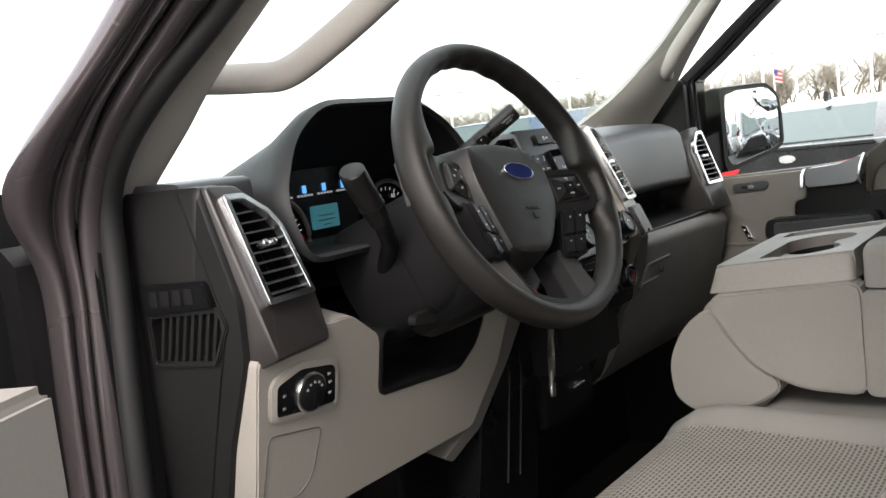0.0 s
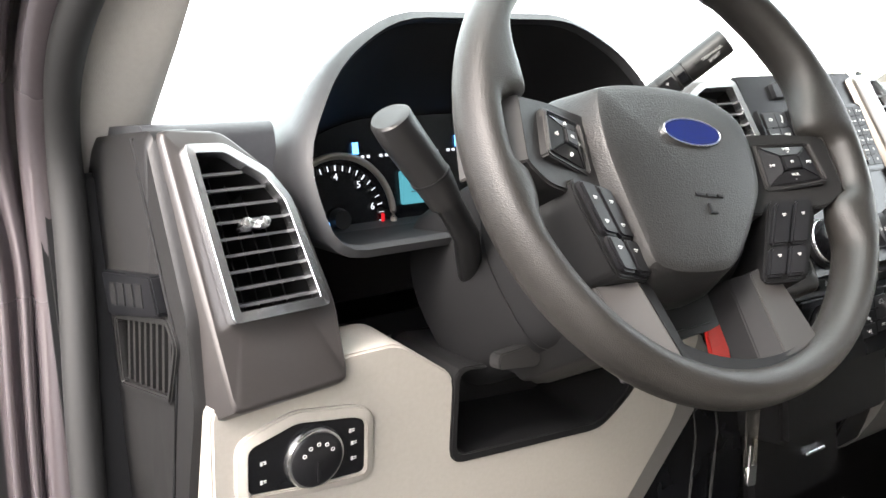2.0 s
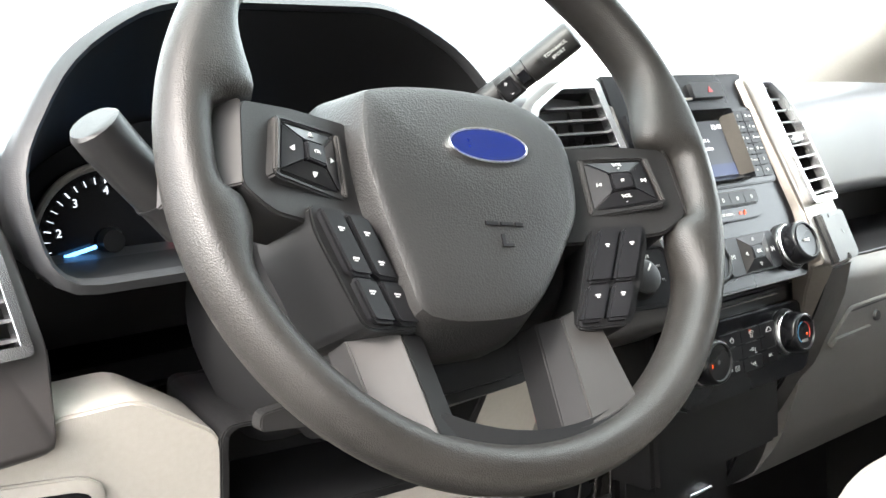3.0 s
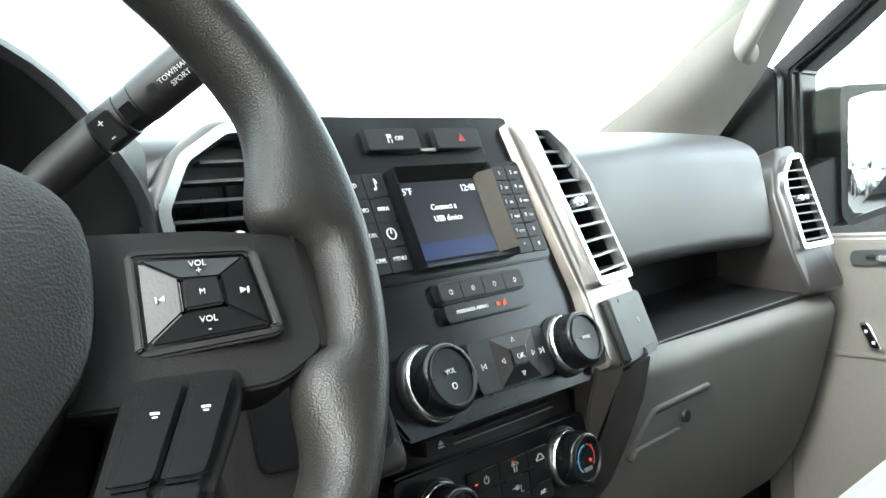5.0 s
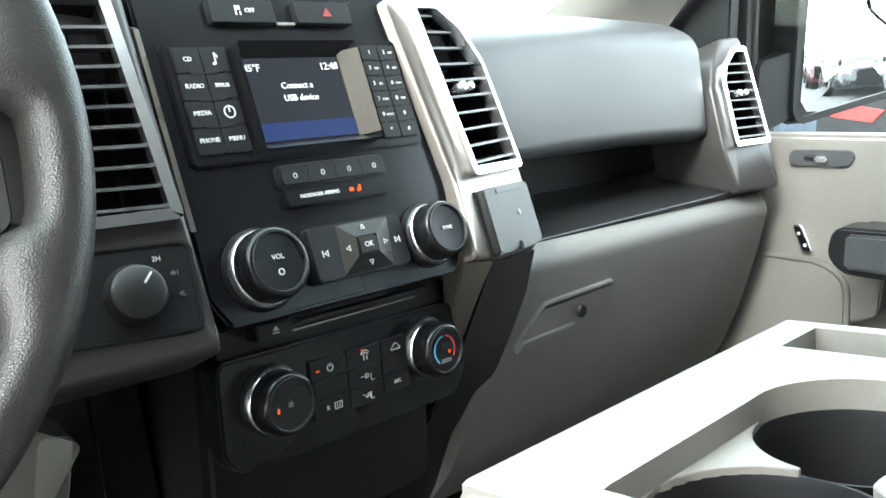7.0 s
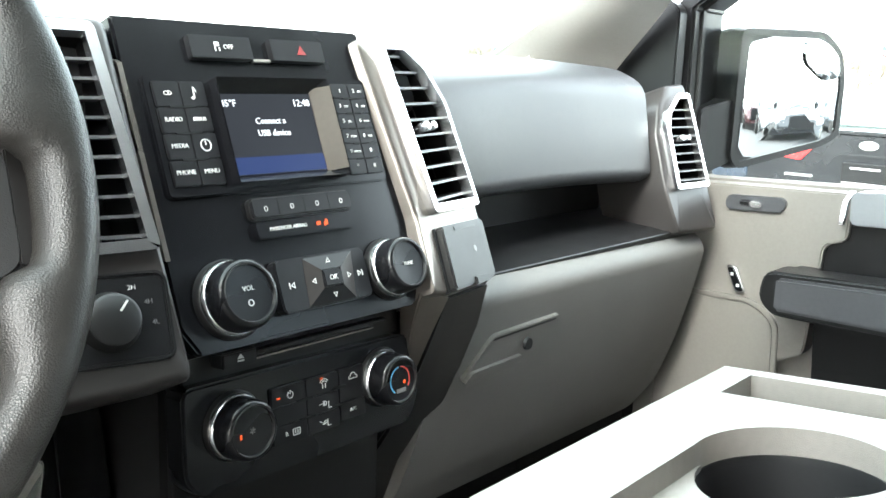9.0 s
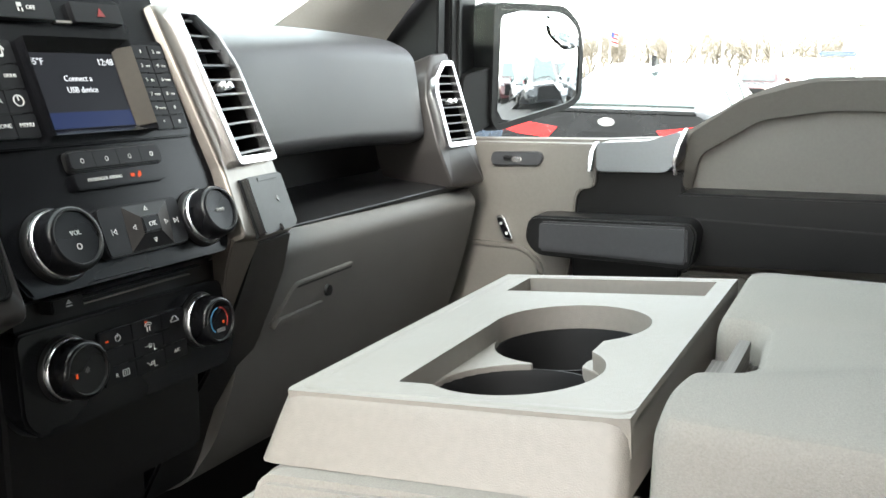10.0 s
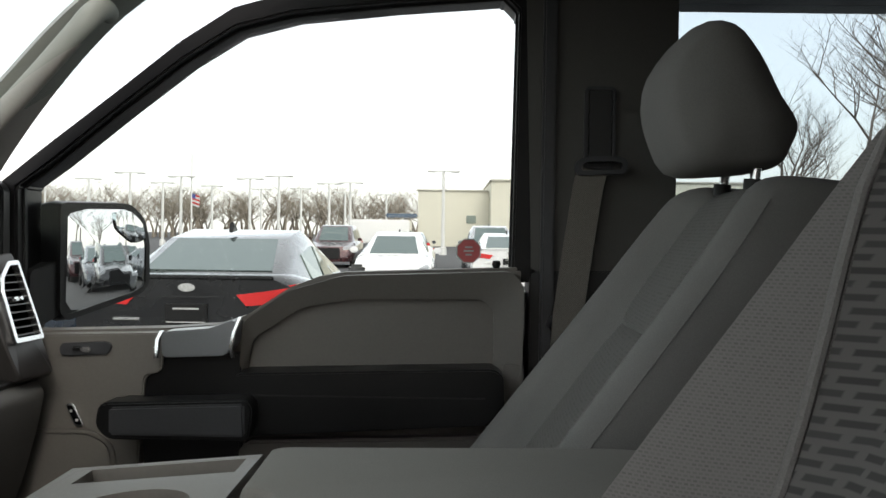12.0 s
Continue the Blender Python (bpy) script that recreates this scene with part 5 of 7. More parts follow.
def facet(pts, m, material, name, label="", parent=wheel, sharp=30):
    """A hull of eight corners: four in front, four behind, each (x, depth, z)."""
    f = bmesh.new()
    vs = [f.verts.new(p) for p in pts]
    for q in ((0, 1, 2, 3), (7, 6, 5, 4), (0, 4, 5, 1), (1, 5, 6, 2), (2, 6, 7, 3), (3, 7, 4, 0)):
        f.faces.new([vs[i] for i in q])
    bmesh.ops.recalc_face_normals(f, faces=f.faces)
    return part(name, bev(f, 0.0009, 2), material, parent, label, m=m, sharp=sharp)


for s in (-1, 1):
    ox = -0.009 if s < 0 else 0.0          # the left half sits a little further out
    flip = lambda q: q if s > 0 else q[::-1]
    # upper spoke: a dark face that dips towards the hub, and a satin end that falls back to the rim
    MSP = MW @ pose(s * 0.1 + ox, 0.004, 0.030, 0, 0, -17 * s)
    o = flip([(s * x, z) for x, z in ((-0.055, 0.032), (0.005, 0.031), (0.0385, 0.027), (0.0425, -0.019), (0.024, -0.030), (-0.01, -0.032), (-0.055, -0.032))])
    part("spoke", prism(soft(o, 0.006), 0.0, 0.034, 0.003, seg=3), CHARCOAL, wheel, "black upper spoke", m=MSP)
    facet([(s * 0.0370, -0.0005, 0.0275), (s * 0.0408, -0.0005, -0.018), (s * 0.066, 0.022, -0.022), (s * 0.060, 0.022, 0.030),
           (s * 0.034, 0.012, 0.0275), (s * 0.037, 0.012, -0.018), (s * 0.064, 0.036, -0.022), (s * 0.058, 0.036, 0.030)], MSP, TAUPE, "spoke_trim", "satin taupe spoke end")
    # five way pad of bevelled keys
    MPD = MW @ pose(s * 0.100 + ox, 0.003, 0.034, 0, 0, -23 * s)
    O4 = [(-0.0205, 0.0165), (0.0175, 0.0140), (0.0225, -0.0135), (-0.0205, -0.0160)]
    I4 = [(-0.0070, 0.0060), (0.0068, 0.0055), (0.0075, -0.0055), (-0.0070, -0.0062)]
    X = lambda x: s * x
    fr_o, fr_i = [(X(x), z) for x, z in soft(shrink(O4, -0.0040), 0.004, 2)], [(X(x), z) for x, z in soft(shrink(O4, -0.0008), 0.002, 2)]
    padk = part("key_pad", ring(fr_o, fr_i, -0.0018, 0.006, 0.001), CHARCOAL, wheel, "five way key pad in a raised frame", m=MPD)
    part("pad_edge", prism(flip([(X(x), z) for x, z in ((-0.0240, 0.0180), (-0.0212, 0.0172), (-0.0212, -0.0168), (-0.0240, -0.0178))]), -0.0038, 0.002, 0.0008), TAUPE, padk, m=MPD)
    part("pad_edge", prism(flip([(X(x), z) for x, z in ((0.0184, 0.0146), (0.0214, 0.0152), (0.0264, -0.0142), (0.0234, -0.0142))]), -0.0030, 0.002, 0.0008), TAUPE, padk, m=MPD)
    for a in range(4):
        b = (a + 1) % 4
        oa, ob_, ib, ia = O4[a], O4[b], I4[b], I4[a]
        facet([(X(oa[0]), -0.0012, oa[1]), (X(ob_[0]), -0.0012, ob_[1]), (X(ib[0]), -0.0056, ib[1]), (X(ia[0]), -0.0056, ia[1]),
               (X(oa[0]), 0.004, oa[1]), (X(ob_[0]), 0.004, ob_[1]), (X(ib[0]), 0.003, ib[1]), (X(ia[0]), 0.003, ia[1])], MPD, KEY, "pad_key", parent=padk, sharp=15)
    part("centre_key", prism(flip([(X(x), z) for x, z in shrink(I4, 0.0005)]), -0.0070, 0.002, 0.0008), KEY, padk, m=MPD)
    if s > 0:
        text("VOL", 0.0032, WHITE_INK, padk, MPD @ pose(0, -0.0042, 0.0118))
        text("+", 0.0034, WHITE_INK, padk, MPD @ pose(0, -0.0054, 0.0086))
        text("VOL", 0.0032, WHITE_INK, padk, MPD @ pose(0.001, -0.0050, -0.0094))
        text("-", 0.0040, WHITE_INK, padk, MPD @ pose(0.001, -0.0040, -0.0125))
        text("M", 0.0028, WHITE_INK, padk, MPD @ pose(0, -0.0073, 0))
        for dx in (-0.0138, 0.0145):
            q = 1 if dx > 0 else -1
            part("symbol", join(prism([(dx - q * 0.0012, -0.0011), (dx - q * 0.0012, 0.0011), (dx + q * 0.0009, 0)], -0.0043, -0.0030),
                                box(dx + q * 0.0016 - 0.0003, dx + q * 0.0016 + 0.0003, -0.0041, -0.0028, -0.0011, 0.0011)), WHITE_INK, padk, m=MPD)
    else:
        text("OK", 0.0028, WHITE_INK, padk, MPD @ pose(0, -0.0073, 0))
        for dx, dz, rot in ((0, 0.0105, 0), (0, -0.0108, 180), (0.0138, 0, -90), (-0.0142, 0, 90)):
            part("arrow", prism([(-0.0014, -0.0010), (0.0014, -0.0010), (0, 0.0013)], -0.0004, 0.0012), WHITE_INK, padk, m=MPD @ pose(dx, -0.0042, dz) @ Matrix.Rotation(-radians(rot), 4, "Y"))
    # lower switch block: two rows of two long keys on a deep foot
    MSB = MW @ pose(s * 0.0905 + ox * 0.6, 0.004, 0.0, 0, 0, -14 * s)
    A, B, C, D = (-0.0155, 0.0035), (0.0165, 0.0045), (-0.009, -0.052), (-0.041, -0.052)
    foot = flip([(X(x), z) for x, z in ((A[0] - 0.003, A[1] + 0.003), (B[0] + 0.003, B[1] + 0.003), (B[0] + 0.001, B[1] - 0.012), (C[0] + 0.003, C[1] - 0.003), (D[0] - 0.002, D[1] - 0.003))])
    part("switch_block", prism(soft(foot, 0.006), -0.001, 0.044, 0.003), BLACK, wheel, m=MSB)

    def at(u, v):
        p = [A[i] + (B[i] - A[i]) * u for i in (0, 1)]
        q = [D[i] + (C[i] - D[i]) * u for i in (0, 1)]
        return (X(p[0] + (q[0] - p[0]) * v), p[1] + (q[1] - p[1]) * v)
    for v0, v1 in ((0.0, 0.59), (0.605, 1.0)):
        for u0, u1 in ((0.0, 0.485), (0.515, 1.0)):
            q = [at(u0, v0), at(u1, v0), at(u1, v1), at(u0, v1)]
            part("button", prism(flip(soft(q, 0.003, 2)), -0.0055, 0.002, 0.0016), KEY, wheel, m=MSB)
            rows = (0.3, 0.75) if s < 0 and v1 < 0.6 else (0.32,)
            for r in rows:
                mx, mz = at((u0 + u1) / 2, v0 + (v1 - v0) * r)
                w = 0.0020 if s < 0 else 0.0015
                part("symbol", join(box(mx - w, mx + w, -0.0058, -0.0053, mz - 0.0002, mz + 0.0007), box(mx - w * 0.7, mx + w * 0.5, -0.0058, -0.0053, mz - 0.0013, mz - 0.0007)), WHITE_INK, wheel, m=MSB)
# lower spokes: each a broad satin face and a narrow dark facet along a ridge
for top, low in ((((-0.092, 0.027, -0.046), (-0.066, 0.020, -0.036), (-0.050, 0.026, -0.034)), ((-0.086, 0.006, -0.116), (-0.067, -0.009, -0.110), (-0.050, -0.001, -0.112))),
                 (((0.070, 0.020, -0.036), (0.044, 0.018, -0.046), (0.034, 0.030, -0.046)), ((0.070, -0.003, -0.106), (0.034, 0.000, -0.112), (0.025, 0.014, -0.112)))):
    a, r, i = top
    b, q, j = low
    bk = lambda p: (p[0], p[1] + 0.022, p[2])
    sp_ = facet([a, r, q, b, bk(a), bk(r), bk(q), bk(b)], MW, TAUPE, "spoke", "dark taupe lower spoke", sharp=20)
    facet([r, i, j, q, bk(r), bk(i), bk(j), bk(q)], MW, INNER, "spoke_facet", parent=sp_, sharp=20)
arc = lambda r, n=14: [(0.0023 + r * math.cos(radians(a)), 0.0305 + r * math.sin(radians(a))) for a in [243 + (298 - 243) * k / n for k in range(n + 1)]]
web = [(x, z) for x, z in arc(0.141)] + [(x, z) for x, z in arc(0.162)[::-1]]
part("lower_web", prism(web, -0.002, 0.020, 0.003), BLACK, wheel, "smooth dark web between the lower spokes", m=MW)
part("hub_back", prism(soft([(-0.070, 0.03), (0.05, 0.03), (0.045, -0.02), (0.01, -0.048), (-0.040, -0.050), (-0.066, -0.02)], 0.015), 0.035, 0.075, 0.004), BLACK, wheel, "black hub behind the airbag cover", m=MW)

col = thing("steering_column", "black steering column shroud with two control stalks", "steering column", pose(-0.40, 0.06, 1.42))
MCOL = pose(-0.405, -0.09, 1.470, -22, 0, 0)


def col_loop(w, h0, h1, y):
    return [(x, y, z) for x, z in soft([(-w, h0), (-w * 0.75, h1), (w * 0.75, h1), (w, h0), (w * 0.8, -h1 * 1.1), (-w * 0.8, -h1 * 1.1)], 0.03, 4)]


part("shroud", loft([col_loop(0.070, 0.0, 0.050, 0.0), col_loop(0.085, 0.0, 0.060, 0.02), col_loop(0.098, 0.005, 0.070, 0.09), col_loop(0.10, 0.01, 0.074, 0.2)]), INNER, col, "black plastic shroud", m=MCOL, sharp=60)
part("shroud_seam", loft([[(x * 1.004, y, z * 1.004) for x, y, z in col_loop(0.0988, 0.005, 0.0704, 0.10)], [(x * 1.004, y, z * 1.004) for x, y, z in col_loop(0.0988, 0.005, 0.0704, 0.1015)]], caps=False), BLACK, col, m=MCOL)
stalk = part("stalk", tube([(-0.475, 0.055, 1.40), (-0.52, 0.0, 1.452), (-0.545, -0.010, 1.485)], [0.010, 0.0095, 0.0100], 16), BLACK, col, "black turn signal stalk")
part("stalk_knob", tube([(-0.541, -0.007, 1.478), (-0.550, -0.009, 1.492), (-0.580, -0.014, 1.528), (-0.586, -0.0155, 1.536), (-0.587, -0.016, 1.5375)], [0.0115, 0.0135, 0.0145, 0.0142, 0.0125], 24), CHARCOAL, stalk)
part("stalk_collar", tube([(-0.5535, -0.0095, 1.496), (-0.5545, -0.0097, 1.4975)], [0.0145, 0.0145], 24), BLACK, stalk)
gear = part("gear_lever", tube(spline([(-0.30, 0.075, 1.49), (-0.278, 0.070, 1.522), (-0.258, 0.050, 1.5445), (-0.2535, 0.0445, 1.549)], 4), 0.0114, 20), CHARCOAL, col, "charcoal column gear lever")
ga, gb = Vector((-0.2535, 0.0445, 1.549)), Vector((-0.219, -0.002, 1.588))
gd = (gb - ga).normalized()
along = lambda f: ga + (gb - ga) * f
part("lever_grip", tube([along(f) for f in (0.0, 0.02, 0.24, 0.245)] , [0.0112, 0.0118, 0.0118, 0.0112], 24), CHARCOAL, gear)
part("lever_collar", tube([along(f) for f in (0.245, 0.25, 0.38, 0.385)], [0.0108, 0.0112, 0.0114, 0.0108], 24), BLACK, gear)
part("lever_grip", tube([along(f) for f in (0.385, 0.39, 0.5, 0.95, 0.985, 1.0)], [0.0112, 0.0119, 0.0121, 0.0122, 0.0115, 0.0095], 24), CHARCOAL, gear)
gy = Vector((0.49, 0.87, 0.09))
gy = (gy - gd * gy.dot(gd)).normalized()
gz = gd.cross(gy)
GM = Matrix(((gd.x, gy.x, gz.x), (gd.y, gy.y, gz.y), (gd.z, gy.z, gz.z))).to_4x4()
gear_at = lambda f, lift=-0.0123, turn=0.0: Matrix.Translation(along(f)) @ GM @ Matrix.Rotation(radians(turn), 4, "X") @ pose(0, lift, 0)
part("shift_plate", box(-0.0065, 0.0065, -0.0006, 0.002, -0.008, 0.008, 0.0008), KEY, gear, "plus and minus shift buttons", m=gear_at(0.115))
text("+", 0.0065, WHITE_INK, gear, gear_at(0.115) @ pose(0, -0.0009, 0.004))
text("-", 0.0080, WHITE_INK, gear, gear_at(0.115) @ pose(0, -0.0009, -0.004))
part("lever_window", box(-0.0035, 0.0035, -0.0004, 0.001, -0.0045, 0.0045, 0.0003), PIANO, gear, m=gear_at(0.315, -0.0116))
text("TOW/HAUL", 0.0038, WHITE_INK, gear, gear_at(0.76, -0.0122) @ pose(0, 0, 0.0018))
text("SPORT", 0.0038, WHITE_INK, gear, gear_at(0.76, -0.0122) @ pose(0, 0, -0.0026))
part("mode_button", box(-0.003, 0.003, -0.0012, 0.002, -0.004, 0.004, 0.001), BLACK, gear, m=gear_at(0.55, -0.0118))
tilt = part("tilt_lever", prism(soft([(-0.022, -0.007), (0.016, -0.012), (0.024, 0.002), (0.018, 0.012), (0.004, 0.005), (-0.020, 0.004)], 0.004), -0.006, 0.006, 0.002), CHARCOAL, col, "charcoal tilt release lever", m=pose(-0.488, -0.008, 1.362))
part("lower_shroud", prism(soft([(-0.088, -0.02), (-0.06, -0.095), (0.06, -0.095), (0.088, -0.02)], 0.03), 0.03, 0.16, 0.01), BLACK, col, m=MCOL)
# keys hanging from the ignition with a red tag and a clear sleeve
keys_th = thing("key_ring", "ignition keys with a red tag and clear plastic sleeve", "keys", pose(-0.30, -0.04, 1.37))
part("key_blade", box(-0.31, -0.30, -0.035, 0.03, 1.368, 1.374, 0.001), CHROME, keys_th)
part("key_head", prism(rrect(-0.320, -0.290, 1.350, 1.392, 0.008), -0.046, -0.036, 0.002), BLACK, keys_th, "black key head")
part("ring", lathe([(0.012, -0.001), (0.0135, 0.0), (0.012, 0.001), (0.0112, 0.0), (0.012, -0.001)], 24, "x"), CHROME, keys_th, "steel split ring", m=pose(-0.305, -0.043, 1.345))
part("tag", prism(soft([(-0.345, 1.372), (-0.322, 1.368), (-0.312, 1.328), (-0.334, 1.324)], 0.004, 2), -0.064, -0.060, 0.001), RED_PLASTIC, keys_th, "red key tag")
SLV = pose(-0.238, -0.022, 1.20, 0, 9, 0)
part("sleeve", prism(rrect(-0.0085, 0.0085, -0.006, 0.135, 0.004), -0.0015, 0.0015, 0.0006), CLEAR, keys_th, "clear plastic sleeve", m=SLV)
part("fob", join(prism(rrect(-0.006, 0.006, -0.006, 0.012, 0.002), -0.003, -0.0015, 0.0004), box(-0.004, -0.001, -0.0025, -0.0016, 0.012, 0.03)), CHROME, keys_th, "small metal key", m=SLV)


# ---- passenger door ----
door = thing("door_1", "closed passenger door with stone beige trim panel", "door", pose(0.80, -0.25, 0.8), kind="structure")
top_line = [(0.16, 1.400), (0.10, 1.396), (-0.125, 1.404), (-0.20, 1.410), (-0.246, 1.425), (-0.314, 1.470), (-0.36, 1.488), (-0.40, 1.495), (-0.675, 1.506)]
DT, DH = pose(0, 0, 0.008), pose(0, -0.012, 0.020)
panel = top_line + [(-0.685, 0.80), (0.16, 0.80)]
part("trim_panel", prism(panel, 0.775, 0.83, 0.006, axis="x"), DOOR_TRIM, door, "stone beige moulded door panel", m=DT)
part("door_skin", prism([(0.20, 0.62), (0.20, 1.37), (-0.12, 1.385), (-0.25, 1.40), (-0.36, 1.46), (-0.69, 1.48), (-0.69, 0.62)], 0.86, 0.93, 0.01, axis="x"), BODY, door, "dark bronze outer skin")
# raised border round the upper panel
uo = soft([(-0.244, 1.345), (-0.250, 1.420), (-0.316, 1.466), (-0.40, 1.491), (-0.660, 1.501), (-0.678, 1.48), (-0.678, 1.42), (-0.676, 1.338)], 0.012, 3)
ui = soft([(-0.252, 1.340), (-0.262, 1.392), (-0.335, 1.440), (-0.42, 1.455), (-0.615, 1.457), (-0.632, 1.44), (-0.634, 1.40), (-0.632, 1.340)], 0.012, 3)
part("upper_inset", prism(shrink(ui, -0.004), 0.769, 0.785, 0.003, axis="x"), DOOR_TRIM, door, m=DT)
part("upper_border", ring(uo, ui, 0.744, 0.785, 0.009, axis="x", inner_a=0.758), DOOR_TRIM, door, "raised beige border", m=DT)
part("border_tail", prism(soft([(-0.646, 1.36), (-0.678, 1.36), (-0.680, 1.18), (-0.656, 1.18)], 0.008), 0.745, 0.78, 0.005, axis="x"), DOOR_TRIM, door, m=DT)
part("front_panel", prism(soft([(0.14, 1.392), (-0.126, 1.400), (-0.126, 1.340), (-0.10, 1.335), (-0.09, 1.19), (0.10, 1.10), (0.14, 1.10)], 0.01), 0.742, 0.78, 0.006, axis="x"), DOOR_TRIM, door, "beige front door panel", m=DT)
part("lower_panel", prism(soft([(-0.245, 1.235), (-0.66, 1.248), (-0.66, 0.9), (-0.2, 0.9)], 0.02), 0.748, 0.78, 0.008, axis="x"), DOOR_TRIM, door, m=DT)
part("pocket", prism(soft([(-0.33, 1.212), (-0.655, 1.225), (-0.64, 1.0), (-0.30, 1.0)], 0.02), 0.742, 0.765, 0.006, axis="x"), BLACK, door, "dark map pocket", m=DT)
part("grip_recess", prism(soft([(-0.085, 1.36), (-0.245, 1.37), (-0.245, 1.15), (-0.10, 1.15)], 0.01), 0.752, 0.79, 0.004, axis="x"), BLACK, door, "dark recess behind the pull handle", m=DT)
part("silver_cap", prism(soft([(-0.128, 1.403), (-0.20, 1.409), (-0.242, 1.424), (-0.240, 1.385), (-0.225, 1.368), (-0.13, 1.364)], 0.008), 0.728, 0.775, 0.008, axis="x", seg=4), DOOR_CAP, door, "satin silver cap", m=DT)
part("chrome_strip", strip([(0.736, -0.128, 1.404), (0.728, -0.124, 1.392), (0.726, -0.122, 1.364)], (0, 1, 0), (1, 0, 0), 0.005, 0.008), CHROME, door, "thin chrome strip", m=DT)
part("chrome_strip", strip([(0.736, -0.247, 1.427), (0.726, -0.240, 1.405), (0.724, -0.236, 1.384), (0.728, -0.238, 1.366)], (0, 1, 0), (1, 0, 0), 0.004, 0.008), CHROME, door, "thin chrome strip", m=DT)
part("armrest", prism(soft([(-0.245, 1.338), (-0.632, 1.350), (-0.646, 1.340), (-0.648, 1.285), (-0.632, 1.266), (-0.26, 1.244), (-0.245, 1.26)], 0.012, 3), 0.700, 0.78, 0.014, axis="x", seg=4), BLACK, door, "black padded armrest", m=pose(0, 0, 0.016))
part("armrest_crease", box(0.6985, 0.702, -0.62, -0.27, 1.3045, 1.3075, 0.001), RUBBER, door, m=pose(0, 0, 0.016))
part("pull_handle", prism(soft([(-0.050, 1.296), (-0.262, 1.304), (-0.272, 1.290), (-0.266, 1.242), (-0.062, 1.243), (-0.044, 1.262)], 0.012, 3), 0.655, 0.705, 0.009, axis="x", seg=3), BLACK, door, "charcoal pull handle", m=DH)
part("pull_face", prism(soft([(-0.066, 1.290), (-0.260, 1.298), (-0.262, 1.250), (-0.066, 1.250)], 0.005, 2), 0.650, 0.66, 0.003, axis="x"), PAD, door, "grey pull handle face", m=DH)
part("handle_mount", box(0.69, 0.76, -0.095, -0.055, 1.248, 1.292, 0.008), BLACK, door, m=DH)
lk = part("lock_bezel", prism(soft([(0.026, 1.383), (-0.046, 1.386), (-0.051, 1.378), (-0.044, 1.366), (0.026, 1.363), (0.030, 1.372)], 0.005), 0.737, 0.745, 0.002, axis="x"), PAD, door, "charcoal door lock switch", m=DT)
part("rocker", box(0.731, 0.74, -0.020, -0.005, 1.370, 1.378, 0.002), CHROME, lk, "silver rocker", m=DT)
part("rocker_back", box(0.735, 0.74, -0.005, 0.010, 1.370, 1.378, 0.002), BLACK, lk, m=DT)
mem = part("memory_switch", prism(soft([(0.027, 1.294), (0.014, 1.294), (-0.002, 1.259), (0.012, 1.259)], 0.005), 0.735, 0.745, 0.002, axis="x"), CHROME, door, "slim chrome-edged switch", m=pose(0, -0.008, 0.005))
part("switch_face", prism(soft([(0.0245, 1.291), (0.0155, 1.291), (0.0005, 1.262), (0.0105, 1.262)], 0.003), 0.7335, 0.737, 0.0005, axis="x"), PIANO, mem, m=pose(0, -0.008, 0.005))
part("switch_mark", join(box(0.7330, 0.7336, 0.0150, 0.0190, 1.281, 1.285), box(0.7330, 0.7336, 0.0060, 0.0100, 1.267, 1.271)), WHITE_INK, mem, m=pose(0, -0.008, 0.005))
part("speaker_grille", prism(soft([(0.11, 1.245), (-0.02, 1.245), (-0.05, 1.225), (-0.06, 0.98), (0.11, 0.96)], 0.02), 0.739, 0.745, 0.002, axis="x"), DOOR_TRIM, door, "beige speaker grille", m=DT)
part("grille_edge", ring(soft([(0.116, 1.251), (-0.022, 1.251), (-0.056, 1.228), (-0.066, 0.975), (0.116, 0.955)], 0.02), soft([(0.11, 1.245), (-0.02, 1.245), (-0.05, 1.225), (-0.06, 0.98), (0.11, 0.96)], 0.02), 0.737, 0.745, 0.001, axis="x"), DOOR_TRIM, door, m=DT)
# window frame, seals and glass
wo = [(0.20, 1.395), (0.165, 1.63), (0.085, 1.695), (-0.03, 1.785), (-0.13, 1.865), (-0.215, 1.92), (-0.31, 1.947), (-0.48, 1.963), (-0.655, 1.975), (-0.70, 1.94), (-0.695, 1.49), (-0.40, 1.478), (-0.31, 1.455), (-0.23, 1.405), (-0.15, 1.39), (0.10, 1.383)]
wi = [(0.125, 1.400), (0.128, 1.631), (0.077, 1.668), (-0.034, 1.758), (-0.136, 1.837), (-0.219, 1.889), (-0.311, 1.913), (-0.478, 1.931), (-0.645, 1.944), (-0.668, 1.921), (-0.662, 1.505), (-0.39, 1.491), (-0.314, 1.468), (-0.231, 1.416), (-0.156, 1.399), (0.10, 1.393)]
part("window_frame", ring(wo, wi, 0.805, 0.90, 0.006, axis="x"), BLACK, door, "black window frame")
part("window_seal", ring(shrink(wi, -0.004), shrink(wi, 0.004), 0.826, 0.834, axis="x"), RUBBER, door)
pane = part("window_pane", prism(shrink(wi, -0.004), 0.838, 0.841, axis="x"), GLASS, door, "clear side window glass")
pane.visible_shadow = False
part("sail_panel", prism(soft([(0.26, 1.40), (0.135, 1.40), (0.135, 1.63), (0.16, 1.645), (0.26, 1.56)], 0.01), 0.775, 0.80, 0.006, axis="x"), BLACK, door, "black mirror corner trim")
part("lock_pin", lathe([(0.005, 0.0), (0.0045, 0.012), (0.007, 0.018), (0.006, 0.024), (0.0, 0.025)], 14, "z"), BLACK, door, "black lock pin", m=pose(0.79, -0.637, 1.500))
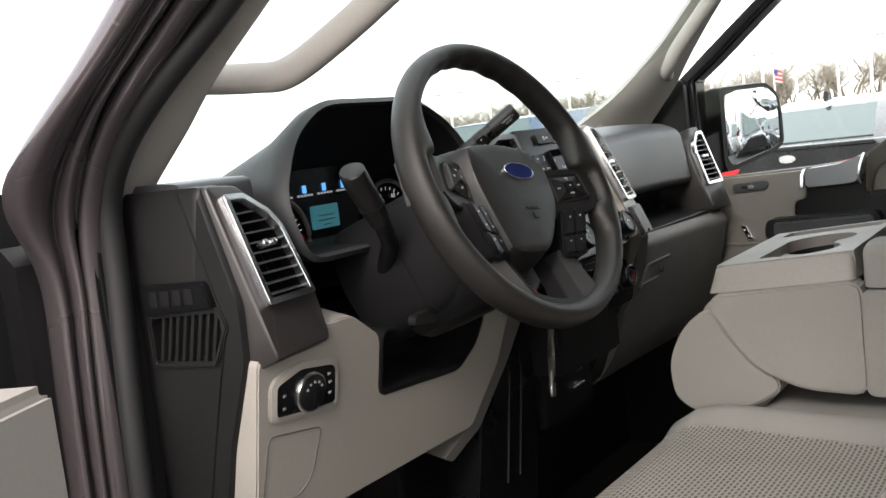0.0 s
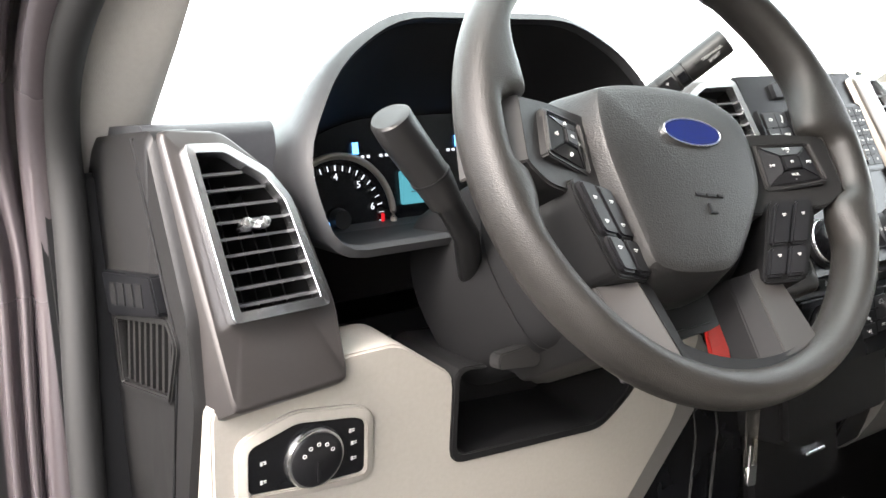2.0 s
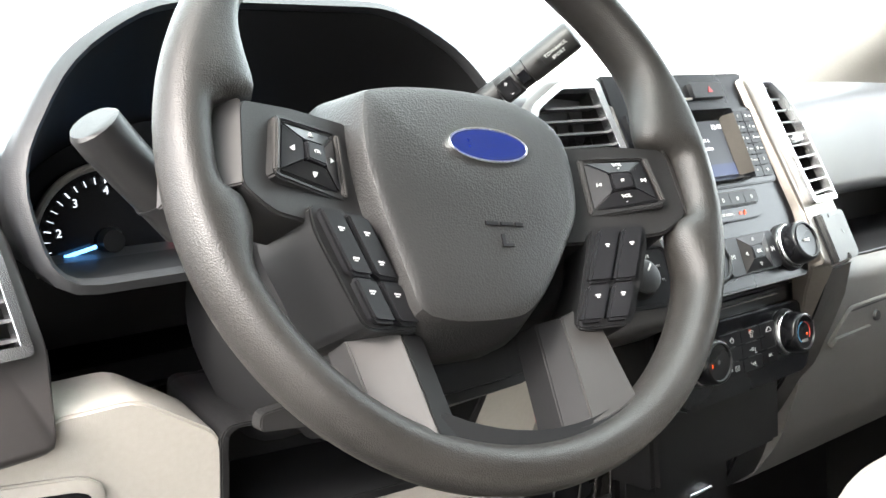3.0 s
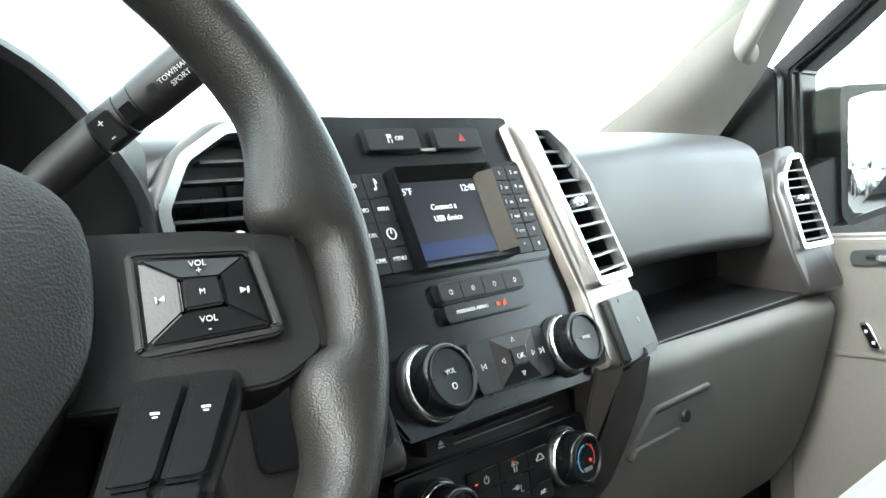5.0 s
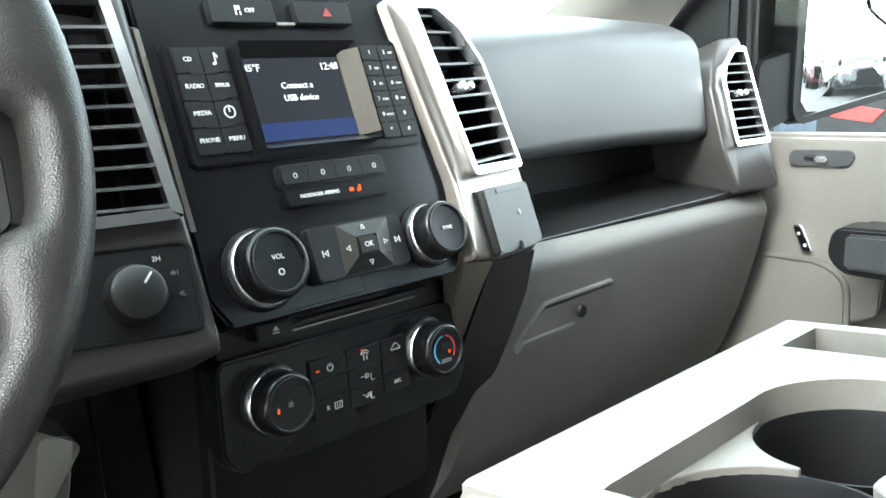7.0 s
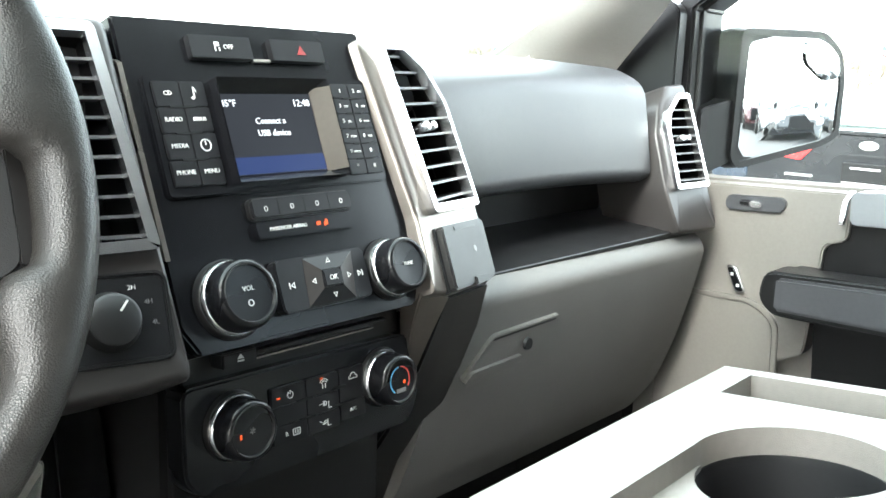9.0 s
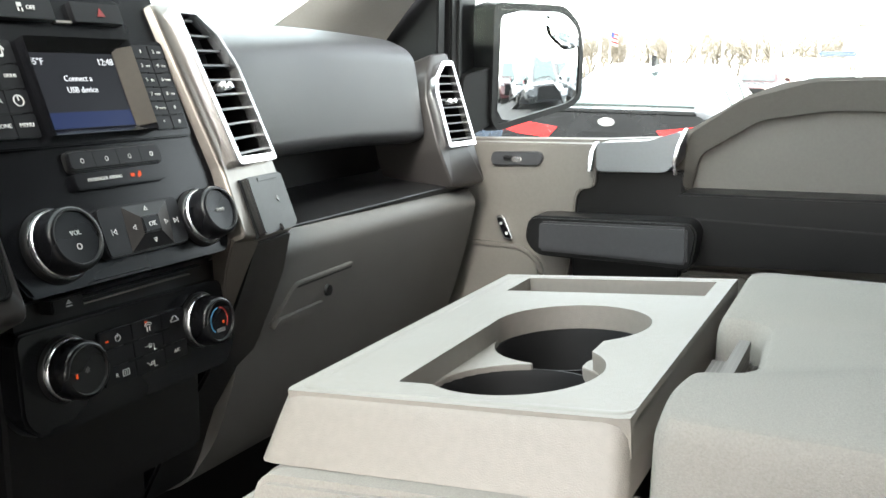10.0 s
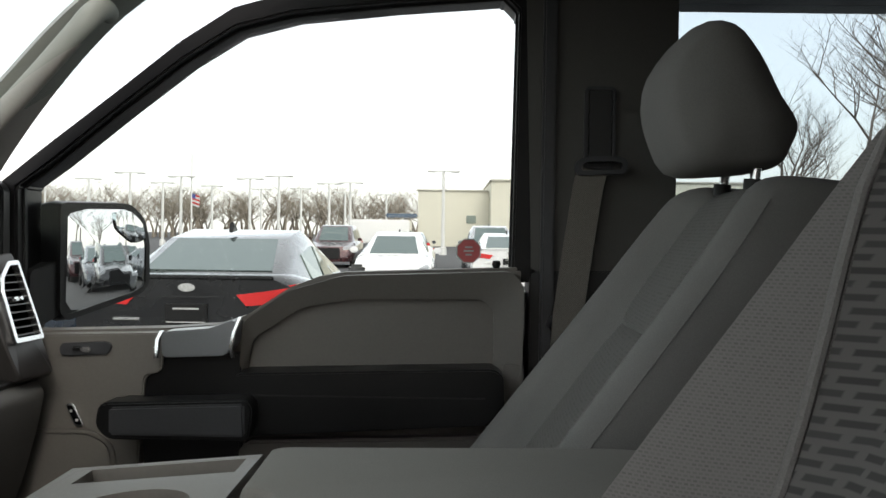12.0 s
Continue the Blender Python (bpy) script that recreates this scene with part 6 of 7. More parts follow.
# sticker on the glass
st = solo("window_sticker", prism([(0.0215 * math.cos(radians(22.5 + 45 * k)), 0.0215 * math.sin(radians(22.5 + 45 * k))) for k in range(8)], -0.0005, 0.0005, axis="x"),
          mat("faded_red_print", (0.55, 0.12, 0.12), 0.6), "faded red octagonal sticker with pale edge on the window", "sticker", pose(0.8365, -0.594, 1.538))
WORLD[st] = pose(0.8365, -0.594, 1.538)
part("border", ring([(0.0215 * math.cos(radians(22.5 + 45 * k)), 0.0215 * math.sin(radians(22.5 + 45 * k))) for k in range(8)], [(0.0195 * math.cos(radians(22.5 + 45 * k)), 0.0195 * math.sin(radians(22.5 + 45 * k))) for k in range(8)], -0.0012, 0.0, axis="x"), WHITE_INK, st, m=WORLD[st])
for dz, w in ((0.006, 0.012), (0.0, 0.016), (-0.006, 0.010)):
    part("text_bar", box(-0.0014, -0.0004, -w / 2, w / 2, dz - 0.0015, dz + 0.0015), WHITE_INK, st, m=WORLD[st])

# door mirror
MM = Matrix.Translation((0.980, 0.046, 1.515)) @ Matrix.Rotation(math.atan2(-0.41, 0.91), 4, "Z")
mir = thing("door_mirror", "black door mirror with convex spotter glass on the passenger side", "mirror", MM)
mo = soft([(-0.112, 0.094), (0.050, 0.097), (0.088, 0.070), (0.100, 0.026), (0.100, -0.056), (0.070, -0.072), (-0.098, -0.106), (-0.113, -0.090)], 0.014, 3)
part("housing", loft([[(x, 0.0, z) for x, z in mo], [(x * 1.03, 0.02, z * 1.03) for x, z in mo], [(x * 0.98, 0.07, z * 0.96) for x, z in mo], [(x * 0.7, 0.11, z * 0.7) for x, z in mo]]), BLACK, mir, "black plastic housing", m=MM)
part("housing_rim", ring(mo, shrink(mo, 0.010), -0.006, 0.004, 0.002), BLACK, mir, m=MM)


def bulged(poly, radius, rings=10):
    """A domed disc that fills an outline."""
    cx, cz = sum(p[0] for p in poly) / len(poly), sum(p[1] for p in poly) / len(poly)
    return loft([[(cx + (x - cx) * f, ((x - cx) ** 2 + (z - cz) ** 2) * f * f / (2 * radius) - 0.007, cz + (z - cz) * f) for x, z in poly] for f in [max(0.002, 1 - k / rings) for k in range(rings + 1)]], caps=False)


part("mirror_glass", bulged(shrink(mo, 0.009), 1.1), MIRROR, mir, "slightly domed mirror glass", m=MM, sharp=80)
sp = soft([(0.010, 0.082), (0.045, 0.084), (0.078, 0.061), (0.086, 0.031), (0.055, 0.024), (0.012, 0.050)], 0.01, 2)
part("spotter_glass", bulged(sp, 0.30), MIRROR, mir, "small domed spotter mirror", m=MM @ pose(0, -0.004, 0), sharp=80)
part("arm", prism(soft([(-0.17, -0.02), (-0.09, 0.0), (-0.09, -0.09), (-0.17, -0.12)], 0.01), 0.0, 0.06, 0.01), BLACK, mir, "black mirror arm", m=MM)

# ---- seat belt on the pillar ----
belt = thing("seat_belt", "grey brown seat belt with upper guide loop on the door pillar", "seat belt", pose(0.79, -0.79, 1.66))
part("webbing", strip([(0.779, -0.784, 1.668), (0.780, -0.777, 1.64), (0.776, -0.762, 1.54), (0.772, -0.748, 1.44), (0.765, -0.735, 1.25), (0.755, -0.715, 1.05)], (0, 1, 0.2), (1, 0, 0), 0.047, 0.0025), BELT, belt, "grey brown belt webbing")
# same belt above the guide, its shade inside the slot put into dark colour
part("webbing", strip([(0.796, -0.797, 1.672), (0.799, -0.797, 1.80)], (0, 1, 0), (1, 0, 0), 0.034, 0.003), PILLAR_DARK, belt)
part("guide", ring(soft([(-0.836, 1.662), (-0.758, 1.658), (-0.756, 1.680), (-0.772, 1.688), (-0.822, 1.690), (-0.838, 1.684)], 0.009), soft([(-0.828, 1.669), (-0.766, 1.666), (-0.766, 1.675), (-0.774, 1.680), (-0.820, 1.681), (-0.829, 1.678)], 0.003), 0.772, 0.788, 0.004, axis="x"), PAD, belt, "dark grey plastic guide loop")
part("slot_frame", ring(rrect(-0.822, -0.772, 1.67, 1.80, 0.008), rrect(-0.816, -0.778, 1.676, 1.794, 0.005), 0.794, 0.803, 0.002, axis="x"), PAD, belt)
part("hook", tube(spline([(0.798, -0.722, 1.418), (0.786, -0.724, 1.432), (0.782, -0.735, 1.436), (0.784, -0.748, 1.428)], 4), 0.006, 10), PAD, belt, "grey plastic belt stop")


# ---- seats ----
def slim_back(s, cx):
    """Backrest seen from the side: rounded bolsters, a recessed insert in two panels and a flat flank."""
    base, up, out = Vector((cx, -0.492, 1.10)), Vector((0, -0.587, 0.8097)), Vector((0, 0.8097, 0.587))
    H = 0.648

    def at(u, d, h):
        k = max(0.0, min(1.0, (h - 0.30) / (H - 0.30)))
        w = 1.0 - 0.16 * max(0.0, (h - 0.50) / 0.15) ** 2
        return base + up * (h - 0.55 * k * k * d) + out * d + Vector((u * w, 0, 0))

    def dip(h):
        return 0.024 - 0.008 * max(0.0, min(1.0, (h - 0.40) / 0.22))

    def floor_at(u, h):
        return -dip(h) - 0.008 * u / 0.125

    def section(h, drop, tuck):
        far = [(0.214, -0.075), (0.213, -0.040), (0.209, -0.018), (0.201, -0.005), (0.188, 0.003), (0.172, 0.002), (0.156, -0.006), (0.140, -0.019)]
        near = [(0.212, -0.075), (0.211, -0.045), (0.206, -0.022), (0.196, -0.010), (0.183, -0.004), (0.170, -0.003), (0.156, -0.007), (0.140, -0.014)]
        bulk = 0.016 * max(0.0, 1 - h / 0.5)
        mid = [(u, floor_at(u, h) - 0.008) for u in (0.126, 0.07, 0.0, -0.07, -0.126)]
        front = [(u, d + bulk) for u, d in far] + mid + [(-u, d) for u, d in near[::-1]]
        rear = [(-0.211, -0.100), (-0.195, -0.118), (-0.10, -0.130), (0.0, -0.132), (0.10, -0.130), (0.195, -0.118), (0.211, -0.100)]
        return [at(u * (1 - tuck), max(-0.125, d - drop) if d > -0.08 else d + drop * 0.6, h) for u, d in front + rear]
    hs = [H * k / 24 for k in range(24)]
    loops = [section(h, 0.0, 0.0) for h in hs] + [section(H + e, q, f) for e, q, f in ((-0.012, 0.001, 0.0), (0.0, 0.005, 0.01), (0.008, 0.012, 0.03), (0.013, 0.022, 0.06), (0.015, 0.036, 0.10))]
    part("backrest", loft(loops), CLOTH_BACK, s, "grey cloth backrest with rounded bolsters", sharp=70)

    def panel(h0, h1, dark):
        bm = bmesh.new()
        rows = []
        for j in range(15):
            h = h0 + (h1 - h0) * j / 14
            edge = 0.005 * (abs(j - 7) / 7) ** 8
            rows.append([bm.verts.new(at(0.124 * (i - 7) / 7, floor_at(0.124 * (i - 7) / 7, h) - 0.001 - edge - 0.006 * (abs(i - 7) / 7) ** 8 + 0.004 * math.cos((i - 7) / 7 * 1.5), h)) for i in range(15)])
        for a, b in zip(rows, rows[1:]):
            for i in range(14):
                bm.faces.new((a[i], a[i + 1], b[i + 1], b[i]))
        bmesh.ops.solidify(bm, geom=bm.faces[:], thickness=0.008)
        return part("back_insert", bm, dark, s, "lighter woven cloth insert panel", sharp=70)
    panel(0.03, 0.455, INSERT_RIB)
    panel(0.460, H - 0.004, INSERT_RIB)
    for q in (-1, 1):
        part("seam", tube([at(q * 0.2095, -0.020, 0.03 + (H - 0.05) * k / 20) for k in range(21)], 0.0010, 6), CLOTH_BACK, s, "stitched seam")


def seat(cx, name, label, dy=0.0, bol=0.05, rise=0.0):
    """A front seat: reclined back with bolsters, cushion and head restraint."""
    s = thing(name, label, "seat", pose(cx, -0.4 + dy, 0.78), group="front seats")
    base = Vector((0, -0.50 + dy, 1.06 + rise))
    up = Vector((0, -0.565, 0.83)).normalized()
    out = Vector((0, up.z, -up.y)).normalized()      # towards the front
    H = 0.66

    def width(h):
        return (0.235 if cx < 0 else 0.208) + 0.012 * math.sin(math.pi * min(1, h / 0.5)) - 0.075 * max(0, (h - 0.55) / 0.15) ** 2

    def depth(u, h):
        """Front surface: bolsters stand forward of the middle."""
        b = math.exp(-((abs(u) - 0.72) / 0.14) ** 2)
        fade = max(0.0, min(1.0, (0.78 - h) / 0.2))
        edge = max(0, abs(u) - 0.74) / 0.26
        lum = 0.012 * math.cos(u * 1.6) * math.sin(math.pi * min(1, h / 0.6))
        top = max(0, (h - 0.62) / 0.08)
        return 0.060 + bol * b * fade - 0.085 * edge ** 1.6 + lum - 0.035 * min(1, top) ** 2

    def spot(u, h, off=0.0):
        return base + up * h + Vector((cx + u * width(h), 0, 0)) + out * (depth(u, h) + off)
    us = [-1 + 2 * k / 28 for k in range(29)]
    if cx > 0:
        slim_back(s, cx)
    else:
        loops = []
        hs = [0.0, 0.06, 0.12, 0.2, 0.28, 0.36, 0.44, 0.50, 0.54, 0.58, 0.62, 0.655, 0.68, 0.695, 0.70]
        for h in hs:
            front = [spot(u, h) for u in us]
            t = max(0, (h - 0.62) / 0.08)
            rear = [base + up * h + Vector((cx + u * width(h) * 0.97, 0, 0)) - out * (0.065 * (1 - 0.5 * t * t) * (1 - 0.5 * abs(u) ** 6)) for u in us[::-1]]
            loops.append(front + rear)
        part("backrest", loft(loops), BOLSTER, s, "grey cloth backrest with bolsters", sharp=70)

        def patch(u0, u1, h0, h1, off=0.005, thick=0.006):
            nu, nh = 16, 16
            wid = lambda h: 1 + 0.3 * max(0, min(1, (h - 0.38) / 0.2))
            g1 = [[spot((u0 + (u1 - u0) * i / nu) * wid(h0 + (h1 - h0) * j / nh), h0 + (h1 - h0) * j / nh, off) for i in range(nu + 1)] for j in range(nh + 1)]
            bm = bmesh.new()
            vs = [[bm.verts.new(p) for p in r] for r in g1]
            for j in range(nh):
                for i in range(nu):
                    bm.faces.new((vs[j][i], vs[j][i + 1], vs[j + 1][i + 1], vs[j + 1][i]))
            res = bmesh.ops.solidify(bm, geom=bm.faces[:], thickness=thick)
            return bm
        iw = 0.52
        ins = INSERT_BACK
        part("back_insert", patch(-iw, iw, 0.02, 0.40), ins, s, "patterned cloth insert", sharp=70)
        part("back_insert", patch(-iw, iw, 0.405, 0.645), ins, s, "patterned cloth insert", sharp=70)
        part("seam", tube([spot(iw * (k / 10 - 1), 0.4025, 0.004) for k in range(21)], 0.0025, 8), PAD, s)
        for q in (-iw - 0.01, iw + 0.01):
            part("seam", tube([spot(q * (1 + 0.3 * max(0, min(1, (0.02 + 0.625 * k / 20 - 0.38) / 0.2))), 0.02 + 0.625 * k / 20, 0.003) for k in range(21)], 0.003, 8), CLOTH_BACK, s)
    # cushion
    def ctop(u, v):
        b = math.exp(-((abs(u) - 0.84) / 0.15) ** 2)
        return (1.152 if cx < 0 else 1.100) + 0.030 * v + 0.030 * b * (0.4 + 0.6 * (1 - v)) - 0.03 * max(0, abs(u) - 0.9) / 0.1
    cl = []
    for k in range(15):
        v = k / 14
        y = -0.62 + dy + 0.475 * v
        drop = 0.030 * max(0, (v - 0.86) / 0.14) ** 2
        top = [(cx + u * 0.235, y, ctop(u, v) - drop) for u in us]
        bot = [(cx + u * 0.225, y - 0.03 * v, 0.93) for u in us[::-1]]
        cl.append(top + bot)
    cl.append([(x, y + 0.012, 0.93 + (z - 0.93) * 0.75) for x, y, z in cl[-1]])
    part("cushion", loft(cl), CLOTH, s, "beige grey cloth seat cushion", sharp=75)
    bm = bmesh.new()
    vs = []
    for k in range(15):
        v = 0.05 + 0.93 * k / 14
        y = -0.62 + dy + 0.475 * v
        drop = 0.030 * max(0, (v - 0.86) / 0.14) ** 2
        vs.append([bm.verts.new((cx + u * 0.62 * 0.235, y, ctop(u * 0.62, v) - drop + 0.003)) for u in us])
    for a, b in zip(vs, vs[1:]):
        for i in range(28):
            bm.faces.new((a[i], a[i + 1], b[i + 1], b[i]))
    bmesh.ops.solidify(bm, geom=bm.faces[:], thickness=0.006)
    part("cushion_insert", bm, INSERT_SEAT, s, "stitched cloth seat insert", sharp=75)
    part("seat_base", box(cx - 0.22, cx + 0.22, -0.60 + dy, -0.18 + dy, 0.76, 0.94, 0.03), BLACK, s)
    # head restraint
    hl = []
    prof = [(-0.790, 1.735), (-0.797, 1.775), (-0.836, 1.822), (-0.876, 1.826), (-0.910, 1.790), (-0.940, 1.735), (-0.963, 1.700), (-0.955, 1.672), (-0.940, 1.652), (-0.886, 1.645), (-0.825, 1.648), (-0.797, 1.70)]
    prof = [(p.x, p.y) for p in [v.to_2d() for v in spline([(y, z, 0) for y, z in prof + prof[:1]], 3)[:-1]]]
    cyp, czp = sum(p[0] for p in prof) / len(prof), sum(p[1] for p in prof) / len(prof)
    for k in range(17):
        u = -1 + k / 8
        f = (1 - abs(u) ** 3.2) ** (1 / 3.2) if abs(u) < 1 else 0.02
        f = 0.35 + 0.65 * f if abs(u) < 1 else 0.3
        hl.append([(cx + u * 0.108, cyp + (y - cyp) * f * 0.90 + dy + 0.12, czp - (0.010 if cx > 0 else 0) + (z - czp) * f * 0.95) for y, z in prof])
    part("headrest", loft(hl), CLOTH_BACK, s, "grey cloth head restraint", sharp=75)
    for q in (-0.06, 0.06):
        part("headrest_post", tube([(cx + q, -0.785 + dy, 1.60), (cx + q, -0.79 + dy, 1.66)], 0.006, 12), CHROME, s, "chrome post")
        part("post_sleeve", tube([(cx + q, -0.784 + dy, 1.60), (cx + q, -0.786 + dy, 1.632)], 0.011, 12), BLACK, s)
    return s


seat(0.442, "passenger_seat", "grey cloth passenger seat with ribbed insert and head restraint", -0.12, 0.045, 0.02)
seat(-0.42, "driver_seat", "grey cloth driver's seat with stitched light insert", -0.043, 0.075)

# ---- centre seat folded down as a console ----
con = thing("centre_console", "beige folded centre seat console with cup holders and padded lid", "console", pose(-0.012, -0.4105, 1.062))
WORLD[con] = pose(0.01, -0.4, 1.05)      # the parts are drawn about this point
# shell with openings: rim pieces round a tray and two cups
MS = pose(0.012, -0.305, 1.350) @ pose(0, 0, 0, -5.2, 0, 0)
X0, X1, Y0, Y1 = -0.143, 0.150, -0.088, 0.081


def match(inner_fn, rect, n=180):
    """Points round a hole about the origin, and on a rectangle in the same directions."""
    x0, x1, y0, y1 = rect
    o, i = [], []
    for k in range(n):
        a = 2 * math.pi * (k + 0.5) / n
        c, s = math.cos(a), math.sin(a)
        t = min((x1 if c > 0 else x0) / c, (y1 if s > 0 else y0) / s)
        o.append((c * t, s * t))
        i.append(inner_fn(a))
    for p in ((x1, y0), (x1, y1)):
        o[min(range(n), key=lambda k: math.dist(o[k], p))] = p
    return o, i


def cups_outline(a):
    """Two overlapping round cups joined by a waist."""
    c, s = math.cos(a), math.sin(a)
    best = 0.0
    for k in range(1, 960):
        d = k * 0.0001
        x, y = c * d, s * d
        inside = (x + 0.046) ** 2 + y * y < 0.0455 ** 2 or (x - 0.046) ** 2 + y * y < 0.0465 ** 2 or (abs(x) < 0.035 and -0.030 < y <= 0) or (-0.082 < x < 0.046 and 0 < y < 0.0462)
        if inside:
            best = d
    return (c * best, s * best)


cc = (-0.036, -0.014)
TX = cc[0] + 0.126
oc, ic = match(cups_outline, (X0 - cc[0], 0.126, Y0 - cc[1], Y1 - cc[1]))
oc, ic = [(x + cc[0], y + cc[1]) for x, y in oc], [(x + cc[0], y + cc[1]) for x, y in ic]
shell = part("shell", ring(oc, ic, 0.0, -0.017, 0.0, axis="z"), BEIGE_DIMMED, con, "beige plastic shell with two cup holders", m=MS)
part("top_plate", ring([(TX, Y0), (X1, Y0), (X1, Y1), (TX, Y1)], [(TX + 0.003, Y0 + 0.012), (X1 - 0.012, Y0 + 0.012), (X1 - 0.012, Y1 - 0.022), (TX + 0.003, Y1 - 0.022)], 0.0, -0.03, 0.0, axis="z"), BEIGE_DIMMED, con, m=MS)
part("tray", box(cc[0] + 0.122, X1 - 0.008, Y0 + 0.008, Y1 - 0.018, -0.04, -0.014), BEIGE_DIMMED, con, "shallow coin tray", m=MS)
rim_at = lambda d, z: [(x, y, z) for x, y in soft([(X0 - d, Y0), (X1 + d, Y0), (X1 + d, Y1 + d), (X0 - d, Y1 + d)], 0.010, 3)]
side_l = loft([rim_at(d, z) for d, z in ((-0.012, -0.0008), (-0.009, 0.0002), (-0.005, 0.0004), (-0.001, -0.001), (0.0015, -0.004), (0.0035, -0.009), (0.006, -0.016), (0.012, -0.033))], caps=False)
part("shell_side", side_l, BEIGE_DIMMED, con, m=MS, sharp=50)
for x, dd in ((cc[0] - 0.046, 0.0), (cc[0] + 0.046, 0.0)):
    part("cup_well", loft([[(r * math.cos(2 * math.pi * k / 36), r * math.sin(2 * math.pi * k / 36), d) for k in range(36)] for r, d in ((0.0470, -0.015), (0.0455, -0.015), (0.0440, -0.019), (0.0405, -0.090), (0.0395, -0.092), (0.0, -0.092), )][:5] + [[(0.001 * math.cos(2 * math.pi * k / 36), 0.001 * math.sin(2 * math.pi * k / 36), -0.092) for k in range(36)]], caps=False), INNER, con, "black rubber cup holder", m=MS @ pose(x, cc[1], 0))
bow = lambda x, a0, a1: [(x + 0.0454 * math.cos(radians(a0 + (a1 - a0) * k / 8)), 0.0454 * math.sin(radians(a0 + (a1 - a0) * k / 8))) for k in range(9)]
part("cup_divider", prism([(-0.044, 0.0460)] + bow(-0.046, 87, 10) + bow(0.046, 170, 93) + [(0.044, 0.0460)], -0.06, -0.012, 0.002, axis="z"), BEIGE_DIMMED, con, m=MS @ pose(cc[0], cc[1], 0))
part("cup_ledge", prism([(-0.0815, 0.0460), (-0.0815, 0.029)] + bow(-0.046, 141, 93) + [(-0.048, 0.0460)], -0.05, -0.012, 0.0015, axis="z"), BEIGE_DIMMED, con, m=MS @ pose(cc[0], cc[1], 0))
part("cup_divider", prism(soft([(-0.034, -0.044), (0.034, -0.044), (0.018, -0.030), (0.007, -0.016), (-0.007, -0.016), (-0.018, -0.030)], 0.004), -0.06, -0.010, 0.003, axis="z"), BEIGE_DIMMED, con, m=MS @ pose(cc[0], cc[1] - 0.006, 0))
# padded lid with a latch notch
lid = [(-0.145, -0.404), (-0.100, -0.400), (-0.072, -0.404), (-0.066, -0.424), (-0.055, -0.431), (0.012, -0.427), (0.022, -0.420), (0.027, -0.400), (0.155, -0.398), (0.165, -0.41), (0.165, -0.70), (0.150, -0.748), (0.115, -0.762), (-0.10, -0.762), (-0.135, -0.745), (-0.145, -0.70)]
ll = soft(lid, 0.014, 4)
lid_h = lambda y: 0.012 * (-0.40 - y)
part("lid", loft([[(x, y, 1.315) for x, y in ll], [(x, y, 1.349 + lid_h(y)) for x, y in ll]] +
                 [[(x, y, 1.349 + 0.016 * math.sin(radians(a)) + lid_h(y)) for x, y in shrink(ll, 0.0065 * (1 - math.cos(radians(a))))] for a in (18, 36, 54, 72, 90)]), CLOTH, con, "padded grey cloth lid", sharp=28)
part("latch", box(-0.066, 0.026, -0.434, -0.402, 1.318, 1.357, 0.013, 4), BOLSTER, con, "ribbed fabric latch tab")
# upholstered body under the shell
bp = soft([(-0.75, 1.318), (-0.402, 1.312), (-0.402, 1.186), (-0.75, 1.175)], 0.008, 3)
part("body", prism(bp, -0.155, 0.175, 0.022, axis="x", seg=5), CLOTH, con, "grey cloth folded seat back", sharp=60)
bf = soft([(-0.405, 1.326), (-0.225, 1.309), (-0.220, 1.290), (-0.243, 1.250), (-0.275, 1.212), (-0.33, 1.19), (-0.405, 1.186)], 0.02, 4)
part("body", join(prism(bf, -0.157, -0.120, 0.015, axis="x", seg=4), prism(bf, 0.140, 0.177, 0.015, axis="x", seg=4),
                  prism(soft([(-0.405, 1.25), (-0.215, 1.25), (-0.215, 1.24), (-0.25, 1.205), (-0.32, 1.19), (-0.405, 1.186)], 0.01), -0.125, 0.145, axis="x"),
                  prism(soft([(-0.232, 1.300), (-0.215, 1.300), (-0.20, 1.285), (-0.215, 1.24), (-0.235, 1.24)], 0.006), -0.125, 0.145, axis="x")), CLOTH, con, "grey cloth folded seat front", sharp=60)
nose = soft([(-0.222, 1.298), (-0.180, 1.268), (-0.155, 1.218), (-0.160, 1.170), (-0.188, 1.150), (-0.25, 1.155), (-0.31, 1.19), (-0.27, 1.23)], 0.03, 5)
part("nose", prism(nose, -0.150, 0.170, 0.030, axis="x", seg=5), CLOTH, con, "rounded cloth front", sharp=60)
part("centre_cushion", prism(soft([(-0.27, 1.162), (-0.74, 1.172), (-0.74, 0.95), (-0.27, 0.95), (-0.25, 1.12)], 0.04, 5), -0.178, 0.178, 0.03, axis="x", seg=3), CLOTH, con, "grey cloth centre seat cushion", sharp=60)

# ---- pedals ----
for x, w, z in ((-0.35, 0.07, 0.93), (-0.22, 0.05, 0.92)):
    solo("pedal", join(box(x - w / 2, x + w / 2, 0.14, 0.155, z - 0.04, z + 0.04, 0.006), box(x - 0.012, x + 0.012, 0.15, 0.30, z, z + 0.02, 0.004), box(x - 0.010, x + 0.010, 0.28, 0.37, z, z + 0.22, 0.004)), RUBBER, "black rubber pedal under the dashboard", "pedal", group="pedals")
solo("toll_tag", prism([(0.217, 1.831), (0.177, 1.836), (0.111, 1.817), (0.151, 1.795)], -0.004, 0.0, 0.001, axis="x"), mat("brown_tag_plastic", (0.30, 0.20, 0.17), 0.5), "flat brown plastic tag hanging below the mirror", "tag")
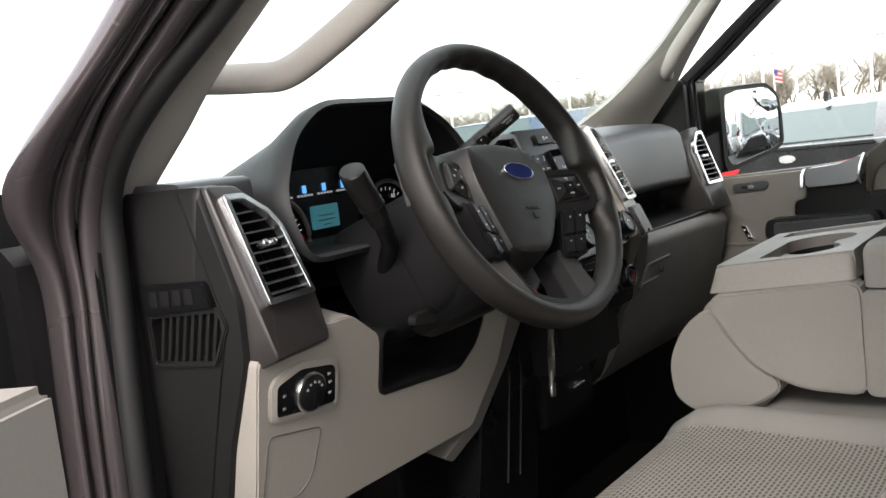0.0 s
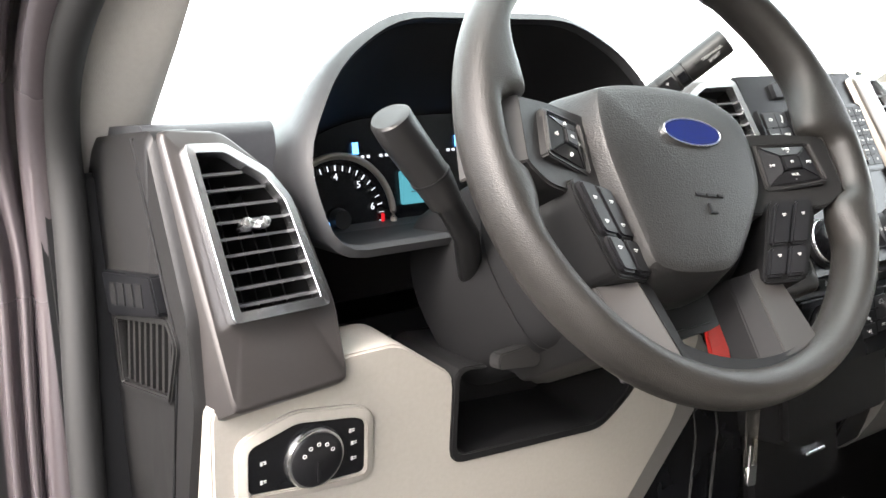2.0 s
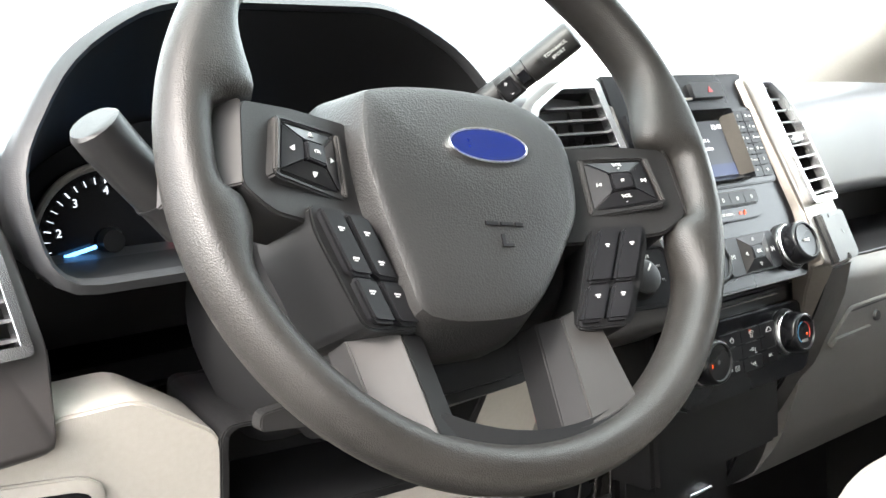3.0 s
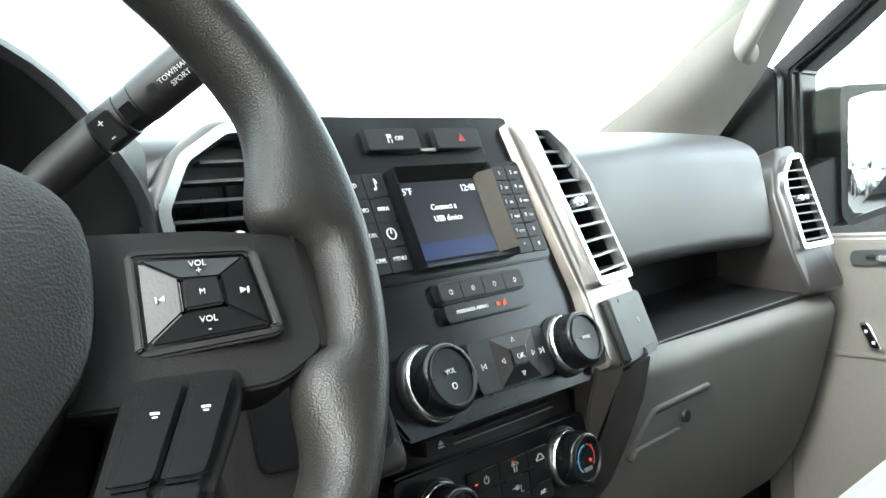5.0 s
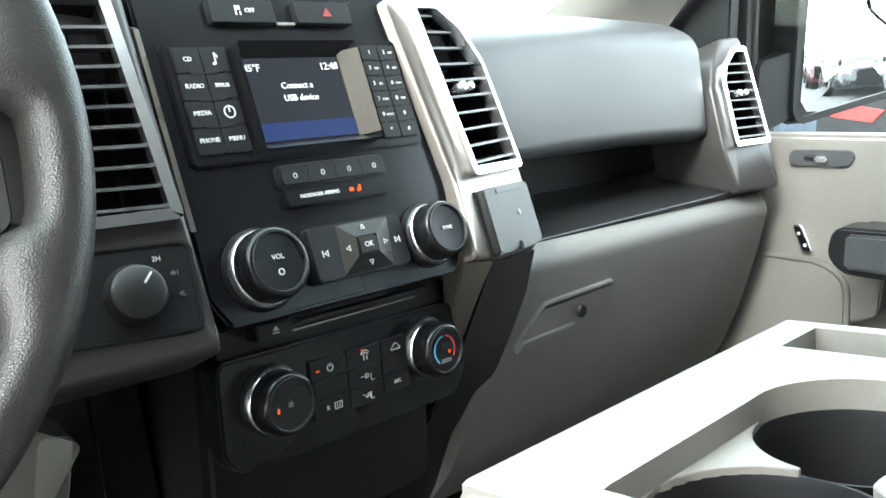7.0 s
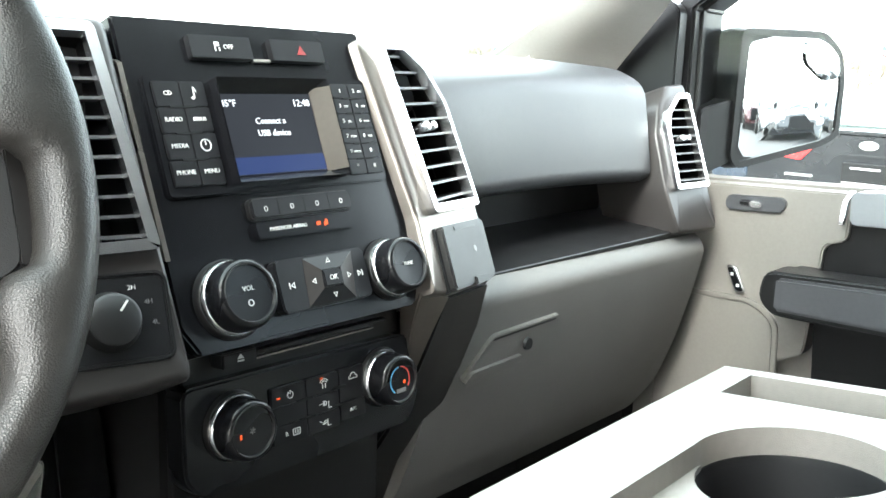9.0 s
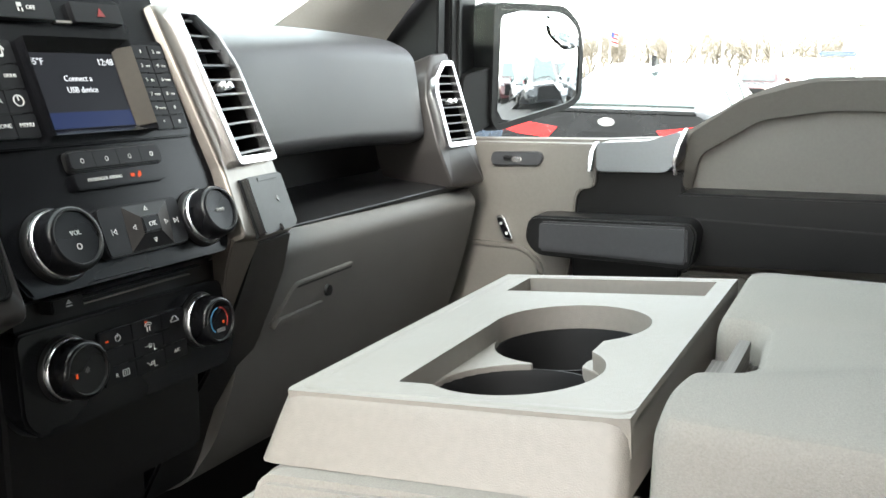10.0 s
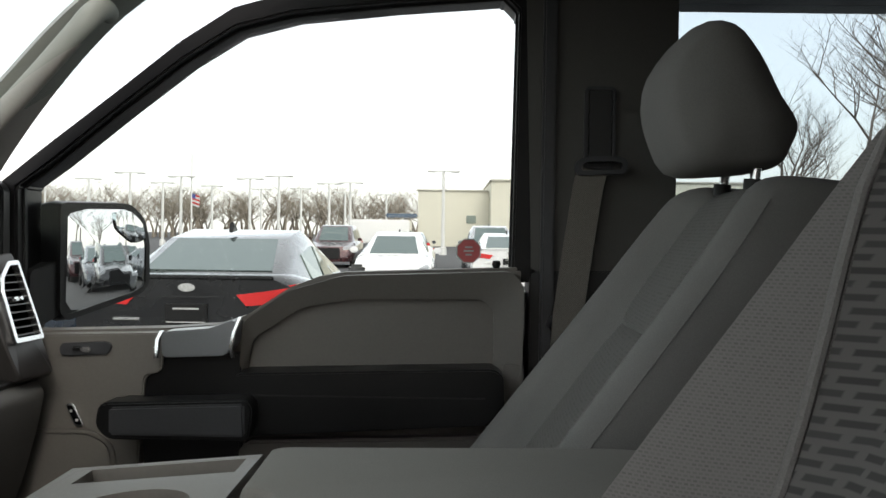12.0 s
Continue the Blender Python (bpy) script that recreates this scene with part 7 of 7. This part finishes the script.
# ---- inner mirror ----
rv = thing("rear_view_mirror", "brown-backed inner rear view mirror below the roof", "mirror", pose(-0.02, 0.02, 1.84))
part("housing", prism(soft([(-0.12, -0.035), (0.12, -0.035), (0.125, 0.025), (0.10, 0.035), (-0.10, 0.035), (-0.125, 0.025)], 0.015), -0.01, 0.02, 0.008), CHARCOAL, rv, m=pose(-0.02, 0.02, 1.86, -8, 0, 12))
part("stem", tube([(-0.02, 0.03, 1.87), (-0.01, 0.0, 1.93)], 0.010, 10), CHARCOAL, rv)


# ---- open driver's door, seen as its trim edge ----
od = thing("door_2", "open driver's door with beige trim, swung outwards", "door", pose(-0.95, 0.25, 0.8), kind="structure")
MD = pose(-0.915, 0.07, 0, 0, 0, 25)
part("door_skin", box(-0.95, -0.10, 0.03, 0.08, 0.62, 1.30, 0.02), BODY, od, "dark bronze outer skin", m=MD)
part("trim_panel", box(-0.90, -0.03, -0.04, 0.03, 0.70, 1.405, 0.010, 3), BEIGE, od, "stone beige trim panel", m=MD)


# ---- outside ----
def paint(name, c, metal=0.4):
    return mat(name, c, 0.25, metal=metal, coat=1.0, var=0.03)


CARGLASS = mat("car_glass", (0.15, 0.19, 0.185), 0.05, metal=0.7, var=0.05, rough_var=0.02)
LAMP_RED = mat("tail_lamp_red", (0.55, 0.02, 0.02), 0.2, coat=1.0)
LAMP_CLEAR = mat("headlamp_clear", (0.6, 0.62, 0.65), 0.12, metal=0.3)
RIM = mat("wheel_alloy", (0.5, 0.5, 0.5), 0.3, metal=0.9)
TYRE = mat("tyre_rubber", (0.02, 0.02, 0.02), 0.8)


def car(m, colour, label, tall=1.46, length=4.85, wide=0.92, suv=False, group="parked cars"):
    """A parked car: nose towards local +y."""
    m = pose(0, 0, GROUND) @ m
    c = thing("car", label, "car", m, group=group)
    L, W = length / 2, wide
    belt = 0.98 if not suv else 1.08
    # lower body: sections along the length with a rounded shoulder
    prof = [(-L, 0.92, 1.075), (-L + 0.05, 0.95, 1.108 if not suv else 1.1), (-L + 0.75, 0.98, 1.09 if not suv else 1.1), (-0.6, 1.0, belt), (0.9, 1.0, belt - 0.02), (L - 0.9, 0.97, 0.90 if not suv else 1.0), (L - 0.12, 0.88, 0.72 if not suv else 0.85), (L, 0.74, 0.60)]
    loops = []
    for y, k, top in prof:
        w = W * k
        lp = [(-w * 0.90, 0.26), (-w, 0.42), (-w, top - 0.20), (-w * 0.93, top - 0.05), (-w * 0.80, top), (w * 0.80, top), (w * 0.93, top - 0.05), (w, top - 0.20), (w, 0.42), (w * 0.90, 0.26)]
        loops.append([(x, y, z) for x, z in lp])
    part("body", loft(loops), colour, c, m=m, sharp=45)
    if suv:
        cab = [(-L + 0.08, 0.80, belt), (-L + 0.30, 0.72, tall - 0.06), (-0.4, 0.72, tall), (0.35, 0.70, tall - 0.06), (1.10, 0.78, belt - 0.04)]
    else:
        cab = [(-L + 0.55, 0.74, belt + 0.105), (-L + 1.35, 0.66, tall - 0.08), (-0.35, 0.66, tall), (0.45, 0.64, tall - 0.09), (1.35, 0.76, belt - 0.06)]
    lo = []
    for y, k, top in cab:
        w = W * k
        b = belt - 0.06
        t = max(top, b + 0.02)
        lo.append([(-W * 0.86, y, b), (-w * 1.02, y, b + (t - b) * 0.75), (-w * 0.86, y, t), (w * 0.86, y, t), (w * 1.02, y, b + (t - b) * 0.75), (W * 0.86, y, b)])
    part("cabin", loft(lo), colour, c, m=m, sharp=45)

    def pane(a, b, u0, u1, v0, v1, name="window"):
        """Glass set on a sloping end of the cabin, between two cabin sections."""
        A, B = lo[a], lo[b]
        lerp = lambda p, q, t: Vector(p) + (Vector(q) - Vector(p)) * t
        pt = lambda u, v: lerp(lerp(A[2], A[3], u), lerp(B[2], B[3], u), v)
        n = (pt(1, 0) - pt(0, 0)).cross(pt(0, 1) - pt(0, 0)).normalized()
        n = n if n.z > 0 else -n
        q = [pt(u0, v0), pt(u1, v0), pt(u1 - 0.03, v1), pt(u0 + 0.03, v1)]
        return part(name, loft([[p + n * 0.008 for p in q], [p - n * 0.02 for p in q]]), CARGLASS, c, m=m)
    pane(0, 1, 0.04, 0.96, 0.10, 0.97, "rear_window")
    pane(4, 3, 0.03, 0.97, 0.06, 0.96, "windscreen")
    for s in (1, -1):
        idx = (5, 4) if s > 0 else (0, 1)
        q = []
        for k, t0, t1 in ((1, 0.30, 0.92), (2, 0.22, 0.95), (3, 0.25, 0.92)):
            lowp, highp = Vector(lo[k][idx[0]]), Vector(lo[k][idx[1]])
            q.append((lowp + (highp - lowp) * t0, lowp + (highp - lowp) * t1))
        for k in range(2):
            (a0, a1), (b0, b1) = q[k], q[k + 1]
            g = 0.06
            d = (b0 - a0) * g / max(0.1, (b0 - a0).length)
            lp = [a0 + d, b0 - d, b1 - d, a1 + d]
            o = Vector((s * 0.012, 0, 0))
            part("side_window", loft([[p + o for p in lp], [p - o * 2 for p in lp]]), CARGLASS, c, m=m)
        # lamps
        tl = [(0.34, 0.975), (0.60, 1.01), (0.855, 1.05), (0.89, 0.93), (0.72, 0.88), (0.45, 0.855)] if not suv else [(0.62, 1.08), (0.84, 1.08), (0.84, 0.80), (0.66, 0.82)]
        tl = [(s * x * W / 0.92, z) for x, z in tl]
        part("tail_lamp", prism(tl if s > 0 else tl[::-1], -L - 0.015, -L + 0.16, 0.02), LAMP_RED, c, "red tail lamp", m=m)
        hl = [(0.46, 0.62), (0.80, 0.76), (0.84, 0.66), (0.50, 0.54)] if not suv else [(0.50, 0.82), (0.82, 0.92), (0.82, 0.76), (0.52, 0.70)]
        hl = [(s * x * W / 0.92, z) for x, z in hl]
        part("headlamp", prism(hl if s > 0 else hl[::-1], L - 0.26, L - 0.06, 0.02), LAMP_CLEAR, c, "clear headlamp", m=m)
        part("side_mirror", box(*sorted((s * (W * 0.98), s * (W * 1.17))), 0.55, 0.70, belt - 0.02, belt + 0.12, 0.03), colour, c, m=m)
        for y in (-L + 0.95, L - 0.92):
            wm = m @ pose(s * (W - 0.10), y, 0.33)
            tyre = part("wheel", lathe([(0.20, -0.11), (0.31, -0.11), (0.335, -0.08), (0.335, 0.08), (0.31, 0.11), (0.20, 0.11)], 28, "x"), TYRE, c, m=wm)
            part("rim", lathe([(0.0, s * 0.095), (0.06, s * 0.10), (0.20, s * 0.09), (0.215, s * 0.112), (0.22, s * 0.05)], 20, "x"), RIM, tyre, m=wm)
    if not suv:
        part("boot_crease", box(-0.37, 0.37, -L - 0.012, -L + 0.02, 0.925, 0.945, 0.004), colour, c, m=m)
        part("boot_lip", box(-W * 0.72, W * 0.72, -L - 0.025, -L + 0.10, 1.082, 1.108, 0.010), colour, c, m=m)
        part("name_bar", box(-0.56, -0.36, -L - 0.008, -L + 0.01, 0.760, 0.778), CHROME, c, m=m)
    part("grille", prism(rrect(-0.42, 0.42, 0.36, 0.58 if not suv else 0.80, 0.05), L - 0.10, L + 0.012, 0.01), BLACK, c, "black grille", m=m)
    part("rear_bumper", prism(rrect(-W * 0.80, W * 0.80, 0.30, 0.52, 0.06), -L - 0.03, -L + 0.2, 0.03), colour, c, m=m)
    pl = part("number_plate", box(-0.16, 0.16, -L - 0.028, -L + 0.05, 0.735, 0.885, 0.006), BLACK, c, "dark plate holder", m=m)
    part("plate_bar", box(-0.10, 0.10, -L - 0.032, -L - 0.028, 0.845, 0.858), WHITE_INK, pl, m=m)
    part("plate_bar", box(-0.15, 0.15, -L - 0.032, -L - 0.028, 0.745, 0.752), WHITE_INK, pl, m=m)
    part("badge", prism([(0.065 * math.cos(a / 8 * math.pi), 1.012 + 0.032 * math.sin(a / 8 * math.pi)) for a in range(16)], -L - 0.012, -L + 0.03), CHROME, c, "oval chrome badge", m=m)
    part("aerial_fin", prism([(-L + 1.40, tall - 0.03), (-L + 1.62, tall - 0.01), (-L + 1.45, tall + 0.07)], -0.02, 0.02, 0.008, axis="x"), BLACK, c, m=m)
    return c


P_BLACK, P_WHITE, P_SILVER = paint("car_paint_black", (0.012, 0.013, 0.015)), paint("car_paint_white", (0.75, 0.75, 0.74), 0.0), paint("car_paint_silver", (0.45, 0.46, 0.47), 0.7)
P_RED, P_BLUE, P_GREY = paint("car_paint_maroon", (0.055, 0.013, 0.015)), paint("car_paint_blue", (0.05, 0.09, 0.15)), paint("car_paint_grey", (0.10, 0.11, 0.12), 0.6)
away, near = -90, 90
car(pose(8.85, 1.45, 0, 0, 0, away), P_BLACK, "black sedan with red tail lamps parked facing away")
car(pose(9.0, 4.6, 0, 0, 0, away), P_BLUE, "blue grey crossover parked facing away", 1.70, 4.6, 0.93, True)
car(pose(22, 0.75, 0, 0, 0, near), P_WHITE, "white sedan parked facing the truck")
car(pose(23, -1.9, 0, 0, 0, away), P_WHITE, "white sedan parked tail first")
car(pose(38, 4.2, 0, 0, 0, near), P_RED, "maroon crossover parked facing the truck", 1.72, 4.7, 0.95, True)
car(pose(32, -1.9, 0, 0, 0, near), P_SILVER, "silver crossover parked facing the truck", 1.72, 4.7, 0.95, True)
car(pose(36, -4.6, 0, 0, 0, near), P_GREY, "dark grey crossover parked facing the truck", 1.72, 4.7, 0.95, True)
car(pose(40, 1.2, 0, 0, 0, away), P_GREY, "dark grey sedan in the far row")
car(pose(28, 10.5, 0, 0, 0, away), P_BLUE, "blue sedan parked in the far row")
car(pose(33, 13.5, 0, 0, 0, near), P_SILVER, "silver sedan parked in the far row")
car(pose(36, 8.5, 0, 0, 0, near), P_WHITE, "white sedan parked in the far row")
# rows behind, seen in the door mirror
for k, (x, y, p, suv) in enumerate(((4.3, -9, P_BLACK, True), (4.4, -14, P_GREY, False), (3.8, -19, P_RED, True), (8.5, -12, P_GREY, False), (9.5, -17, P_BLACK, True), (5.2, -26, P_BLUE, False), (11, -24, P_RED, True), (1.8, -24, P_GREY, False))):
    car(pose(x, y, 0, 0, 0, 8 - 3 * k), p, "parked %s seen in the door mirror" % ("crossover" if suv else "sedan"), 1.70 if suv else 1.46, 4.7, 0.93, suv, "cars behind")

# lamp posts
POLE = mat("white_pole_paint", (0.62, 0.62, 0.60), 0.5)
lamp_proto = thing("lamp_post", "tall white car park lamp post with twin heads", "lamp post", pose(60, 0, 0), group="lamp posts")
part("pole", tube([(60, 0, 0), (60, 0, 5.6)], [0.13, 0.09], 10), POLE, lamp_proto)
part("base", lathe([(0.26, 0.0), (0.26, 0.6), (0.22, 0.62), (0.0, 0.63)], 14, "z"), POLE, lamp_proto, m=pose(60, 0, 0))
part("arm", box(59.9, 60.1, -0.7, 0.7, 5.52, 5.60), POLE, lamp_proto)
for y in (-0.75, 0.75):
    part("lamp_head", box(59.75, 60.25, y - 0.30, y + 0.30, 5.48, 5.60, 0.03), POLE, lamp_proto)
for x, y in ((75, 29), (66, 22.5), (80, 24.5), (70, 20), (85, 21.5), (72, 15.2), (90, 18), (68, 12.2), (88, 13.8), (78, 9.8), (95, 10.4), (76, 7.8), (100, 6.5), (64, 33), (92, 40), (84, 48), (70, 44), (58, 40)):
    copy_thing(lamp_proto, pose(x, y, 0, 0, 0, random.uniform(-20, 20)))

# building beyond the car park
RENDER_WALL = mat("pale_render_wall", (0.62, 0.60, 0.50), 0.9, var=0.05, big=0.3, fine=8)
bld = thing("building", "pale beige flat-roofed commercial building beyond the car park", "building", pose(100, -12, 0))
part("wall", box(98, 130, -4.5, 3.0, 0, 6.0, 0.05), RENDER_WALL, bld, "beige wing wall")
part("wall", box(94, 130, -40, -4.5, 0, 6.9, 0.05), RENDER_WALL, bld, "beige main wall")
part("roof", box(93.8, 130, -40.2, -4.4, 6.9, 7.05), mat("roof_edge", (0.5, 0.48, 0.42), 0.8), bld)
part("roof", box(97.8, 130, -4.4, 3.2, 6.0, 6.12), mat("roof_edge_low", (0.5, 0.48, 0.42), 0.8), bld)
for y in (-2.6, -8.0, -14.0):
    part("window", box(93.9 if y < -4.5 else 97.9, 98.4, y - 0.5, y + 0.5, 2.6, 3.4), CARGLASS, bld)
tent = thing("canopy", "white box canopy with a blue roof edge in the car park", "canopy", pose(80, 5, 0))
part("canvas", box(78, 83, 3.0, 8.0, 0.6, 2.6, 0.1), P_WHITE, tent)
part("blue_top", box(86, 90, 2.6, 5.6, 2.9, 3.3, 0.1), P_BLUE, tent)
for y in (3.1, 7.9):
    part("leg", box(78.1, 78.3, y - 0.1, y + 0.1, 0, 0.8), POLE, tent)
flag = thing("flag_pole", "white flag pole with a small striped flag", "flag pole", pose(70, 19.6, 0))
part("pole", tube([(70, 19.2, 0), (70, 19.2, 7.5)], [0.07, 0.05], 8), POLE, flag)
FR, FB = mat("flag_red", (0.5, 0.05, 0.05), 0.8), mat("flag_blue", (0.05, 0.07, 0.25), 0.8)
for k in range(6):
    part("stripe", prism([(19.2, 3.4 + 0.15 * k), (18.6, 3.2 + 0.15 * k), (18.6, 3.35 + 0.15 * k), (19.2, 3.55 + 0.15 * k)], 69.98, 70.02, axis="x"), FR if k % 2 else WHITE_INK, flag)
part("canton", prism([(19.2, 3.95), (18.9, 3.85), (18.9, 4.2), (19.2, 4.3)], 69.96, 70.04, axis="x"), FB, flag)

# ---- trees ----
BARK = mat("grey_bark", (0.16, 0.135, 0.115), 0.9, var=0.25, bump=0.5, bump_scale=20)


def tree_mesh(seed, height, twigs=4):
    """A bare winter tree: tapered trunk, limbs and many fine twigs."""
    rnd = random.Random(seed)
    verts, faces = [], []

    def limb(a, b, r0, r1, seg=5):
        a, b = Vector(a), Vector(b)
        d = (b - a).normalized()
        s = d.orthogonal().normalized()
        t = d.cross(s)
        i = len(verts)
        for p, r in ((a, r0), (b, r1)):
            for k in range(seg):
                ang = 2 * math.pi * k / seg
                verts.append(p + s * r * math.cos(ang) + t * r * math.sin(ang))
        for k in range(seg):
            j = (k + 1) % seg
            faces.append((i + k, i + j, i + seg + j, i + seg + k))

    def grow(p, d, length, r, level):
        q = p
        n = 3
        for k in range(n):
            d2 = (d + Vector((rnd.uniform(-.18, .18), rnd.uniform(-.18, .18), rnd.uniform(-.02, .14)))).normalized()
            e = q + d2 * length / n
            limb(q, e, r * (1 - 0.22 * k), r * (1 - 0.22 * (k + 1)), 6 if level == 0 else 4 if level < 3 else 3)
            if level < twigs and (level > 0 or k > 0):
                for _ in range(2):
                    a = rnd.uniform(0, 2 * math.pi)
                    side = Vector((math.cos(a), math.sin(a), rnd.uniform(0.25, 0.9))).normalized()
                    grow(e, (d2 * 0.55 + side).normalized(), length * rnd.uniform(0.45, 0.68), r * 0.48 * (1 - 0.15 * k), level + 1)
            q, d = e, d2
    grow(Vector((0, 0, 0)), Vector((0, 0, 1)), height * 0.55, height * 0.022, 0)
    me = bpy.data.meshes.new("tree")
    me.from_pydata(verts, [], faces)
    me.materials.append(BARK)
    return me


TREES = [tree_mesh(k, 10, 4) for k in range(3)]


def tree(x, y, h, k, label):
    t = new("tree", TREES[k % 3])
    t.matrix_basis = pose(x, y, -0.1, 0, 0, 77 * k) @ Matrix.Diagonal((h / 10, h / 10, h / 10, 1))
    tagged(t, label, "tree", "bare trees")


for k, (x, y, h) in enumerate(((42, -16, 9), (46, -20, 12), (38, -19.5, 14), (50, -25, 12), (40, -24, 13), (55, -22, 9), (44, -30, 13), (7, -42, 9), (11, -40, 10), (15, -44, 10), (3, -45, 9), (19, -41, 9), (23, -46, 11), (9, -48, 11))):
    tree(x, y, h, k, "bare grey winter tree with fine twigs")
# far woods behind the lamp posts
wood = bmesh.new()
FAR = tree_mesh(9, 10, 3)
for k in range(340):
    y = random.uniform(-15, 130)
    x = 150 + random.uniform(0, 25)
    h = random.uniform(6.0, 10.0)
    n = len(wood.verts)
    wood.from_mesh(FAR)
    wood.verts.ensure_lookup_table()
    mm_ = pose(x, y, 0, 0, 0, random.uniform(0, 360)) @ Matrix.Diagonal((h / 10 * 1.5, h / 10 * 1.5, h / 10, 1))
    for v in wood.verts[n:]:
        v.co = mm_ @ v.co
me = bpy.data.meshes.new("woods")
wood.to_mesh(me)
wood.free()
me.materials.append(mat("far_bark", (0.22, 0.19, 0.15), 0.95))
tagged(new("far_woods", me), "hazy brown bare woods along the horizon", "woods", kind="stuff")
